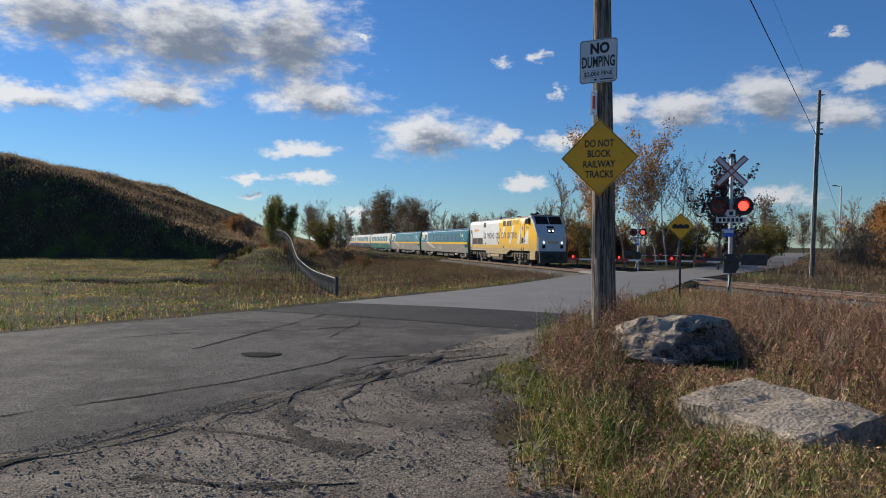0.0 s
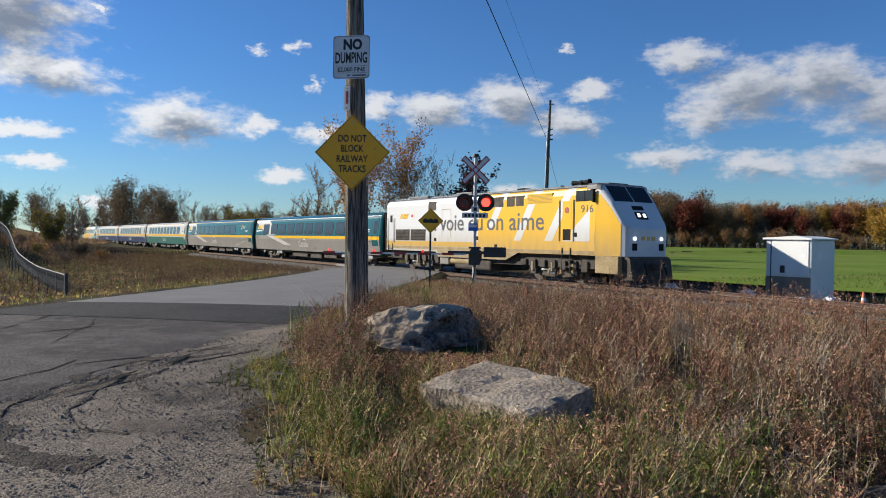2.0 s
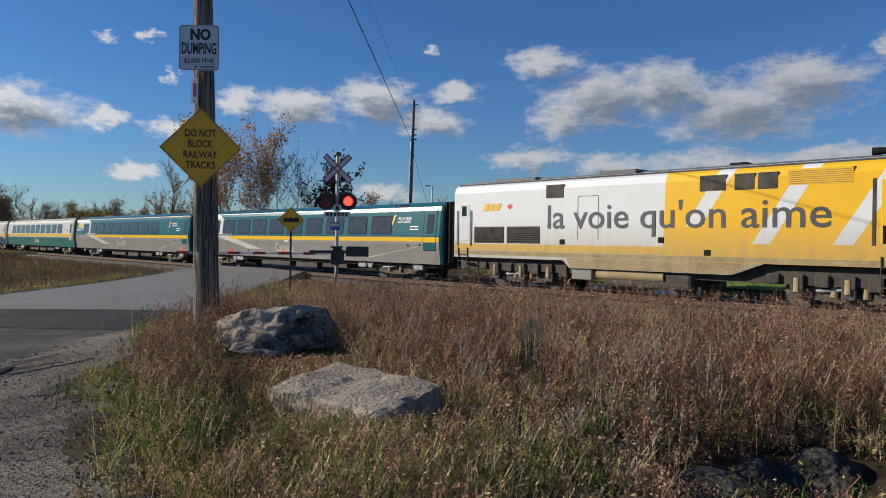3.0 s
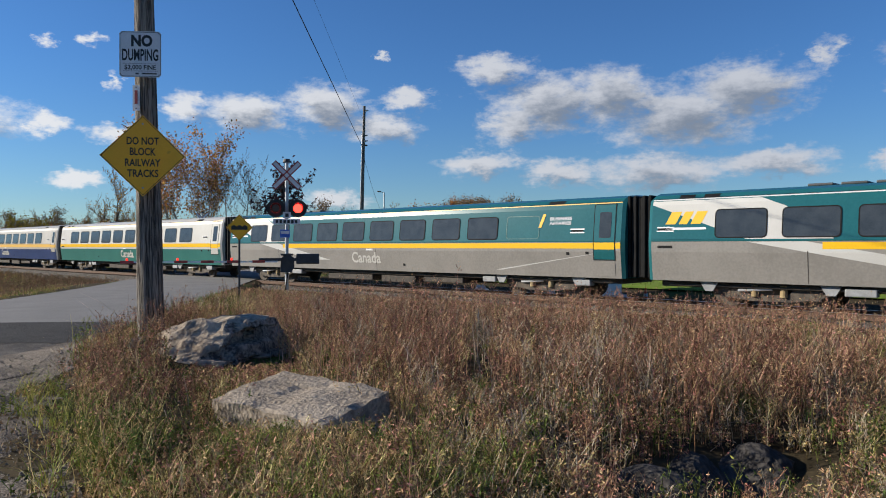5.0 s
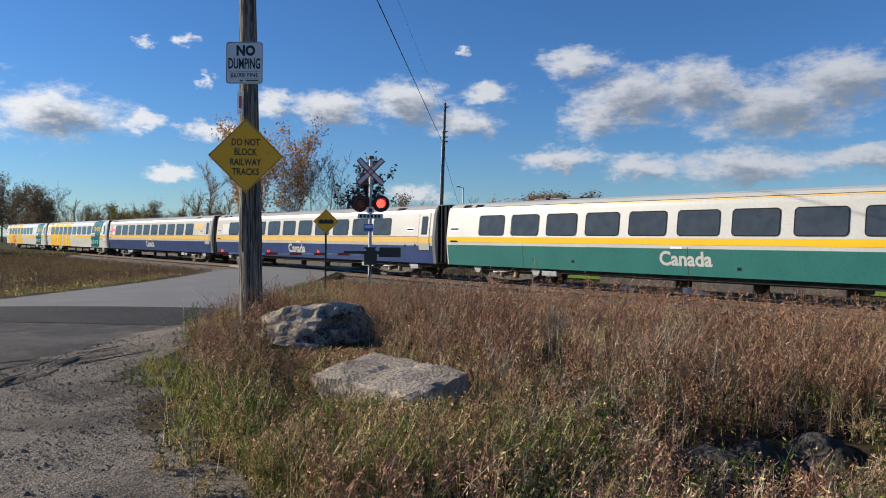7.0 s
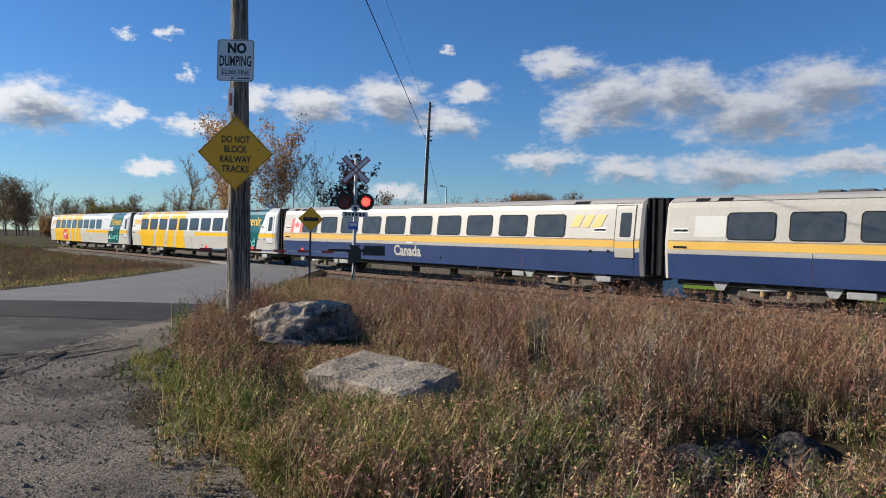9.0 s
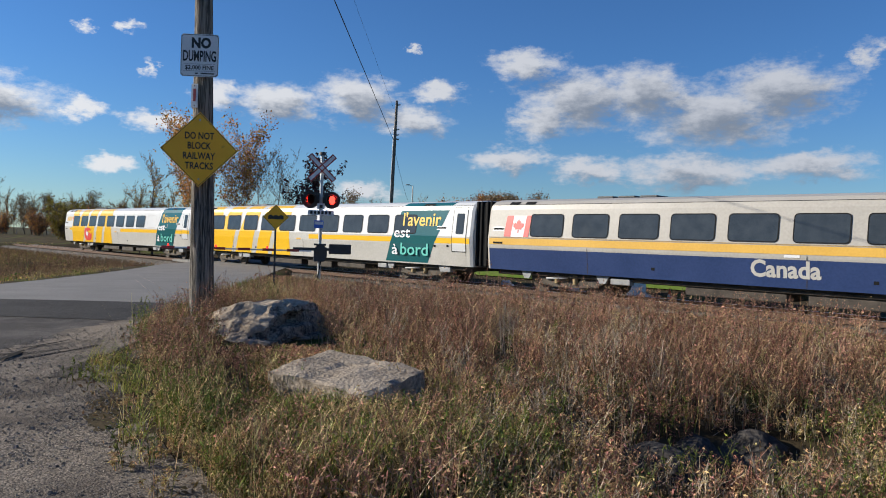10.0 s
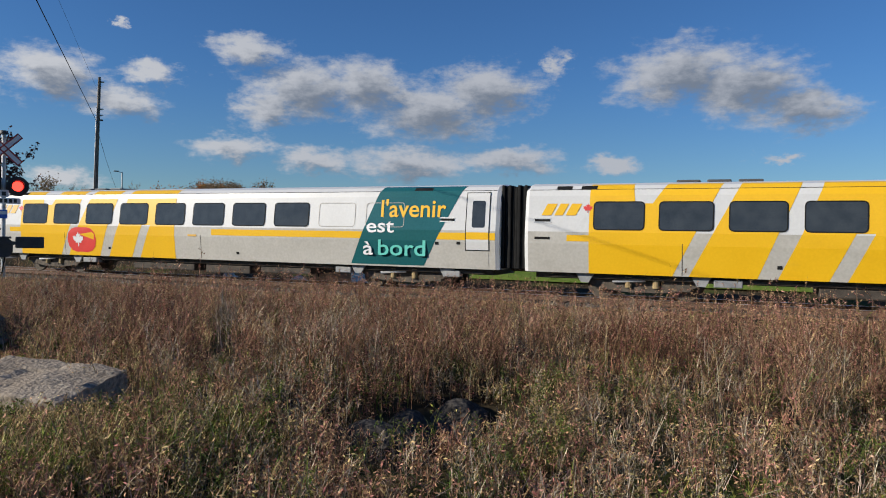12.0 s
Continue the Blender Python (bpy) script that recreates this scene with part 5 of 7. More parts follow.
def pole_signs():
    d = 0.533
    dia = [(-d, 0), (0, -d), (d, 0), (0, d)]
    s = sign_board("warning_sign", "yellow diamond sign reading do not block railway tracks", dia, pose(2.145, 10.03, 3.09, 0, 0, -22), "sign_yellow", (0.955, 0.975))
    for line, z, w in (("DO NOT", 0.15, 0.40), ("BLOCK", 0.01, 0.32), ("RAILWAY", -0.135, 0.44), ("TRACKS", -0.275, 0.385)):
        words(s, line, 0.0, z, w, 0.098)
    for z in (0.42, -0.42):
        part("bolt", rod((0, -0.012, z), (0, 0.0, z), 0.012), "steel", s)
    part("bracket", box(-0.03, 0.03, 0.002, 0.1, -0.4, 0.4), "steel", s)
    w, h = 0.265, 0.30
    r = 0.03
    out = [(w - r, -h), (w, -h + r), (w, h - r), (w - r, h), (-w + r, h), (-w, h - r), (-w, -h + r), (-w + r, -h)]
    s = sign_board("dumping_sign", "white square sign reading no dumping with a fine", out, pose(2.115, 10.03, 4.42, 0, 0, -28), "sign_white", (0.95, 0.972))
    words(s, "NO", 0.02, 0.11, 0.27, 0.14, bold=0.05)
    words(s, "DUMPING", 0.0, -0.08, 0.46, 0.15, bold=0.025)
    words(s, "$2,000 FINE", 0.0, -0.2, 0.4, 0.06)
    for z0, z1 in ((-0.125, -0.122), (-0.222, -0.219)):
        part("rule", box(-0.22, 0.22, -0.004, -0.003, z0, z1), "sign_black", s)
    part("small_print", box(0.02, 0.21, -0.0045, -0.003, -0.262, -0.246), "sign_black", s, "line too small to read")
    part("emblem", box(-0.06, -0.02, -0.0045, -0.003, -0.265, -0.245), "sign_black", s)
    part("bracket", box(-0.03, 0.03, 0.002, 0.1, -0.25, 0.25), "steel", s)
    t = sign_board("pole_tag", "small white plate with a worn mark on the pole", [(-0.05, -0.17), (0.05, -0.17), (0.05, 0.17), (-0.05, 0.17)], pose(2.09, 10.17, 3.87, 0, 0, -40), "sign_white")
    part("mark", box(-0.02, 0.02, -0.006, -0.003, -0.08, 0.1), "sign_red", t)
    for z in (-0.14, 0.14):
        part("nail", rod((0, -0.008, z), (0, 0, z), 0.008), "rail", t)


def bump_sign():
    s = sign_board("bump_sign", "yellow diamond rough road sign on a thin steel post", [(-0.4, 0), (0, -0.4), (0.4, 0), (0, 0.4)], pose(7.13, 21.7, 2.48, 0, 0, -16), "sign_yellow", (0.92, 0.96))
    pts = [(-0.24, -0.07), (0.24, -0.07), (0.24, 0.0)] + [(0.24 - 0.48 * i / 18, 0.025 + 0.045 * abs(math.sin(i / 18 * math.pi * 3))) for i in range(19)] + [(-0.24, 0.0)]
    bm = bmesh.new()
    f = bm.faces.new([bm.verts.new((x, -0.005, z)) for x, z in pts])
    f.normal_update()
    if f.normal.y > 0:
        f.normal_flip()
    bmesh.ops.triangulate(bm, faces=bm.faces)
    part("bump_symbol", bm, "sign_black", s)
    part("post", box(-0.03, 0.03, 0.004, 0.05, -2.6, 0.36), "dark_steel", s, "thin rusty steel post")


drums = []


def crossing_signal(m, name_label, arm_side, arm_len, first):
    """Mast with crossbuck, flashing lamps and a lowered gate; local x to its right, front towards -y."""
    s = thing("crossing_signal", name_label, "railway signal", "railway crossing signals", m)
    part("mast", rod((0, 0, -0.3), (0, 0, 4.75), 0.06, 0.06, 14), "steel", s, "galvanised mast")
    for k, a in enumerate((45, -45)):
        blade = part("crossbuck_blade", prism([(-0.6, -0.1), (0.6, -0.1), (0.6, 0.1), (-0.6, 0.1)], -0.1 - 0.006 * k, -0.095 - 0.006 * k), "sign_white", s, "white crossbuck blade with a red edge")
        blade.matrix_basis = pose(0, 0, 4.27, 0, a, 0)
        for z0, z1 in ((-0.1, -0.06), (0.06, 0.1)):
            part("red_edge", box(-0.6, 0.6, -0.11 - 0.006 * k, -0.1 - 0.006 * k, z0, z1), "sign_red", blade)
        for x0, x1 in ((-0.6, -0.575), (0.575, 0.6)):
            part("red_end", box(x0, x1, -0.11 - 0.006 * k, -0.1 - 0.006 * k, -0.072, 0.072), "sign_red", blade)
    part("bell_arm", box(-0.62, 0.05, -0.03, 0.03, 3.83, 3.87), "dark_steel", s)
    part("bell", rod((0, 0, 4.72), (0, 0, 4.82), 0.13, 0.1, 16), "dark_steel", s)
    part("lamp_bar", box(-0.45, 0.45, -0.03, 0.03, 3.36, 3.42), "dark_steel", s)
    for side in (-1, 1):
        x = 0.36 * side
        h = part("lamp_housing", rod((x, -0.05, 3.17), (x, 0.13, 3.17), 0.3, 0.2, 28), "sign_black", s, "black lamp with round background and hood")
        bm = bmesh.new()     # hood: the upper part of a tube
        rows = []
        for y in (-0.05, -0.42):
            rows.append([bm.verts.new((x + math.cos(a) * 0.185, y * (1 if abs(a - math.pi / 2) < 1.2 else 0.75), 3.17 + math.sin(a) * 0.185)) for a in np.linspace(-0.5, math.pi + 0.5, 17)])
        for i in range(16):
            bm.faces.new((rows[0][i], rows[0][i + 1], rows[1][i + 1], rows[1][i]))
        hood = part("hood", bm, "sign_black", h)
        mod = hood.modifiers.new("thick", "SOLIDIFY")
        mod.thickness = 0.008
        # added drum: mimics the flashing by turning its lit or its dark lens forward
        drum = thing("lens_drum", "", "")
        drum.parent = s
        drum.matrix_basis = pose(x, -0.1, 3.17)
        part("lit_lens", rod((0, -0.045, 0), (0, -0.02, 0), 0.135, 0.15, 24), "lamp_red", drum, "glowing red lens")
        part("dark_lens", rod((0, 0.02, 0), (0, 0.045, 0), 0.15, 0.135, 24), "lens_dark", drum, "unlit dark red lens")
        part("drum_core", rod((0, -0.02, 0), (0, 0.02, 0), 0.15, 0.15, 24), "sign_black", drum)
        drums.append((drum, pose(x, -0.1, 3.17), first if side < 0 else not first))
    part("number_plate", box(-0.13, 0.13, -0.09, -0.08, 2.84, 3.05), "sign_white", s, "small plate with a worn mark")
    part("plate_mark", box(-0.05, 0.06, -0.095, -0.09, 2.88, 3.0), "sign_black", s)
    tr = part("tracks_plate", box(-0.44, 0.44, -0.09, -0.08, 2.64, 2.82), "sign_white", s, "plate with worn lettering")
    for i in range(6):
        part("worn_letter", box(-0.36 + i * 0.125, -0.28 + i * 0.125, -0.096, -0.09, 2.675, 2.785), "sign_black", tr)
    bl = part("notice", box(-0.22, 0.1, -0.09, -0.08, 2.2, 2.46), "sign_blue", s, "small blue and white notice")
    part("notice_text", box(-0.2, 0.08, -0.095, -0.09, 2.32, 2.42), "sign_white", bl)
    # gate mechanism and arm
    g = part("gate_case", prism([(-0.2, 1.05), (0.14, 1.05), (0.24, 1.22), (0.24, 1.52), (0.1, 1.62), (-0.1, 1.62), (-0.2, 1.45)], -0.3, 0.12), "fence_grey", s, "grey gate drive case")
    part("case_lid", box(-0.2, 0.2, -0.34, 0.18, 1.6, 1.66), "dark_steel", g)
    part("counterweight", box(0.3 if arm_side < 0 else -1.05, 1.05 if arm_side < 0 else -0.3, -0.42, -0.2, 1.32, 1.66, 0.03), "dark_steel", s, "dark counterweight")
    part("weight_arm", box(-0.9, 0.9, -0.4, -0.34, 1.42, 1.52), "dark_steel", s)
    part("cable", rod((0.05, -0.1, 1.1), (-0.1, -0.15, 0.2), 0.02), "black", s)
    arm = part("gate_arm", box(min(0.3 * arm_side, arm_len * arm_side), max(0.3 * arm_side, arm_len * arm_side), -0.42, -0.39, 1.38, 1.43), "sign_white", s, "lowered red and white striped gate arm")
    n = int(arm_len / 0.8)
    for i in range(n):
        x = (0.7 + i * 0.8) * arm_side
        part("red_stripe", box(min(x, x + 0.4 * arm_side), max(x, x + 0.4 * arm_side), -0.425, -0.375, 1.367, 1.453), "sign_red", arm)
    for f in (0.35, 0.68, 0.98):
        part("arm_lamp", rod((arm_len * arm_side * f, -0.4, 1.45), (arm_len * arm_side * f, -0.4, 1.53), 0.035, 0.035, 10), "lamp_dim", arm, "small red gate lamp")
    return s


def far_pole(x, y, top, label, lean=0.0, r=0.15, hardware=True):
    p = thing("power_pole", label, "pole", m=pose(x, y, gz(x, y) - 0.3, 0, lean, 0))
    part("shaft", rod((0, 0, 0), (0, 0, top), r, r * 0.62, 14), "pole", p)
    if hardware:
        for z in (top - 0.3, top - 2.1, top - 2.5):
            part("insulator", rod((0.12, 0, z), (0.32, 0, z + 0.05), 0.06, 0.04, 10), "steel", p)
        part("ground_strip", box(-r - 0.01, -r + 0.01, -0.02, 0.02, 0.5, top - 2.0), "steel", p)
        part("bracket", box(-0.06, 0.3, -0.05, 0.05, top - 2.85, top - 2.75), "dark_steel", p)
    return p


def wire(a, b, sag, r=0.012, label="dark overhead cable between poles"):
    a, b = Vector(a), Vector(b)
    bm = tube([a.lerp(b, i / 24) - Vector((0, 0, sag * 4 * i / 24 * (1 - i / 24))) for i in range(25)], r)
    tagged(part("overhead_cable", bm, "black"), label, "cable", "overhead cables")


def street_lamp():
    p = thing("street_lamp", "thin grey street lamp beside the far road", "street lamp", m=pose(50.4, 91.5, gz(50.4, 91.5)))
    part("post", rod((0, 0, -0.2), (0, 0, 9.7), 0.13, 0.09, 12), "steel", p)
    part("arm", rod((0, 0, 9.6), (-0.7, -0.1, 9.75), 0.04), "steel", p)
    part("lamp_head", box(-1.15, -0.6, -0.25, 0.05, 9.68, 9.82, 0.04), "dark_steel", p)


def signal_cabinet():
    c = thing("signal_cabinet", "white metal signal cabinet with a dark grey base", "cabinet", m=pose(23.6, 23.2, -0.25, 0, 0, ANG - 90))
    part("body", box(-0.95, 0.95, -0.85, 0.85, 0.0, 2.35, 0.02), "cabinet", c)
    part("base_band", box(-0.96, 0.96, -0.86, 0.86, 0.0, 0.85), "cabinet_base", c, "dark grey lower band")
    part("side_panel", box(0.955, 0.966, -0.84, 0.84, 0.0, 2.3), "cabinet", c)
    d = part("door", box(-0.7, 0.88, -0.885, -0.855, 0.9, 2.28, 0.01), "cabinet", c, "white cabinet door")
    part("door_edge", box(-0.74, -0.71, -0.89, -0.855, 0.2, 2.3), "sign_black", d)
    part("handle", box(-0.3, -0.1, -0.93, -0.885, 1.0, 1.3, 0.02), "sign_black", d)
    part("notice", box(0.6, 0.8, -0.892, -0.886, 1.65, 1.8), "sign_white", d)
    part("roof", prism([(-1.05, 2.35), (1.05, 2.35), (1.05, 2.4), (0.4, 2.5), (-1.05, 2.42)], -0.97, 0.97), "cabinet", c)
    part("side_mark", rod((0.966, -0.2, 1.7), (0.972, -0.2, 1.7), 0.16, 0.16, 18), "sign_white", c)
    for x in (-0.7, 0.7):
        part("footing", box(x - 0.2, x + 0.2, -0.7, 0.7, -0.3, 0.0), "concrete", c)


def small_litter():
    for x, y, s, label in ((22.2, 24.6, 0.26, "crumpled white sack lying by the track"), (21.9, 21.4, 0.2, "crumpled white sack lying by the track"), (22.6, 20.7, 0.26, "crumpled white sack lying by the track"), (20.9, 28.0, 0.3, "pale concrete lump beside the ballast")):
        bm = bmesh.new()
        bmesh.ops.create_icosphere(bm, subdivisions=3, radius=s)
        rough_solid(bm, s * 0.75, 1.6 / s, x)
        for v in bm.verts:
            v.co.z = max(v.co.z, -s * 0.3) * 1.0
        ob = part("sack" if "sack" in label else "concrete_lump", bm, "bag")
        ob.matrix_basis = pose(x, y, -0.33 + s * 0.3)
        tagged(ob, label, "sack" if "sack" in label else "rubble")
    c = thing("traffic_cone", "orange traffic cone beside the track", "cone", m=pose(23.5, 20.1, gz(23.5, 20.1)))
    part("base", box(-0.18, 0.18, -0.18, 0.18, 0, 0.04, 0.01), "orange", c)
    body = part("cone", rod((0, 0, 0.04), (0, 0, 0.75), 0.14, 0.03, 18), "orange", c)
    part("collar", rod((0, 0, 0.4), (0, 0, 0.52), 0.088, 0.07, 18), "sign_white", body)


def boulder(name, label, x, y, z, size, rz, seed, cracks=False, material="rock"):
    bm = bmesh.new()
    bmesh.ops.create_icosphere(bm, subdivisions=6 if cracks else 5, radius=0.5)
    bm.verts.index_update()
    for v in bm.verts:
        # flatten a few sides so that the stone is angular
        for k in range(9):
            n = Vector((math.cos(k * 2.4 + seed), math.sin(k * 2.4 + seed), math.sin(k * 1.7 + seed * 0.7))).normalized()
            d = v.co.dot(n) - (0.41 + 0.05 * math.sin(k * 3.1 + seed))
            if d > 0:
                v.co -= n * d * 0.85
    rough_solid(bm, 0.05, 3.0, seed)
    for v in bm.verts:      # broad foot, sunk in the ground
        if v.co.z < 0:
            k = min(1.7, 1 / math.sqrt(max(0.05, 1 - (2 * v.co.z) ** 2)))
            v.co.x, v.co.y = v.co.x * k, v.co.y * k
    broken = set()
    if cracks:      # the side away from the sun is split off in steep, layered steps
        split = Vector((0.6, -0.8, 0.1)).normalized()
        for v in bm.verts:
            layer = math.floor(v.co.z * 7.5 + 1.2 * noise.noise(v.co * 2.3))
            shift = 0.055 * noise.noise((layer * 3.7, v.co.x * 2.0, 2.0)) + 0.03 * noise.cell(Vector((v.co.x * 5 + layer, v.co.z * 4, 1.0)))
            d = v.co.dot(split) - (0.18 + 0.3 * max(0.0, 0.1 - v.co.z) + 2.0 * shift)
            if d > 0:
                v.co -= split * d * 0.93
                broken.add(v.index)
    for v in bm.verts:
        v.co += noise.noise_vector(v.co * 16) * 0.012
        v.co.x, v.co.y, v.co.z = v.co.x * size[0], v.co.y * size[1], v.co.z * size[2]
    # split faces away from the sun take the darker colour, shade included
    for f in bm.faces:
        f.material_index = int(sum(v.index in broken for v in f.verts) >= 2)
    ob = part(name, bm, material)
    ob.data.materials.append(M["shaded_split_rock"])
    ob.matrix_basis = pose(x, y, z, 0, 0, rz)
    return tagged(ob, label, "rock")


def concrete_block():
    bm = box(-0.62, 0.62, -0.42, 0.42, -0.35, 0.3)
    bmesh.ops.subdivide_edges(bm, edges=bm.edges, cuts=18, use_grid_fill=True)
    for v in bm.verts:
        edge = max(abs(v.co.x) / 0.62, abs(v.co.y) / 0.42)
        top = v.co.z > 0.22
        n = noise.noise(v.co * 6)
        v.co += noise.noise_vector(v.co * 3.1) * 0.025 + noise.noise_vector(v.co * 14) * 0.012
        if edge > 0.9 and top:
            v.co.z -= 0.025 * (0.6 + n)
        if abs(v.co.x + 0.1) < 0.1 and abs(v.co.y - 0.05) < 0.13 and top:
            v.co.z -= 0.02
    ob = part("concrete_block", bm, "concrete")
    ob.matrix_basis = pose(2.43, 5.3, 0.47) @ Matrix.Rotation(radians(8), 4, Vector((0.9, -0.42, 0))) @ pose(0, 0, 0, 1, -2, -65) @ Matrix.Diagonal((0.9, 0.95, 0.95, 1))
    tagged(ob, "weathered broken concrete block lying in the weeds", "concrete block")


def creek_fence():
    f = thing("creek_fence", "low grey mesh fence with a wavy pipe rail", "fence")
    knots = [(-3.52, 24, 0.66), (-4.55, 28, 0.6), (-5.7, 32, 0.58), (-6.75, 36, 0.64), (-7.8, 40, 0.73), (-8.9, 44, 0.93), (-10.15, 49, 1.48), (-11.4, 54, 2.14), (-13.2, 60, 2.7), (-14.8, 64, 2.9)]
    line = []
    for (x0, y0, z0), (x1, y1, z1) in zip(knots, knots[1:]):
        line += [Vector((x0, y0, z0)).lerp(Vector((x1, y1, z1)), k / 3) for k in range(3)]
    line.append(Vector(knots[-1]))
    tops = [line[0]] + [(line[i - 1] + line[i] + line[i + 1]) / 3 for i in range(1, len(line) - 1)] + [line[-1]]
    for i, t in enumerate(tops):
        low = min(t.z - 0.6, gz(t.x, t.y) - 0.1)
        if i % 2 == 0:
            part("post", rod((t.x, t.y, low), t + Vector((0, 0, 0.06 if i == 0 else 0.0)), 0.055 if i == 0 else 0.03), "fence_grey", f)
    for a, b in zip(tops, tops[1:]):
        part("rail", rod(a, b, 0.014), "steel_dull", f, "bent galvanised pipe rail")
        bm = bmesh.new()
        for k in range(7):     # upright wires crossed by slanting ones
            p = a.lerp(b, (k + 0.5) / 7)
            q = a.lerp(b, min(1, (k + 2.0) / 7))
            rod(p, p - Vector((0, 0, 0.6)), 0.008, 0.008, 4, bm)
            rod(p, q - Vector((0, 0, 0.6)), 0.005, 0.005, 3, bm)
            rod(q, p - Vector((0, 0, 0.6)), 0.005, 0.005, 3, bm)
        m = part("mesh_panel", bm, "fence_grey", f, "grey wire mesh")
        m["kind"] = "stuff"


def crossing_deck():
    d = thing("crossing_deck", "grey concrete panels between the rails at the road", "crossing deck", m=TRACK @ pose(-42.5, 0, 0))
    for k in range(5):
        x = -6.2 + k * 2.5
        for y0, y1 in ((-0.66, 0.66), (-1.6, -0.84), (0.84, 1.6)):
            part("panel", box(x, x + 2.46, y0, y1, -0.15, 0.004, 0.012), "plank", d)


def sleepers():
    bm0 = box(-0.115, 0.115, -1.3, 1.3, -0.3, -0.172, 0.01)
    me = mesh_of("sleeper", bm0)
    me.materials.append(M["tie"])
    bed = thing("sleeper_row", "dark weathered wooden sleepers under the rails", "sleepers", m=TRACK)
    for i in range(260):
        s = -110 + i * 0.53
        if -48.9 < s < -36.4:
            continue
        o = new("sleeper", me)
        o.parent = bed
        o.matrix_basis = pose(s, 0, 0, 0, 0, 1.5 * math.sin(i * 7.7))


utility_pole()
pole_signs()
bump_sign()
crossing_signal(pose(9.12, 22.93, 0.0, 0, 0, -20), "railway crossing mast with crossbuck, red flashers and lowered gate", -1, 5.0, False)
crossing_signal(pose(15.3, 56.5, -0.25, 0, 0, -24), "railway crossing mast across the tracks, gate lowered", 1, 5.0, False)
far_pole(23.75, 46.4, 12.3, "tall leaning wooden power pole beyond the track", 1.5)
street_lamp()
wire((24.0, 46.4, 8.9), (-9.4, -10.0, 8.6), 0.0, 0.016)
wire((24.05, 46.4, 10.9), (-10.0, -10.0, 10.6), 0.0, 0.005)
wire((24.0, 46.4, 8.4), (50.4, 91.5, 6.2), 0.6, 0.012)
signal_cabinet()
small_litter()
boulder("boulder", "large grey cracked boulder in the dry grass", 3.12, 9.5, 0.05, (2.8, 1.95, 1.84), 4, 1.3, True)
boulder("stone", "pale flat stone at the foot of the pole", 2.15, 9.95, 0.62, (0.62, 0.4, 0.22), 15, 4.1, material="concrete")
boulder("stone", "dark broken rock half buried in weeds", 5.3, 3.25, 0.12, (0.8, 0.6, 0.5), 30, 2.2, material="dark_rock")
boulder("stone", "dark broken rock half buried in weeds", 4.75, 3.45, 0.12, (0.7, 0.5, 0.45), 70, 5.2, material="dark_rock")
boulder("stone", "dark broken rock half buried in weeds", 4.05, 3.2, 0.26, (0.5, 0.6, 0.34), 10, 7.2, material="dark_rock")
concrete_block()
creek_fence()
crossing_deck()


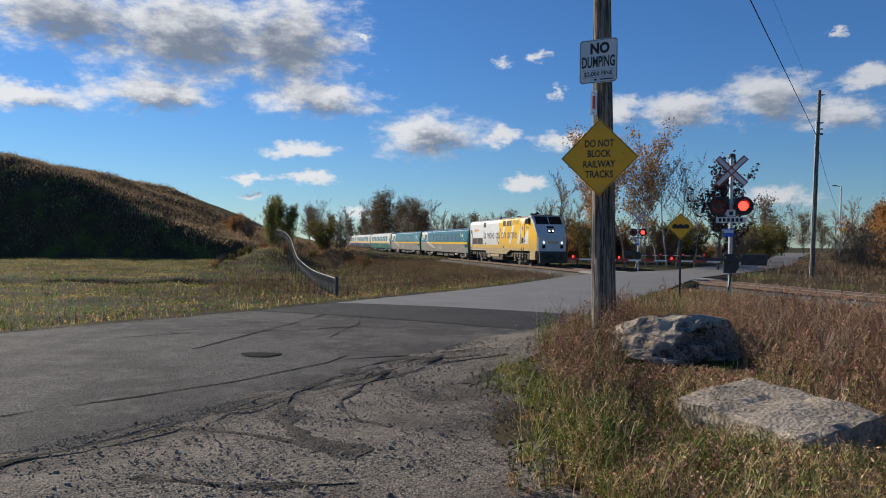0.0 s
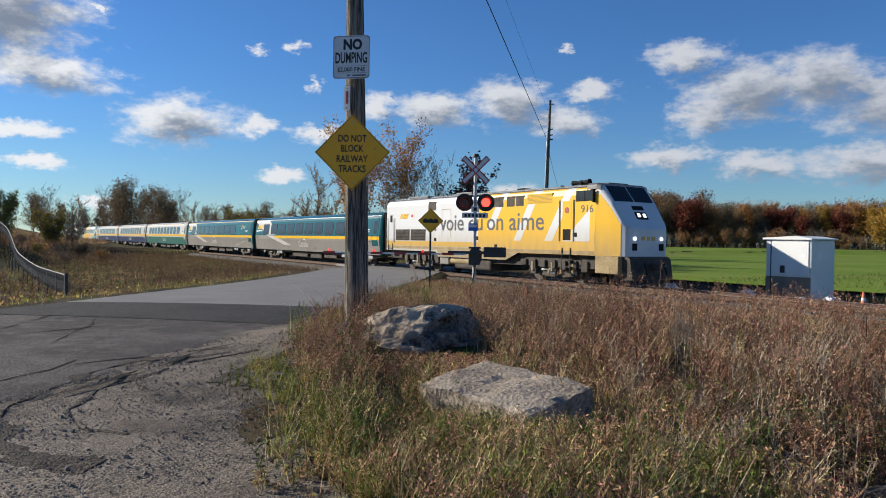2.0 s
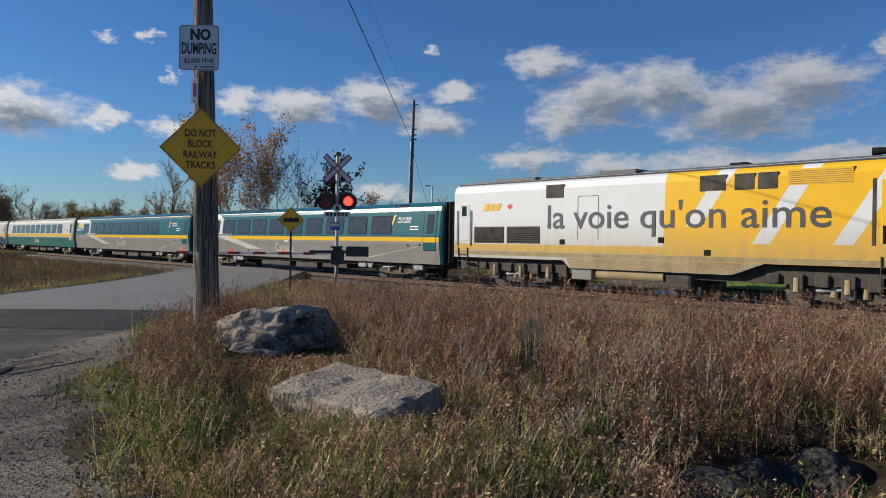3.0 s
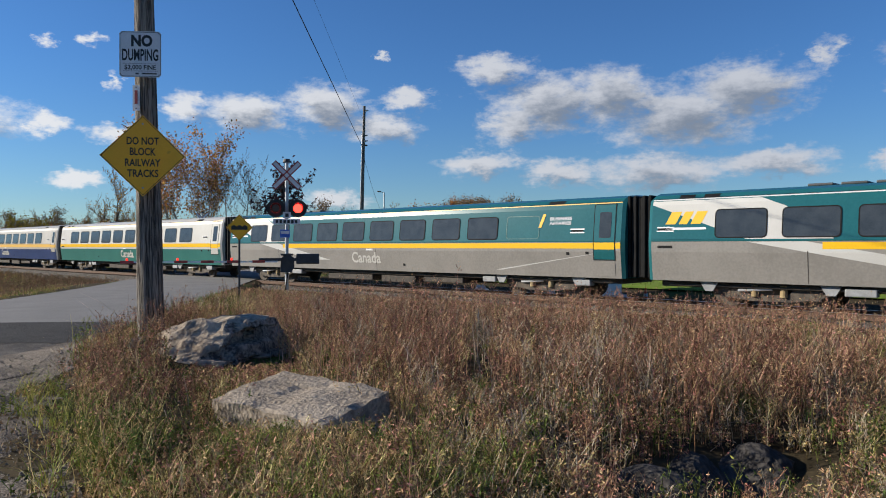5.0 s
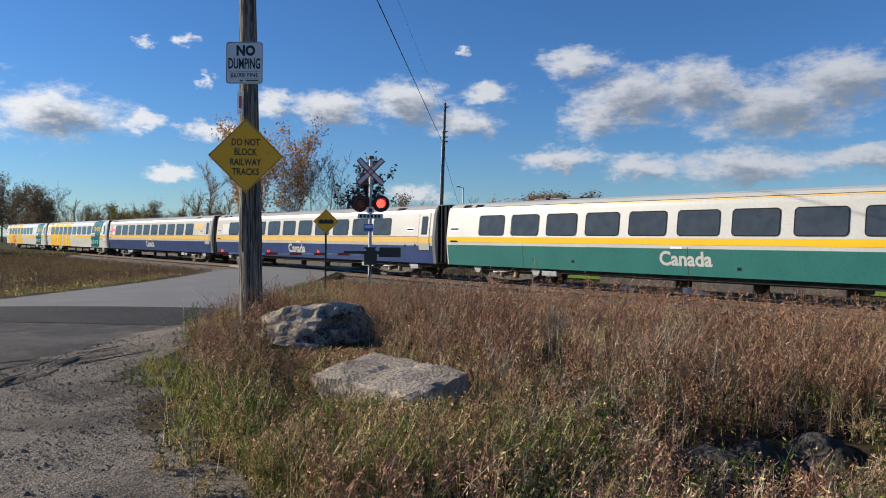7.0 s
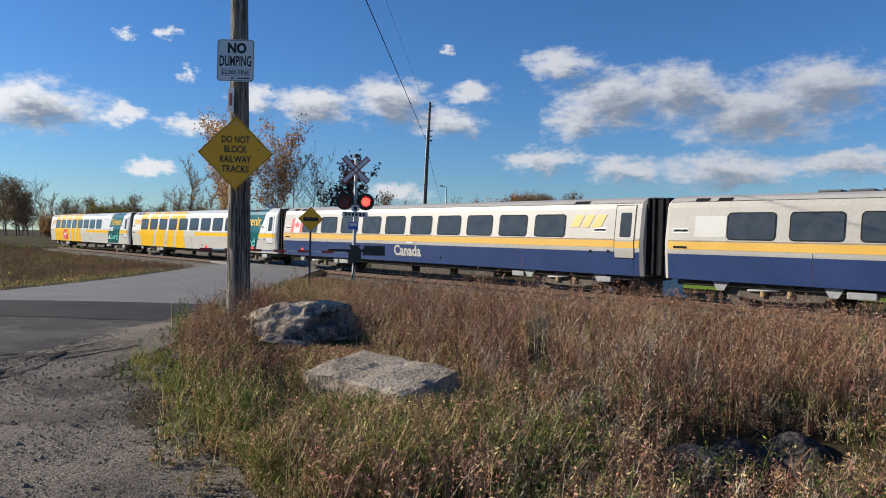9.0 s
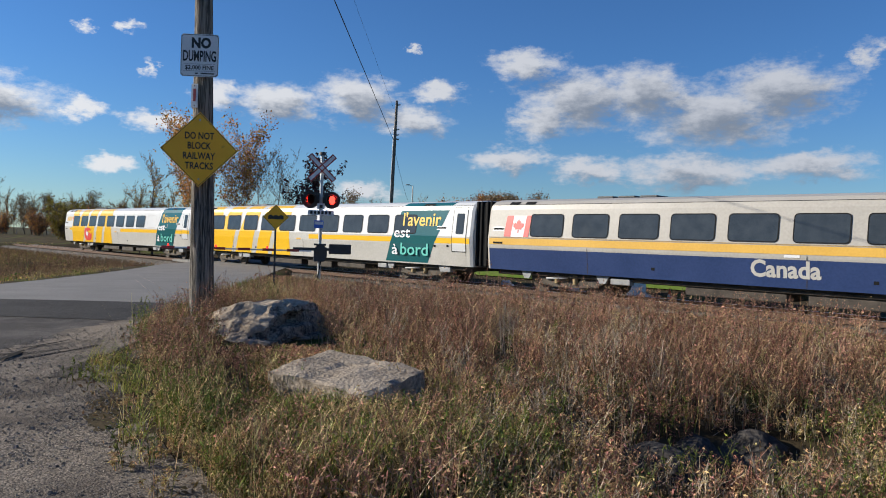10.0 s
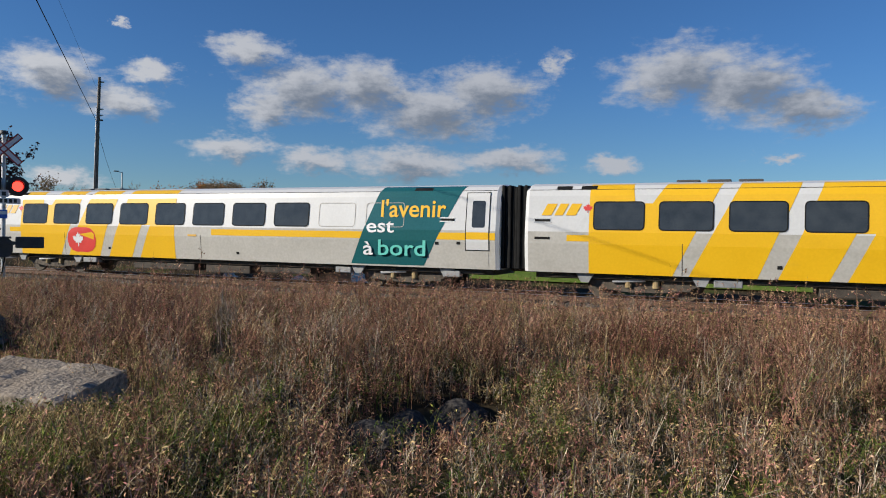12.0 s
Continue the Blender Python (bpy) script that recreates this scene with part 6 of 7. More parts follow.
def road_marks():
    """Tar lines, cracks and the pothole of the near road, its edge's painted shadow, the dark patch and tyre tracks."""
    def ribbon(name, pts, width, material, label, lift=0.046):
        bm = bmesh.new()
        rows = []
        dense = []
        for (x0, y0), (x1, y1) in zip(pts, pts[1:]):
            n = max(2, int(math.hypot(x1 - x0, y1 - y0) / 0.06))
            dense += [(x0 + (x1 - x0) * k / n, y0 + (y1 - y0) * k / n) for k in range(n)]
        dense.append(pts[-1])
        for i, (x, y) in enumerate(dense):
            x1, y1 = dense[min(i + 1, len(dense) - 1)]
            x0, y0 = dense[max(i - 1, 0)]
            d = Vector((x1 - x0, y1 - y0)).normalized()
            j = 0.5 * width * max(0.02, 0.6 + 1.5 * noise.noise((x * 1.9, y * 1.9, 1)))
            o = Vector((-d.y, d.x))
            wob = o * (0.05 * noise.noise((x * 1.7, y * 1.7, 5)))
            on_road = float(edge_x(ROAD_R, y)) > x
            s = (x - float(edge_x(ROAD_L, y))) / max(0.1, float(edge_x(ROAD_R, y) - edge_x(ROAD_L, y)))
            base = 0.012 + 0.03 * math.sin(min(max(s, 0), 1) * math.pi) if on_road else 0.018
            z = gz(x, y) + base + 0.005
            rut = material == "rut"
            if rut:
                j *= 1.25 + 0.6 * noise.noise((x * 9, y * 9, 3))
            spots_ = [(x + wob.x + o.x * j * e, y + wob.y + o.y * j * e) for e in ((-1, -0.4, 0.4, 1) if rut else (-1, 1))]
            rows.append([bm.verts.new((u, v, float(apron_z(u, v)) + (0.009 if abs(q - 1.5) < 1 else -0.004) if rut else z)) for q, (u, v) in enumerate(spots_)])
        for a, b in zip(rows, rows[1:]):
            for q in range(len(a) - 1):
                bm.faces.new((a[q], b[q], b[q + 1], a[q + 1]))
        bmesh.ops.recalc_face_normals(bm, faces=bm.faces)
        for f in bm.faces:
            if f.normal.z < 0:
                f.normal_flip()
        tagged(part(name, bm, material), label, "road mark", kind="structure")
    for pts, w in (([(-3.3, 9.6), (-2.75, 12.2), (-2.3, 15.3)], 0.05), ([(-1.7, 11.0), (-1.5, 12.8), (-1.55, 14.6)], 0.04), ([(-3.4, 11.2), (-1.7, 12.3), (0.2, 14.0), (0.9, 14.9)], 0.04), ([(-4.2, 12.4), (-2.6, 13.6), (-0.9, 15.6)], 0.035),
                   ([(-3.6, 5.9), (-2.2, 7.4), (-1.4, 8.7), (-1.2, 9.3)], 0.035), ([(-1.2, 9.0), (-0.1, 9.6), (0.9, 10.2)], 0.04), ([(-4.8, 10.6), (-3.9, 11.4)], 0.04)):
        ribbon("crack_line", pts, w, "tar", "dark crack line in the asphalt")
    # dark strips painted as the shadow along the asphalt's broken edge
    for shift, w in ((-0.2, 0.07), (-0.45, 0.03)):
        rim = [(float(edge_x(ROAD_R, y)) + shift + 0.16 * noise.noise((y * 1.3, shift, 2)) + 0.07 * noise.noise((y * 4.1, shift, 3)), y) for y in np.arange(1.2, 9.6, 0.12)]
        ribbon("broken_edge_shadow", rim, w, "tar", "painted shadow line along the broken edge of the asphalt")
    for pts, w in (([(0.5, 9.5), (-0.57, 9.2), (-1.06, 8.27), (-1.38, 7.3), (-1.42, 6.5), (-1.21, 5.8), (-0.91, 5.3), (-0.52, 5.1)], 0.26), ([(-0.2, 8.6), (-0.8, 7.6), (-0.95, 6.8), (-0.75, 6.1), (-0.4, 5.8)], 0.09), ([(-2.04, 5.8), (-1.43, 5.53), (-0.91, 5.3)], 0.17), ([(0.28, 7.6), (0.5, 8.2), (0.8, 8.9)], 0.22), ([(0.0, 9.0), (0.85, 9.5)], 0.09), ([(-1.9, 4.6), (-1.2, 4.4), (-0.5, 4.5)], 0.1)):
        ribbon("tyre_track", pts, w, "rut", "dark tyre track in the gravel")
    bm = bmesh.new()
    c = bm.verts.new((0, 0, 0))
    ringv = [bm.verts.new((0.24 * math.cos(a) * (1 + 0.2 * math.sin(3 * a)), 0.2 * math.sin(a) * (1 + 0.15 * math.cos(2 * a)), 0.0)) for a in [k * math.tau / 20 for k in range(20)]]
    for i in range(20):
        bm.faces.new((c, ringv[i], ringv[(i + 1) % 20]))
    ob = part("pothole", bm, "tar")
    ob.matrix_basis = pose(-2.3, 9.2, gz(-2.3, 9.2) + 0.046)
    tagged(ob, "small dark pothole filled with tar", "pothole", kind="structure")


road_marks()


# ---- vegetation ----
rng = np.random.default_rng(7)


def ribbons(p, q, w0, w1, side):
    """Flat strips from p to q with widths w0, w1 across side; arrays (n, 3)."""
    return np.stack([p - side * w0[:, None], p + side * w0[:, None], q + side * w1[:, None], q - side * w1[:, None]], 1)


def sticks(p, q, r0, r1, sides=3):
    """Thin tapered prisms between p and q."""
    d = q - p
    d = d / np.maximum(np.linalg.norm(d, axis=1, keepdims=True), 1e-6)
    ref = np.where(np.abs(d[:, 2:3]) > 0.9, np.array([[1.0, 0, 0]]), np.array([[0, 0, 1.0]]))
    a = np.cross(d, ref)
    a /= np.linalg.norm(a, axis=1, keepdims=True)
    b = np.cross(d, a)
    out = []
    for k in range(sides):
        c0, s0 = math.cos(k * math.tau / sides), math.sin(k * math.tau / sides)
        c1, s1 = math.cos((k + 1) * math.tau / sides), math.sin((k + 1) * math.tau / sides)
        u, v = a * c0 + b * s0, a * c1 + b * s1
        out.append(np.stack([p + u * r0[:, None], p + v * r0[:, None], q + v * r1[:, None], q + u * r1[:, None]], 1))
    return np.concatenate(out)


def flecks(c, size, aspect=0.5, up=None):
    """Small leaves at c with random turns."""
    n = len(c)
    a = rng.normal(size=(n, 3))
    if up is not None:
        a[:, 2] = a[:, 2] * 0.3 + up
    a /= np.linalg.norm(a, axis=1, keepdims=True)
    b = np.cross(a, rng.normal(size=(n, 3)))
    b /= np.linalg.norm(b, axis=1, keepdims=True)
    a, b = a * size[:, None], b * (size * aspect)[:, None]
    return np.stack([c - a, c - b * 0.9, c + a, c + b], 1)


def blades(xy, height, width, lean, base=None, segs=2):
    """Bent grass blades: segs strips each."""
    n = len(xy)
    z = ground(xy[:, 0], xy[:, 1]) if base is None else base
    p = np.c_[xy, z - 0.02]
    az = rng.uniform(0, math.tau, n)
    dirn = np.c_[np.cos(az), np.sin(az), np.zeros(n)]
    side = np.c_[-np.sin(az), np.cos(az), np.zeros(n)]
    side = np.where(rng.random((n, 1)) < 0.5, side, np.c_[np.cos(az + 1), np.sin(az + 1), np.zeros(n)])
    out, last, wl = [], p, width
    for k in range(1, segs + 1):
        t = k / segs
        q = p + np.c_[np.zeros((n, 2)), height * t * (1 - 0.25 * lean * t)] + dirn * (height * lean * t * t)[:, None]
        wn = width * (1 - t) ** 0.7 * 0.9 + width * 0.08
        out.append(ribbons(last, q, wl, wn, side))
        last, wl = q, wn
    return np.concatenate(out), last


def scatter(n, x0, x1, y0, y1, keep, clump=0.0, scale=0.8):
    """Random places in a box for which keep holds, gathered in clumps."""
    xy = np.c_[rng.uniform(x0, x1, n), rng.uniform(y0, y1, n)]
    xy = xy[keep(xy[:, 0], xy[:, 1])]
    if clump:
        v = np.sin(xy[:, 0] * scale * 2.1 + 1.7 * np.sin(xy[:, 1] * scale)) * np.sin(xy[:, 1] * scale * 1.9 + 1.3 * np.sin(xy[:, 0] * scale * 1.3))
        xy = xy[rng.random(len(xy)) < 1 - clump * (0.5 - 0.5 * v)]
    return xy


def off_things(x, y):
    """True away from the boulder, the block and the pole."""
    return ((((x - 4.5) / 1.1) ** 2 + ((y - 2.95) / 0.62) ** 2) > 1) & ((((x - 3.1) / 0.9) ** 2 + ((y - 9.45) / 0.5) ** 2) > 1) & (((x - 2.42) * 0.47 - (y - 5.2) * 0.88) ** 2 / 0.3 + ((x - 2.42) * 0.88 + (y - 5.2) * 0.47) ** 2 / 0.14 > 1) & ((x - 2.3) ** 2 + (y - 10.26) ** 2 > 0.06)


def verge(x, y):
    p = x * N.x + y * N.y
    return (x > edge_x(VERGE, y) + 0.1 * np.sin(y * 5) + 0.08 * np.sin(y * 11)) & (p < PERP - 2.6) & off_things(x, y) & (x > edge_x(ROAD_R, y) + 0.3)


def zone(x, y):
    """0 near the gravel, 1 deep in the tall weeds."""
    d = x - edge_x(VERGE, y)
    tall = smooth(d + 0.35 * np.sin(y * 1.3), 1.6, 3.6)
    return tall * (1 - 0.55 * np.exp(-(((x - 4.2) / 2.2) ** 2 + ((y - 8) / 4.0) ** 2)))


def cap(xy, h, loose=0.04):
    """Keeps growth low enough that the track, the boulder and the block stay in sight, but for a few tall stems."""
    x, y = xy[:, 0], xy[:, 1]
    p, d, az = x * N.x + y * N.y, np.hypot(x, y), np.degrees(np.arctan2(x, y))
    z = ground(x, y)
    top = 1.95 - 2.2 * np.clip(p, 0, None) / 21.5
    stone = (az > 14) & (az < 24) & (d < 9.6)
    top = np.where(stone, np.minimum(top, 1.9 - 1.46 * d / 9.4), top)
    block = (az > 14) & (az < 34) & (d < 5.8)
    top = np.where(block, np.minimum(top, 1.9 - 1.05 * d / 4.6), top)
    lim = np.maximum(top - z, 0.1) * rng.uniform(0.55, 1.08, len(x))
    lim = np.where((rng.random(len(x)) < loose) & ~stone & ~block, lim + 0.3, lim)
    low = (az > 36) & (d < 6.4 + 0.7 * np.sin(az * 0.21))      # trampled round the hollow
    lim = np.where(low, np.minimum(lim, 0.08 + 0.34 * rng.random(len(x)) ** 2), lim)
    return np.minimum(h, lim)


def weeds(name, xy, h, material_stem, material_seed, twigs, seeds, label, thick=0.0035, leaf=0.016, spread=0.16, low=True):
    """Tall dry weeds: a stem, side twigs near the top and many small seeds and curled leaves."""
    n = len(xy)
    h = cap(xy, h) if low else h
    stem, tip = blades(xy, h, np.full(n, thick), rng.uniform(0.03, 0.5, n), segs=3)
    base = np.c_[xy, ground(xy[:, 0], xy[:, 1])]
    ends = []
    for k in range(twigs):
        t = rng.uniform(0.35, 0.95, n)
        p = base + (tip - base) * t[:, None]
        az = rng.uniform(0, math.tau, n)
        l = spread * h * rng.uniform(0.5, 1.3, n) * (1.25 - t)
        q = p + np.c_[np.cos(az) * l * 0.7, np.sin(az) * l * 0.7, l * rng.uniform(0.5, 1.1, n)]
        stem = np.concatenate([stem, ribbons(p, q, np.full(n, thick * 0.75), np.full(n, thick * 0.4), np.c_[-np.sin(az), np.cos(az), np.zeros(n)])])
        ends.append((p, q))
    many(name, stem, 4, material_stem, label, "weeds")
    cs = []
    for k in range(seeds):
        p, q = ends[k % twigs]
        t = rng.uniform(0.1, 1.05, n)[:, None]
        cs.append(p + (q - p) * t + rng.normal(size=(n, 3)) * 0.008)
    for k in range(max(2, seeds // 3)):
        t = rng.uniform(0.15, 1.0, n)[:, None]
        cs.append(base + (tip - base) * t + rng.normal(size=(n, 3)) * 0.012)
    c = np.concatenate(cs)
    many(name + "_seed", flecks(c, leaf * rng.uniform(0.4, 1.2, len(c)), 0.34, up=0.5), 4, material_seed, label, "weeds")


def tufts(xy, stems, radius):
    """Several stems round each place."""
    n = len(xy)
    a = rng.uniform(0, math.tau, (n, stems))
    r = radius * np.sqrt(rng.random((n, stems)))
    out = xy[:, None, :] + np.stack([np.cos(a) * r, np.sin(a) * r], -1)
    return out.reshape(-1, 2)


def near_weeds():
    view = lambda x, y: (np.hypot(x, y) > 1.6) & verge(x, y)
    def hollow(xy):
        return ((xy[:, 0] - 5.0) / 2.1) ** 2 + ((xy[:, 1] - 2.7) / 1.0) ** 2 < 1
    # bushy red-brown weeds, with paler tan ones between
    for name, count, stem, seed, label, tall in (("brown_weeds", 6400, "stem_brown", "seed", "tall dry red-brown weeds with seed heads", 1.0), ("tan_weeds", 3000, "ash", "tan_seed", "pale tan dry weeds with fluffy seed heads", 0.85)):
        xy = scatter(int(count * 1.15), 0.5, 20, -6, 25, view, 0.98, 1.15)
        xy = xy[~(hollow(xy) & (rng.random(len(xy)) < 0.8))]
        if tall < 1:
            xy = xy[(xy[:, 1] > 4.5) | (rng.random(len(xy)) < 0.35)]
        d = np.hypot(xy[:, 0], xy[:, 1])
        xy = xy[rng.random(len(xy)) < np.clip(zone(xy[:, 0], xy[:, 1]) + 0.06, 0, 1) * np.clip(1.3 - d / 34, 0.45, 1)]
        size = rng.uniform(0.5, 1.12, len(xy)) * (0.7 + 0.35 * zone(xy[:, 0], xy[:, 1])) * tall
        near = np.clip((np.hypot(xy[:, 0], xy[:, 1]) - 1.6) / 1.8, 0.3, 1)
        h = np.repeat(size * near, 9) * rng.uniform(0.55, 1.1, len(xy) * 9)
        weeds(name, tufts(xy, 9, 0.15), np.minimum(h, 1.3), stem, seed, 9, 15, label, 0.0038, 0.0155, 0.42)
    # mid-height brown and olive growth along the gravel and round the stones
    xy = scatter(5600, 0.3, 15, -6, 24, view, 0.97, 2.1)
    xy = xy[rng.random(len(xy)) < 1 - 0.7 * zone(xy[:, 0], xy[:, 1])]
    edge = 0.28 + 0.72 * smooth(xy[:, 0] - edge_x(VERGE, xy[:, 1]), 0, 1.3)
    near = np.clip((np.hypot(xy[:, 0], xy[:, 1]) - 1.0) / 2.4, 0.35, 1)
    h = np.repeat(rng.uniform(0.2, 0.66, len(xy)) * near * edge, 8) * rng.uniform(0.45, 1.1, len(xy) * 8)
    weeds("dry_undergrowth", tufts(xy, 8, 0.12), h, "straw", "olive_dry", 7, 13, "brown and olive undergrowth along the gravel", 0.0034, 0.0165, 0.42)
    xy = scatter(2600, 0.3, 9, 0, 14, lambda x, y: view(x, y) & (x - edge_x(VERGE, y) > 0.5), 0.9, 1.9)
    xy = xy[rng.random(len(xy)) < 1 - 0.6 * zone(xy[:, 0], xy[:, 1])]
    h = np.repeat(rng.uniform(0.35, 0.72, len(xy)), 7) * rng.uniform(0.5, 1.1, len(xy) * 7)
    weeds("rusty_weeds", tufts(xy, 7, 0.1), h, "stem_brown", "seed", 7, 12, "rusty dry weeds among the undergrowth", 0.003, 0.017, 0.4)
    xy = scatter(1700, 0.3, 16, -6, 24, view, 0.95, 1.5)
    xy = xy[rng.random(len(xy)) < 1 - 0.5 * zone(xy[:, 0], xy[:, 1])]
    near = np.clip((np.hypot(xy[:, 0], xy[:, 1]) - 1.0) / 2.4, 0.35, 1)
    h = np.repeat(rng.uniform(0.2, 0.55, len(xy)) * near, 7) * rng.uniform(0.5, 1.1, len(xy) * 7)
    weeds("olive_weeds", tufts(xy, 7, 0.13), h, "blade", "blade", 4, 10, "dull green leafy weeds between the dry stems", 0.0038, 0.021, 0.38)
    # a few tall spires above the rest
    xy = scatter(230, 3.5, 14, 0, 14, lambda x, y: view(x, y) & (x - edge_x(VERGE, y) > 3.5) & (np.hypot(x, y) > 6.8), 0.3)
    n = len(xy)
    p = xy[:, 0] * N.x + xy[:, 1] * N.y
    tufted = tufts(xy, 7, 0.18)
    h = np.repeat(np.clip(1.95 - 0.075 * p - 0.35 + 0.12, 0.5, 1.3), 7) * rng.uniform(0.7, 1.1, n * 7)
    weeds("weed_spires", tufted, h, "stem_brown", "seed", 8, 26, "tall red-brown dock spires", 0.004, 0.017, 0.12, low=False)
    # thick tufts in front of the block
    for name, count, stem, seed, tall, label in (("block_tufts", 1500, "straw", "olive_dry", 0.56, "brown dry tufts before the block"), ("green_tufts", 1000, "blade", "blade", 0.6, "dark green tufts before the block")):
        xy = scatter(count, 0.9, 3.6, 3.1, 5.6, lambda x, y: view(x, y) & (x * 0.88 + y * 0.47 < 4.35), 0.98, 2.6 if stem == "straw" else 1.7)
        h = np.repeat(rng.uniform(0.14, tall, len(xy)), 8) * rng.uniform(0.4, 1.15, len(xy) * 8)
        weeds(name, tufts(xy, 8, 0.1), h, stem, seed, 5, 9, label, 0.0032, 0.0145, 0.36)
    # grass: single blades, and fresh green tufts that fan out
    xy = scatter(14000, 0.2, 18, -6, 26, view, 0.9, 0.7)
    xy = xy[rng.random(len(xy)) < 1 - 0.65 * zone(xy[:, 0], xy[:, 1])]
    b, _ = blades(xy, cap(xy, rng.uniform(0.15, 0.5, len(xy))), rng.uniform(0.002, 0.0045, len(xy)), rng.uniform(0.2, 0.9, len(xy)), segs=3)
    many("green_grass", b, 4, "blade", "thin green grass blades among the weeds", "grass")
    xy = scatter(420, 0.2, 9, -3, 13, lambda x, y: view(x, y) & (x - edge_x(VERGE, y) < 3.2), 0.8, 1.6)
    xy = np.concatenate([xy, [(1.1, 3.5), (1.25, 3.35), (1.0, 3.75), (2.6, 4.3), (2.75, 4.1), (3.1, 3.9), (3.3, 3.6), (0.75, 7.9), (0.7, 8.3), (0.95, 8.1)]])
    xy = tufts(xy, 42, 0.1)
    b, _ = blades(xy, cap(xy, rng.uniform(0.12, 0.4, len(xy))), rng.uniform(0.0025, 0.005, len(xy)), rng.uniform(0.3, 1.5, len(xy)), segs=4)
    many("grass_tufts", b, 4, "tuft", "fresh yellow-green grass tufts along the verge", "grass")
    xy = scatter(13000, 0.2, 20, -6, 27, view, 0.9, 1.7)
    b, _ = blades(xy, cap(xy, rng.uniform(0.2, 0.65, len(xy))), rng.uniform(0.002, 0.004, len(xy)), rng.uniform(0.2, 0.9, len(xy)), segs=3)
    many("dry_grass", b, 4, "straw", "dry straw grass blades among the weeds", "grass")
    xy = scatter(2600, 1.5, 16, -4, 20, view, 0.5, 0.9)
    b, _ = blades(xy, cap(xy, rng.uniform(0.5, 1.1, len(xy))), rng.uniform(0.0025, 0.005, len(xy)), rng.uniform(0.1, 1.3, len(xy)), segs=4)
    many("grey_stalks", b, 4, "ash", "bent dry grey stalks", "weeds")
    # low mixed growth on the trampled ground round the hollow
    def trampled(x, y):
        return view(x, y) & (np.degrees(np.arctan2(x, y)) > 34) & (np.hypot(x, y) < 7.4) & (((x - 4.7) / 0.8) ** 2 + ((y - 2.9) / 0.45) ** 2 > 1)
    for name, count, stem, seed, label in (("low_growth", 900, "ash", "olive_dry", "low dry growth round the hollow"), ("low_green_growth", 500, "blade", "blade", "low green weeds round the hollow"), ("low_brown_growth", 600, "stem_brown", "seed", "low brown weeds round the hollow")):
        xy = scatter(count * 2, 1.2, 8, -5, 6.5, trampled, 0.9, 1.9)
        h = np.repeat(rng.uniform(0.12, 0.42, len(xy)), 7) * rng.uniform(0.5, 1.15, len(xy) * 7)
        weeds(name, tufts(xy, 7, 0.12), h, stem, seed, 5, 9, label, 0.003, 0.017, 0.5, low=False)
    # broken stalks lying over the hollow and between the stems
    xy = scatter(3600, 1.6, 9, -2.5, 6, view, 0.8, 1.6)
    n = len(xy)
    az, tilt, l = rng.uniform(0, math.tau, n), rng.uniform(-0.15, 0.9, n), rng.uniform(0.08, 0.34, n)
    p = np.c_[xy, ground(xy[:, 0], xy[:, 1]) + rng.uniform(0.0, 0.16, n)]
    q = p + np.c_[np.cos(az) * np.cos(tilt), np.sin(az) * np.cos(tilt), np.sin(tilt)] * l[:, None]
    q[:, 2] = np.maximum(q[:, 2], ground(q[:, 0], q[:, 1]) + 0.01)
    r0 = rng.uniform(0.0015, 0.0042, n)
    many("fallen_stalks", sticks(p, q, r0, r0 * 0.5), 4, "dead_stalk", "broken grey stalks lying across the ground", "weeds")
    # litter on the ground
    xy = scatter(60000, 0.2, 12, -5, 16, view, 0.3)
    c = np.c_[xy, ground(xy[:, 0], xy[:, 1]) + rng.uniform(0, 0.05, len(xy))]
    many("leaf_litter", flecks(c, rng.uniform(0.008, 0.03, len(c)), 0.5), 4, "leaf_brown", "dead leaves and stalks on the ground", "leaves")


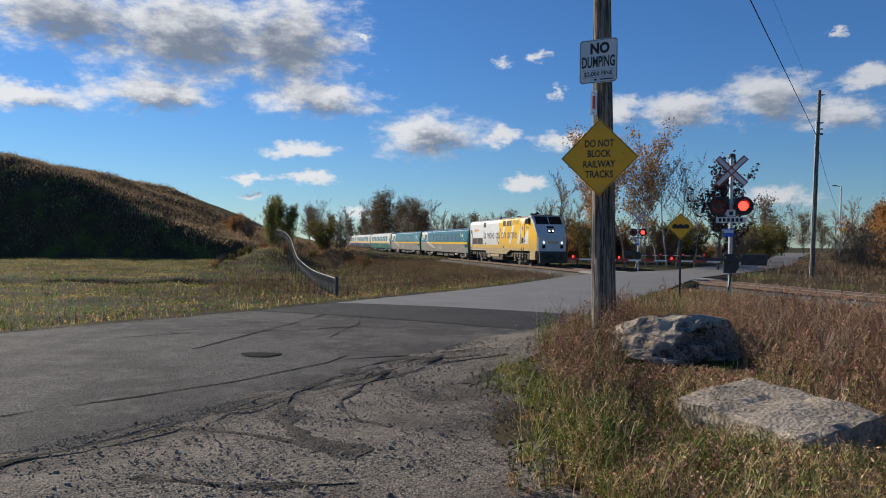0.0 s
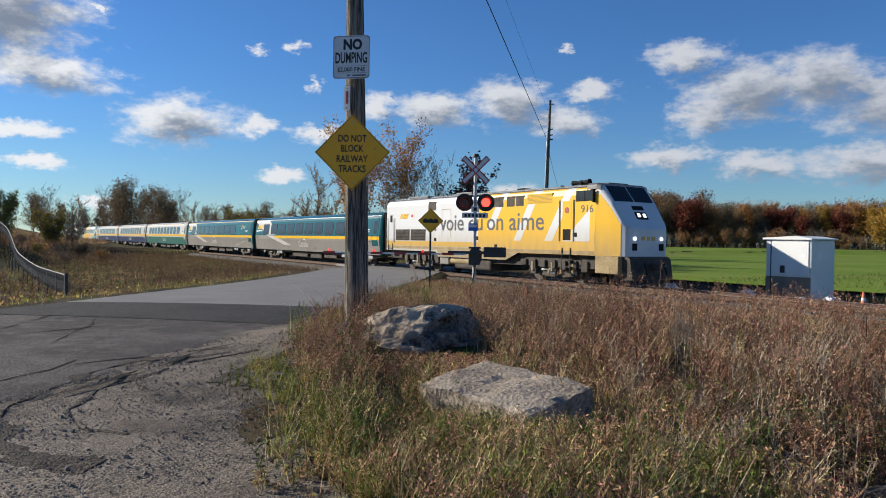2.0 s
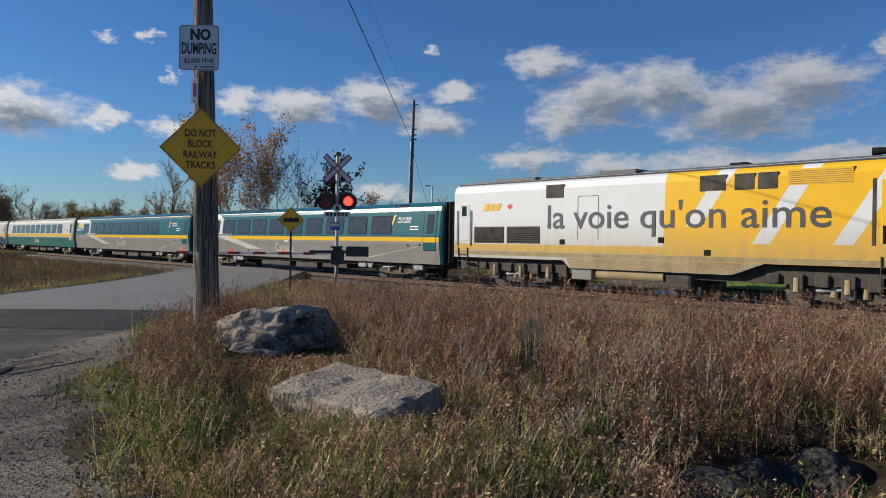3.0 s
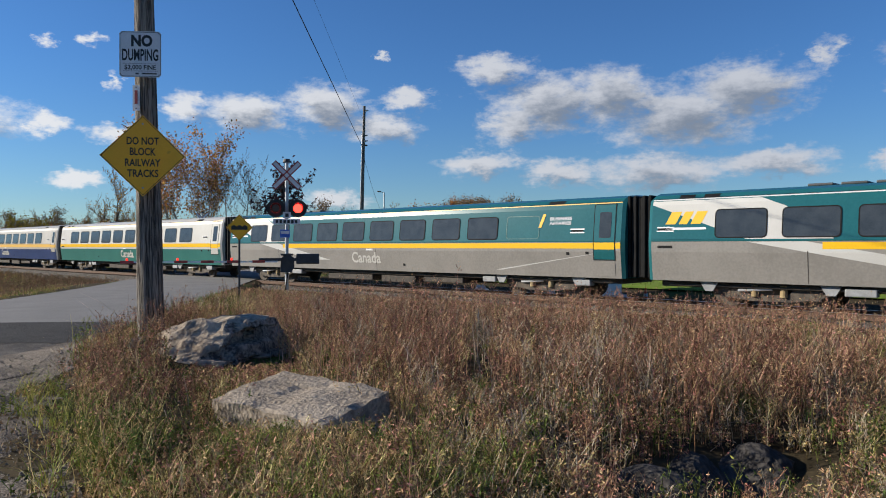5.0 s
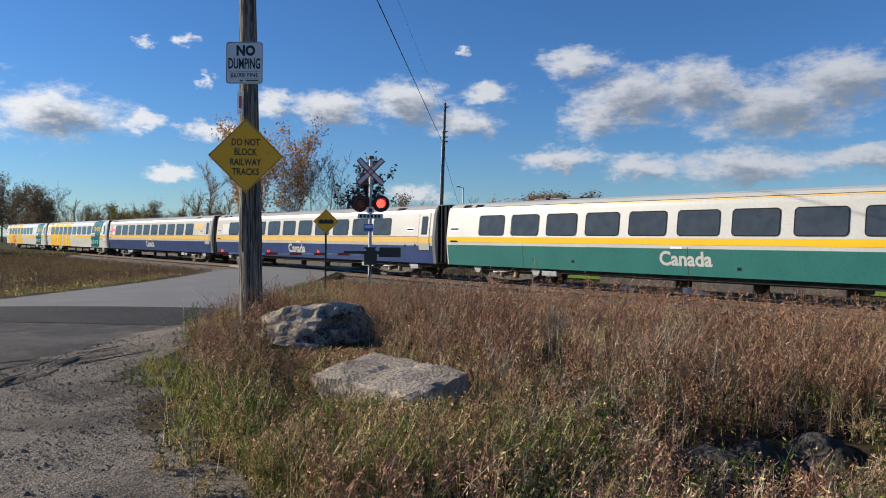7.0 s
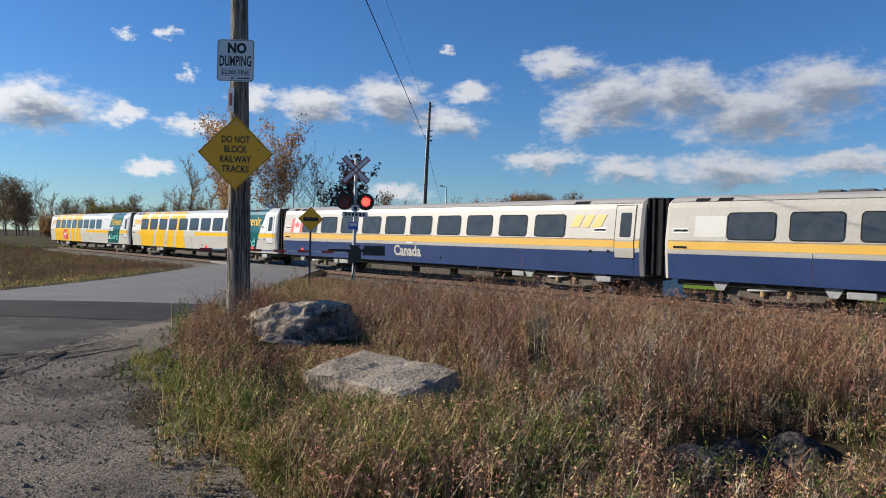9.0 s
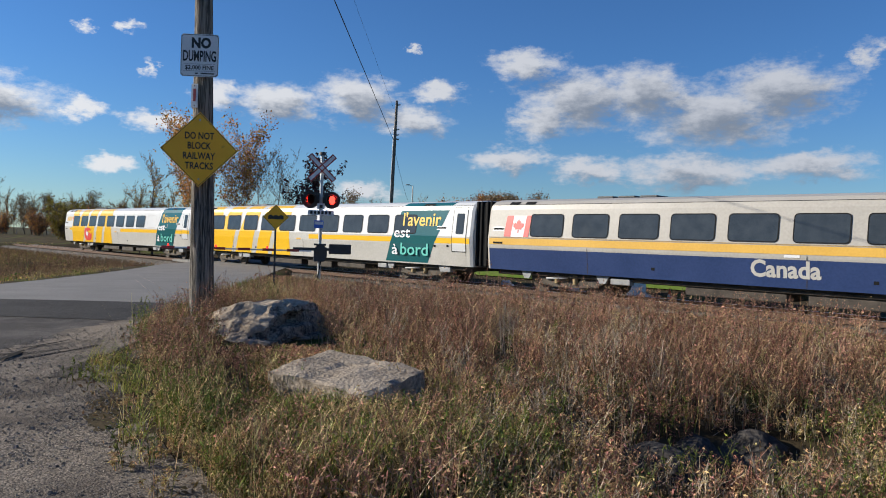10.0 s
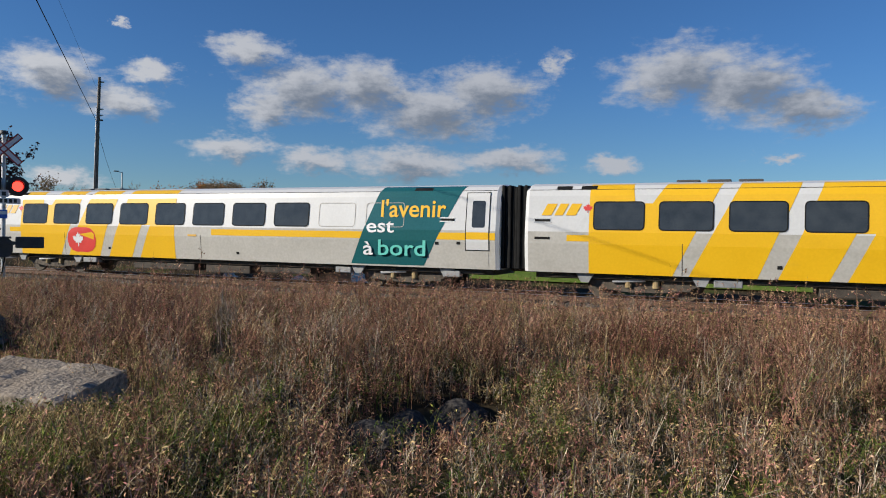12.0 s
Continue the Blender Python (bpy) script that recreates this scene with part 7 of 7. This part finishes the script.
def bank_weeds():
    """Rougher growth further off: before the track, along it, and beyond the road."""
    def bank(x, y):
        p = x * N.x + y * N.y
        return (p < PERP - 2.6) & (p > 6) & (x > edge_x(ROAD_R, y) + 0.6)
    xy = scatter(26000, 6, 32, -25, 40, lambda x, y: bank(x, y) & (np.hypot(x, y) > 14), 0.4)
    n = len(xy)
    weeds("bank_weeds", xy, rng.uniform(0.45, 0.95, n), "stem_brown", "seed", 4, 7, "brown weeds on the bank before the track", 0.007, 0.03)
    # beyond the track, before the field
    def strip(x, y):
        p = x * N.x + y * N.y
        return (p > PERP + 3) & (p < PERP + 8.5) & ~inside_road(x, y) & ~((np.abs(x - 23.6) < 1.6) & (np.abs(y - 23.2) < 1.6)) & (np.abs(x - edge_x(ROAD_L, y) - 3) > 5.5)
    xy = scatter(30000, 5, 50, -30, 75, strip, 0.6)
    n = len(xy)
    hi = np.where((xy[:, 1] > 30), 1.0, 0.5)
    weeds("track_side_weeds", xy, rng.uniform(0.3, 0.7, n) * hi, "ash", "leaf_brown", 4, 6, "dry weeds between the track and the field", 0.01, 0.04)
    # left of the road: scrub on the slope towards the track
    def scrub(x, y):
        p = x * N.x + y * N.y
        return (x < edge_x(ROAD_L, y) - 1.2) & (p < PERP - 2.8) & (p > 2 + 5 * np.sin(x * 0.4 + y * 0.23) + 3 * np.sin(y * 0.7))
    xy = scatter(30000, -30, 12, 26, 110, scrub, 0.45, 0.35)
    n = len(xy)
    weeds("scrub", xy, rng.uniform(0.3, 0.95, n), "stem_brown", "leaf_brown", 4, 7, "red-brown scrub on the slope beside the track", 0.012, 0.05)
    # left meadow
    def meadow(x, y):
        return (x < edge_x(ROAD_L, y) - 0.3 - 0.25 * np.sin(y * 3)) & (y > 3) & (x * 0.8 + y > -30) & ((np.abs(creek(x, y) + 0.3) > 2.1) | (x > -10))
    xy = scatter(170000, -56, 4, 8, 95, meadow, 0.35, 0.28)
    far = 0.5 + np.clip(np.hypot(xy[:, 0], xy[:, 1]) / 40, 0, 1)
    b, _ = blades(xy, rng.uniform(0.05, 0.2, len(xy)), rng.uniform(0.006, 0.014, len(xy)) * far, rng.uniform(0.3, 1.2, len(xy)), segs=2)
    many("meadow_grass", b, 4, "meadow", "rough green and brown meadow grass across the road", "grass")
    xy = scatter(90000, -50, 4, 8, 95, meadow, 0.8, 0.5)
    c = np.c_[xy, ground(xy[:, 0], xy[:, 1]) + rng.uniform(0.03, 0.2, len(xy))]
    many("meadow_leaves", flecks(c, rng.uniform(0.02, 0.06, len(c)), 0.5, up=0.4), 4, "meadow", "low leafy growth in the meadow", "weeds")
    xy = scatter(50000, -48, 5, 8, 95, meadow, 0.97, 0.23)
    b, _ = blades(xy, rng.uniform(0.1, 0.4, len(xy)), rng.uniform(0.005, 0.011, len(xy)), rng.uniform(0.2, 0.9, len(xy)), segs=2)
    many("meadow_straw", b, 4, "straw", "yellow dry grass across the road", "grass")
    xy = scatter(9000, -26, 4, 9, 40, lambda x, y: meadow(x, y) & (x > edge_x(ROAD_L, y) - 2.4), 0.4, 0.5)
    weeds("roadside_weeds", xy, rng.uniform(0.12, 0.4, len(xy)), "stem_brown", "tan_seed", 3, 6, "orange-brown dead weeds along the road", 0.006, 0.022)
    xy = scatter(7000, -40, -4, 18, 75, lambda x, y: meadow(x, y) & (np.sin(x * 0.21 + y * 0.13) * np.sin(y * 0.23 - x * 0.05) > 0.35), 0.4, 0.5)
    weeds("meadow_weeds", xy, rng.uniform(0.25, 0.7, len(xy)), "stem_brown", "leaf_brown", 4, 7, "dark brown weed patches in the meadow", 0.009, 0.035)
    # mound
    xy = scatter(150000, -100, -9, 62, 150, lambda x, y: ground(x, y) > 0.35, 0.5, 0.3)
    n = len(xy)
    b, _ = blades(xy, rng.uniform(0.15, 0.6, n), rng.uniform(0.02, 0.06, n), rng.uniform(0.3, 1.5, n), segs=2)
    many("mound_scrub", b, 4, "mound", "brown dry grass covering the mound", "scrub")
    xy = scatter(14000, -100, -9, 62, 150, lambda x, y: ground(x, y) > 0.35, 0.9, 0.25)
    weeds("mound_weeds", xy, rng.uniform(0.3, 0.9, len(xy)), "stem_brown", "mound", 4, 9, "clumps of brown weeds on the mound", 0.015, 0.09, 0.3, low=False)
    # rank growth right of the far road, up to the field
    def corner(x, y):
        q = x * N.x + y * N.y
        return (q > PERP + 3.2) & (x > edge_x(ROAD_R, y) + 0.8) & (x < y * 0.69) & (y < 110)
    xy = scatter(26000, 18, 75, 28, 110, corner, 0.6, 0.4)
    weeds("corner_weeds", xy, rng.uniform(0.3, 1.0, len(xy)), "stem_brown", "tan_seed", 4, 8, "rank dry weeds beside the far road", 0.009, 0.04, 0.3, low=False)
    # green field: short tufts near the track
    def hay(x, y):
        p = x * N.x + y * N.y
        return (p > PERP + 7.5) & (p < PERP + 60) & (x * U.x + y * U.y > -24)
    xy = scatter(60000, 20, 90, -40, 50, hay, 0.4, 0.2)
    b, _ = blades(xy, rng.uniform(0.08, 0.2, len(xy)), rng.uniform(0.015, 0.03, len(xy)), rng.uniform(0.2, 0.8, len(xy)), base=ground(xy[:, 0], xy[:, 1]) + 0.06, segs=2)
    many("field_grass", b, 4, "leaf_field", "short bright green field grass", "grass")
    # bright green tufts at the road's corner by the pole
    xy = scatter(9000, 2.4, 8, 11.5, 24, lambda x, y: (x > edge_x(ROAD_R, y) + 0.05) & (x < edge_x(ROAD_R, y) + 1.5) & off_things(x, y), 0.3)
    b, _ = blades(xy, rng.uniform(0.12, 0.34, len(xy)), rng.uniform(0.004, 0.008, len(xy)), rng.uniform(0.2, 0.9, len(xy)), segs=3)
    many("verge_grass", b, 4, "leaf_field", "fresh green grass at the edge of the road", "grass")


def loose_stones():
    xy = scatter(42000, -6, 2.5, 1.2, 11, lambda x, y: (x > edge_x(ROAD_R, y) - 0.6) & (x < edge_x(VERGE, y) + 0.4), 0.5, 1.1)
    c = np.c_[xy, ground(xy[:, 0], xy[:, 1]) + 0.012]
    s = rng.uniform(0.003, 0.011, len(c)) * np.where(rng.random(len(c)) < 0.03, 2.2, 1)
    ax = np.array([[1, 0, 0], [0, 1, 0], [-1, 0, 0], [0, -1, 0]], float)
    top = np.array([0, 0, 0.7])
    q = []
    rot = rng.uniform(0, math.tau, len(c))
    for k in range(4):
        a, b = rot + k * math.tau / 4, rot + (k + 1) * math.tau / 4
        u = np.c_[np.cos(a), np.sin(a), np.full(len(c), -0.3)] * s[:, None]
        v = np.c_[np.cos(b), np.sin(b), np.full(len(c), -0.3)] * s[:, None]
        w = np.c_[np.cos(b) * 0.5, np.sin(b) * 0.5, np.full(len(c), 0.6)] * s[:, None]
        x = np.c_[np.cos(a) * 0.5, np.sin(a) * 0.5, np.full(len(c), 0.6)] * s[:, None]
        q.append(np.stack([c + u, c + v, c + w, c + x], 1))
    a = [np.c_[np.cos(rot + k * math.tau / 4) * 0.5, np.sin(rot + k * math.tau / 4) * 0.5, np.full(len(c), 0.6)] * s[:, None] for k in range(4)]
    q.append(np.stack([c + a[0], c + a[1], c + a[2], c + a[3]], 1))
    many("loose_gravel", np.concatenate(q), 4, "pebble", "loose grey gravel stones", "gravel")


# ---- trees ----
def tree_meshes(seed, height, spread, twig_levels=3, leaves=600, leaf=0.12, leaf_mat="leaf_rust", bark="bark", upright=0.6, fork=5, low=0.25, leaf_low=0.3, trunk=0.018, puff=0.0, stems=1):
    """A trunk with limbs, and a crown of twigs and leaves; returns two meshes."""
    r = np.random.default_rng(seed)
    limbs, twigs = [], []
    def grow(p, d, length, rad, level):
        steps_ = 4 if level == 0 else 3
        q = p
        for k in range(steps_):
            d2 = d + r.normal(size=3) * (0.07 if level == 0 else 0.16)
            d2[2] += 0.06 * level
            d2 /= np.linalg.norm(d2)
            e = q + d2 * length / steps_
            (limbs if level < 2 else twigs).append((q, e, rad * (1 - 0.75 * k / steps_), rad * (1 - 0.75 * (k + 1) / steps_)))
            if level < twig_levels:
                kids = fork if level else fork + 3
                for c in range(max(1, kids // 2)):
                    if level == 0 and (k + r.random()) / steps_ < low:
                        continue
                    az = r.uniform(0, math.tau)
                    out = np.array([math.cos(az), math.sin(az), upright * r.uniform(0.5, 1.6)])
                    out = out * (spread if level == 0 else 1) + d2 * 0.6
                    out /= np.linalg.norm(out)
                    grow(q + (e - q) * r.uniform(0.2, 1), out, length * r.uniform(0.32, 0.55) * (1 - 0.35 * k / steps_ if level == 0 else 0.9), rad * 0.42 * (1 - 0.6 * k / steps_), level + 1)
            q, d = e, d2
    for k in range(stems):
        az = k * math.tau / stems + r.uniform(0, 0.6)
        tilt = 0.0 if stems == 1 else r.uniform(0.15, 0.75)
        d = np.array([math.cos(az) * tilt, math.sin(az) * tilt, 1.0])
        grow(np.array([math.cos(az), math.sin(az), 0]) * (0.0 if stems == 1 else height * 0.06), d / np.linalg.norm(d), height * (0.85 if stems == 1 else r.uniform(0.6, 0.9)), height * trunk, 0)
    def solid(rows, name, mat, sides, extra=None):
        p, q, a, b = (np.array([s[i] for s in rows]) for i in range(4))
        v = sticks(p, q, a, np.maximum(b, 0.006), sides)
        me = bpy.data.meshes.new(name)
        sets = [v] if extra is None else [v, extra]
        allv = np.concatenate(sets)
        n = len(allv)
        me.vertices.add(n * 4), me.loops.add(n * 4), me.polygons.add(n)
        me.vertices.foreach_set("co", allv.astype(np.float32).ravel())
        me.loops.foreach_set("vertex_index", np.arange(n * 4, dtype=np.int32))
        me.polygons.foreach_set("loop_start", np.arange(0, n * 4, 4, dtype=np.int32))
        for m in mat:
            me.materials.append(M[m])
        if len(sets) > 1:
            me.polygons.foreach_set("material_index", np.r_[np.zeros(len(v), np.int32), np.ones(len(extra), np.int32)])
        me.update(calc_edges=True)
        return me
    ends = np.array([s[1] for s in twigs])
    starts = np.array([s[0] for s in twigs])
    lf = None
    if leaves:
        ok = np.where(ends[:, 2] > height * leaf_low)[0]
        idx = r.choice(ok if len(ok) else len(ends), leaves)
        c = starts[idx] + (ends[idx] - starts[idx]) * r.random((leaves, 1)) + r.normal(size=(leaves, 3)) * (leaf * 0.8 + puff)
        lf = flecks(c, leaf * r.uniform(0.5, 1.2, leaves), 0.6)
    trunk_me = solid(limbs, "trunk", [bark], 6)
    crown = solid([(a, b, max(c * 1.0, 0.008), max(d, 0.006)) for a, b, c, d in twigs], "crown", ["twig"] + ([leaf_mat] if leaves else []), 3, lf)
    return trunk_me, crown


PROTO = {}


def tree_kind(key, label, category="tree", **kw):
    PROTO[key] = (tree_meshes(**kw), label, category, kw["height"])


def plant_tree(key, x, y, h, rz=0.0, z=None, group="", sink=0.1):
    (tm, cm), label, cat, height = PROTO[key]
    t = thing("tree" if cat == "tree" else "shrub", label, cat, group)
    s = h / height
    t.matrix_basis = pose(x, y, (gz(x, y) if z is None else z) - sink, 0, 0, rz) @ Matrix.Diagonal((s, s, s, 1))
    for nm, me in (("trunk", tm), ("crown", cm)):
        o = new(nm, me)
        o.parent = t
    return t


tree_kind("tall_gold", "tall slender tree with thin gold-brown leaves", seed=3, height=10, spread=1.15, leaves=2700, leaf=0.11, leaf_mat="leaf_rust", upright=0.75, low=0.35, leaf_low=0.45, trunk=0.009, fork=5, puff=0.25, bark="bark_pale")
tree_kind("tall_bare", "tall slender nearly bare tree", seed=11, height=10, spread=1.1, leaves=420, leaf=0.09, leaf_mat="leaf_brown", upright=0.75, low=0.35, trunk=0.009, bark="bark_pale", fork=5)
tree_kind("wide_bare", "spreading bare tree with few yellow leaves", seed=17, height=8, spread=1.1, leaves=700, leaf=0.09, leaf_mat="leaf_gold", upright=0.8, low=0.2, trunk=0.014, fork=6)
tree_kind("rust_oak", "round-crowned tree with rust-brown leaves", seed=5, height=12, spread=1.0, leaves=5200, leaf=0.26, leaf_mat="leaf_rust", upright=0.35, low=0.22, leaf_low=0.2, trunk=0.016, fork=7, puff=0.45)
tree_kind("red_oak", "round-crowned tree with dark red leaves", seed=6, height=12, spread=0.95, leaves=5200, leaf=0.26, leaf_mat="leaf_red", upright=0.4, low=0.22, leaf_low=0.2, trunk=0.016, fork=7, puff=0.45)
tree_kind("gold_maple", "tree with golden autumn leaves", seed=8, height=12, spread=0.9, leaves=5200, leaf=0.25, leaf_mat="leaf_gold", upright=0.45, low=0.2, leaf_low=0.2, trunk=0.015, fork=7, puff=0.4)
tree_kind("brown_tree", "thin-leaved brown autumn tree", seed=9, height=11, spread=0.9, leaves=2600, leaf=0.2, leaf_mat="leaf_brown", upright=0.5, low=0.2, trunk=0.014, fork=7, puff=0.35)
tree_kind("poplar", "narrow columnar tree with dull green leaves", seed=21, height=8, spread=0.5, leaves=4200, leaf=0.15, leaf_mat="leaf_poplar", upright=1.5, low=0.08, leaf_low=0.08, trunk=0.014, fork=8, puff=0.12)
tree_kind("dark_tree", "dark purplish-leaved tree behind the crossing mast", seed=23, height=8, spread=0.7, leaves=1900, leaf=0.16, leaf_mat="leaf_dark", upright=0.7, low=0.15, leaf_low=0.2, trunk=0.014, fork=6)
tree_kind("brush", "bare tangled grey-brown shrub", "shrub", seed=31, height=3, spread=0.9, leaves=500, leaf=0.07, leaf_mat="leaf_brown", upright=0.8, low=0.0, leaf_low=0.0, trunk=0.007, fork=4, stems=7, puff=0.06)
tree_kind("gold_brush", "shrub with dull yellow-green leaves", "shrub", seed=33, height=3, spread=0.9, leaves=2600, leaf=0.1, leaf_mat="leaf_olive", upright=0.7, low=0.0, leaf_low=0.0, trunk=0.007, fork=4, stems=7, puff=0.06)
tree_kind("red_brush", "shrub with rusty brown leaves", "shrub", seed=35, height=3, spread=0.9, leaves=1900, leaf=0.1, leaf_mat="leaf_rust", upright=0.8, low=0.0, leaf_low=0.0, trunk=0.007, fork=4, stems=7, puff=0.06)


def polar(az, d):
    return d * math.sin(radians(az)), d * math.cos(radians(az))


def woods():
    r = random.Random(4)
    # slender trees behind the crossing
    for az, d, h, key in ((13.2, 66, 11.0, "tall_gold"), (14.2, 70, 11.6, "tall_gold"), (15.0, 66, 10.8, "tall_gold"), (15.7, 68, 9.6, "tall_bare"), (16.6, 64, 8.2, "tall_gold"), (17.3, 66, 9.4, "tall_bare"), (17.9, 67, 9.8, "tall_bare"),
                          (19.2, 69, 7.6, "tall_bare"), (9.3, 72, 8.4, "wide_bare"), (8.4, 74, 6.2, "wide_bare"), (10.6, 70, 6.0, "wide_bare"), (7.2, 78, 5.2, "wide_bare"), (11.6, 74, 7.4, "tall_bare"), (20.9, 62, 8.2, "dark_tree"), (21.6, 66, 6.2, "dark_tree"), (12.4, 72, 8.0, "tall_gold")):
        plant_tree(key, *polar(az, d), h, r.uniform(0, 360), group="slender trees behind the crossing")
    # thicket left of the far road and behind the track
    for i in range(70):
        az = r.uniform(-9, 21)
        d = r.uniform(72, 92) if az > 7 else r.uniform(95, 140)
        x, y = polar(az, d)
        if x * N.x + y * N.y < PERP + 7 or x > float(edge_x(ROAD_L, y)) - 2.5:
            continue
        plant_tree(r.choice(("brush", "red_brush", "brush", "gold_brush")), x, y, r.uniform(2.2, 4.6) * (1.2 if az < 7 else 1), r.uniform(0, 360), group="thicket behind the track")
    for i in range(60):
        az = -10.5 + i * 0.33 + r.uniform(-0.2, 0.2)
        c = math.sin(radians(az)) * N.x + math.cos(radians(az)) * N.y
        d = max(r.uniform(135, 175), (PERP + r.uniform(10, 22)) / max(c, 0.06))
        x, y = polar(az, d)
        tall = 10.5 if -6 < az < -1 else 7.0
        plant_tree(r.choice(("brown_tree", "brown_tree", "tall_bare", "wide_bare", "tall_bare")) if tall < 8 else r.choice(("brown_tree", "wide_bare", "tall_bare", "brown_tree")), x, y, tall * d / 155 * r.uniform(0.7, 1.1), r.uniform(0, 360), group="distant tree line")
    # both sides of the far road
    for az, d, h, key in ((23.0, 95, 4.2, "gold_brush"), (24.0, 98, 4.6, "gold_brush"), (25.0, 110, 4.6, "gold_brush"), (24.4, 130, 8.6, "brown_tree"), (23.2, 120, 7.0, "wide_bare"), (25.6, 140, 9.0, "tall_bare"), (22.2, 90, 4.0, "brush"), (21.6, 80, 3.4, "brush"),
                          (26.6, 150, 7.0, "brown_tree"), (27.8, 160, 7.0, "brown_tree"), (28.6, 120, 6.0, "wide_bare"), (29.6, 110, 7.0, "wide_bare"), (30.4, 95, 5.4, "brown_tree"), (31.4, 84, 5.8, "red_brush"), (32.0, 78, 5.6, "rust_oak"), (30.8, 62, 3.4, "brush"), (29.9, 66, 3.4, "brush"), (31.6, 56, 3.2, "brush"), (32.4, 52, 2.8, "red_brush"), (28.9, 70, 3.0, "brush"), (33.4, 50, 2.0, "brush"), (34.4, 48, 1.6, "brush")):
        plant_tree(key, *polar(az, d), h, r.uniform(0, 360), group="growth along the far road")
    # rust-red wood beyond the hay field
    keys = ("brown_tree", "red_oak", "brown_tree", "rust_oak", "brown_tree", "red_oak", "gold_maple", "brown_tree", "red_oak")
    for row, (d0, hh) in enumerate(((178, 10.4), (188, 11.2), (200, 12.0))):
        for i in range(34):
            az = 31.0 + i * 0.64 + r.uniform(-0.25, 0.25)
            plant_tree(r.choice(keys), *polar(az, d0 + r.uniform(-4, 4)), hh * r.uniform(0.86, 1.1) * (1.0 if 33.5 < az < 39 else 0.8), r.uniform(0, 360), group="autumn wood beyond the field")
    for i in range(40):
        az = 31.0 + i * 0.54
        plant_tree(r.choice(("brush", "red_brush")), *polar(az, 172 + r.uniform(-2, 2)), r.uniform(2.5, 4.5), r.uniform(0, 360), group="undergrowth of the wood")
    plant_tree("gold_maple", *polar(50.6, 150), 9.4, 20, group="growth along the field")
    plant_tree("tall_bare", *polar(52.0, 150), 8.6, 60, group="growth along the field")
    # low far hedge on the horizon
    for i in range(130):
        az = 52 + i * 0.5
        plant_tree(r.choice(("brush", "brush", "brown_tree")), *polar(az, 420 + r.uniform(-15, 15)), r.uniform(4.5, 7.5), r.uniform(0, 360), group="far hedge on the horizon")
    # left: by the mound
    plant_tree("poplar", *polar(-13.4, 88), 5.6, 0, z=0.4, group="columnar trees by the mound")
    plant_tree("poplar", *polar(-12.8, 89), 6.2, 200, z=0.4, group="columnar trees by the mound")
    plant_tree("poplar", *polar(-12.2, 88), 5.2, 90, z=0.4, group="columnar trees by the mound")
    plant_tree("tall_bare", *polar(-10.0, 110), 7.6, 30, group="growth by the mound")
    for i in range(14):
        x, y = -14.8 + r.uniform(-4, 3), 62 + r.uniform(-7, 5)
        plant_tree(r.choice(("red_brush", "brush", "gold_brush")), x, y, r.uniform(0.5, 1.0), r.uniform(0, 360), group="growth by the mound")
    for az, d, h, key in ((-16.2, 120, 3.0, "red_brush"), (-15.6, 124, 3.0, "red_brush"), (-15.0, 110, 3.0, "brush"), (-14.6, 84, 2.2, "brush"), (-11.2, 86, 2.4, "brush"), (-9.4, 100, 4.4, "gold_brush"), (-8.2, 110, 4.8, "brush"), (-12.0, 70, 1.6, "brush"), (-10.4, 74, 1.8, "red_brush"), (-9.0, 78, 1.8, "brush"), (-7.6, 80, 1.6, "red_brush"), (-8.4, 62, 1.2, "brush"), (-6.2, 66, 1.2, "red_brush"), (-13.2, 78, 2.0, "red_brush")):
        plant_tree(key, *polar(az, d), h, r.uniform(0, 360), group="growth by the mound")


near_weeds()
bank_weeds()
loose_stones()
woods()
sleepers()


def motions():
    """The train rolls along the track; each vehicle keeps its distance behind the front."""
    front = [0.0] + [-21.45 - 25.975 * k for k in range(7)]
    for car, behind in zip(train, front):
        rows = []
        for i in range(25):
            t = i * 0.5
            s = -57.14 + 18.22 * t + 0.06 * t * t + behind
            rows.append((t, pose(*on_track(s), 0, 0, ANG - 90)))
        walk(car, rows)
    # the crossing lamps flash in turn: each added drum gives half a turn
    for drum, m, lit in drums:
        rows, turn = [(0.0, m @ pose(0, 0, 0, 0, 0, 0 if lit else 180))], 0 if lit else 180
        for k in range(24):
            at = 0.15 + 0.495 * k
            for j in range(5):
                rows.append((at + (j - 2) / 30, m @ pose(0, 0, 0, 0, 0, turn + 45 * j)))
            turn += 180
        rows.append((12.0, m @ pose(0, 0, 0, 0, 0, turn)))
        walk(drum, rows)


motions()
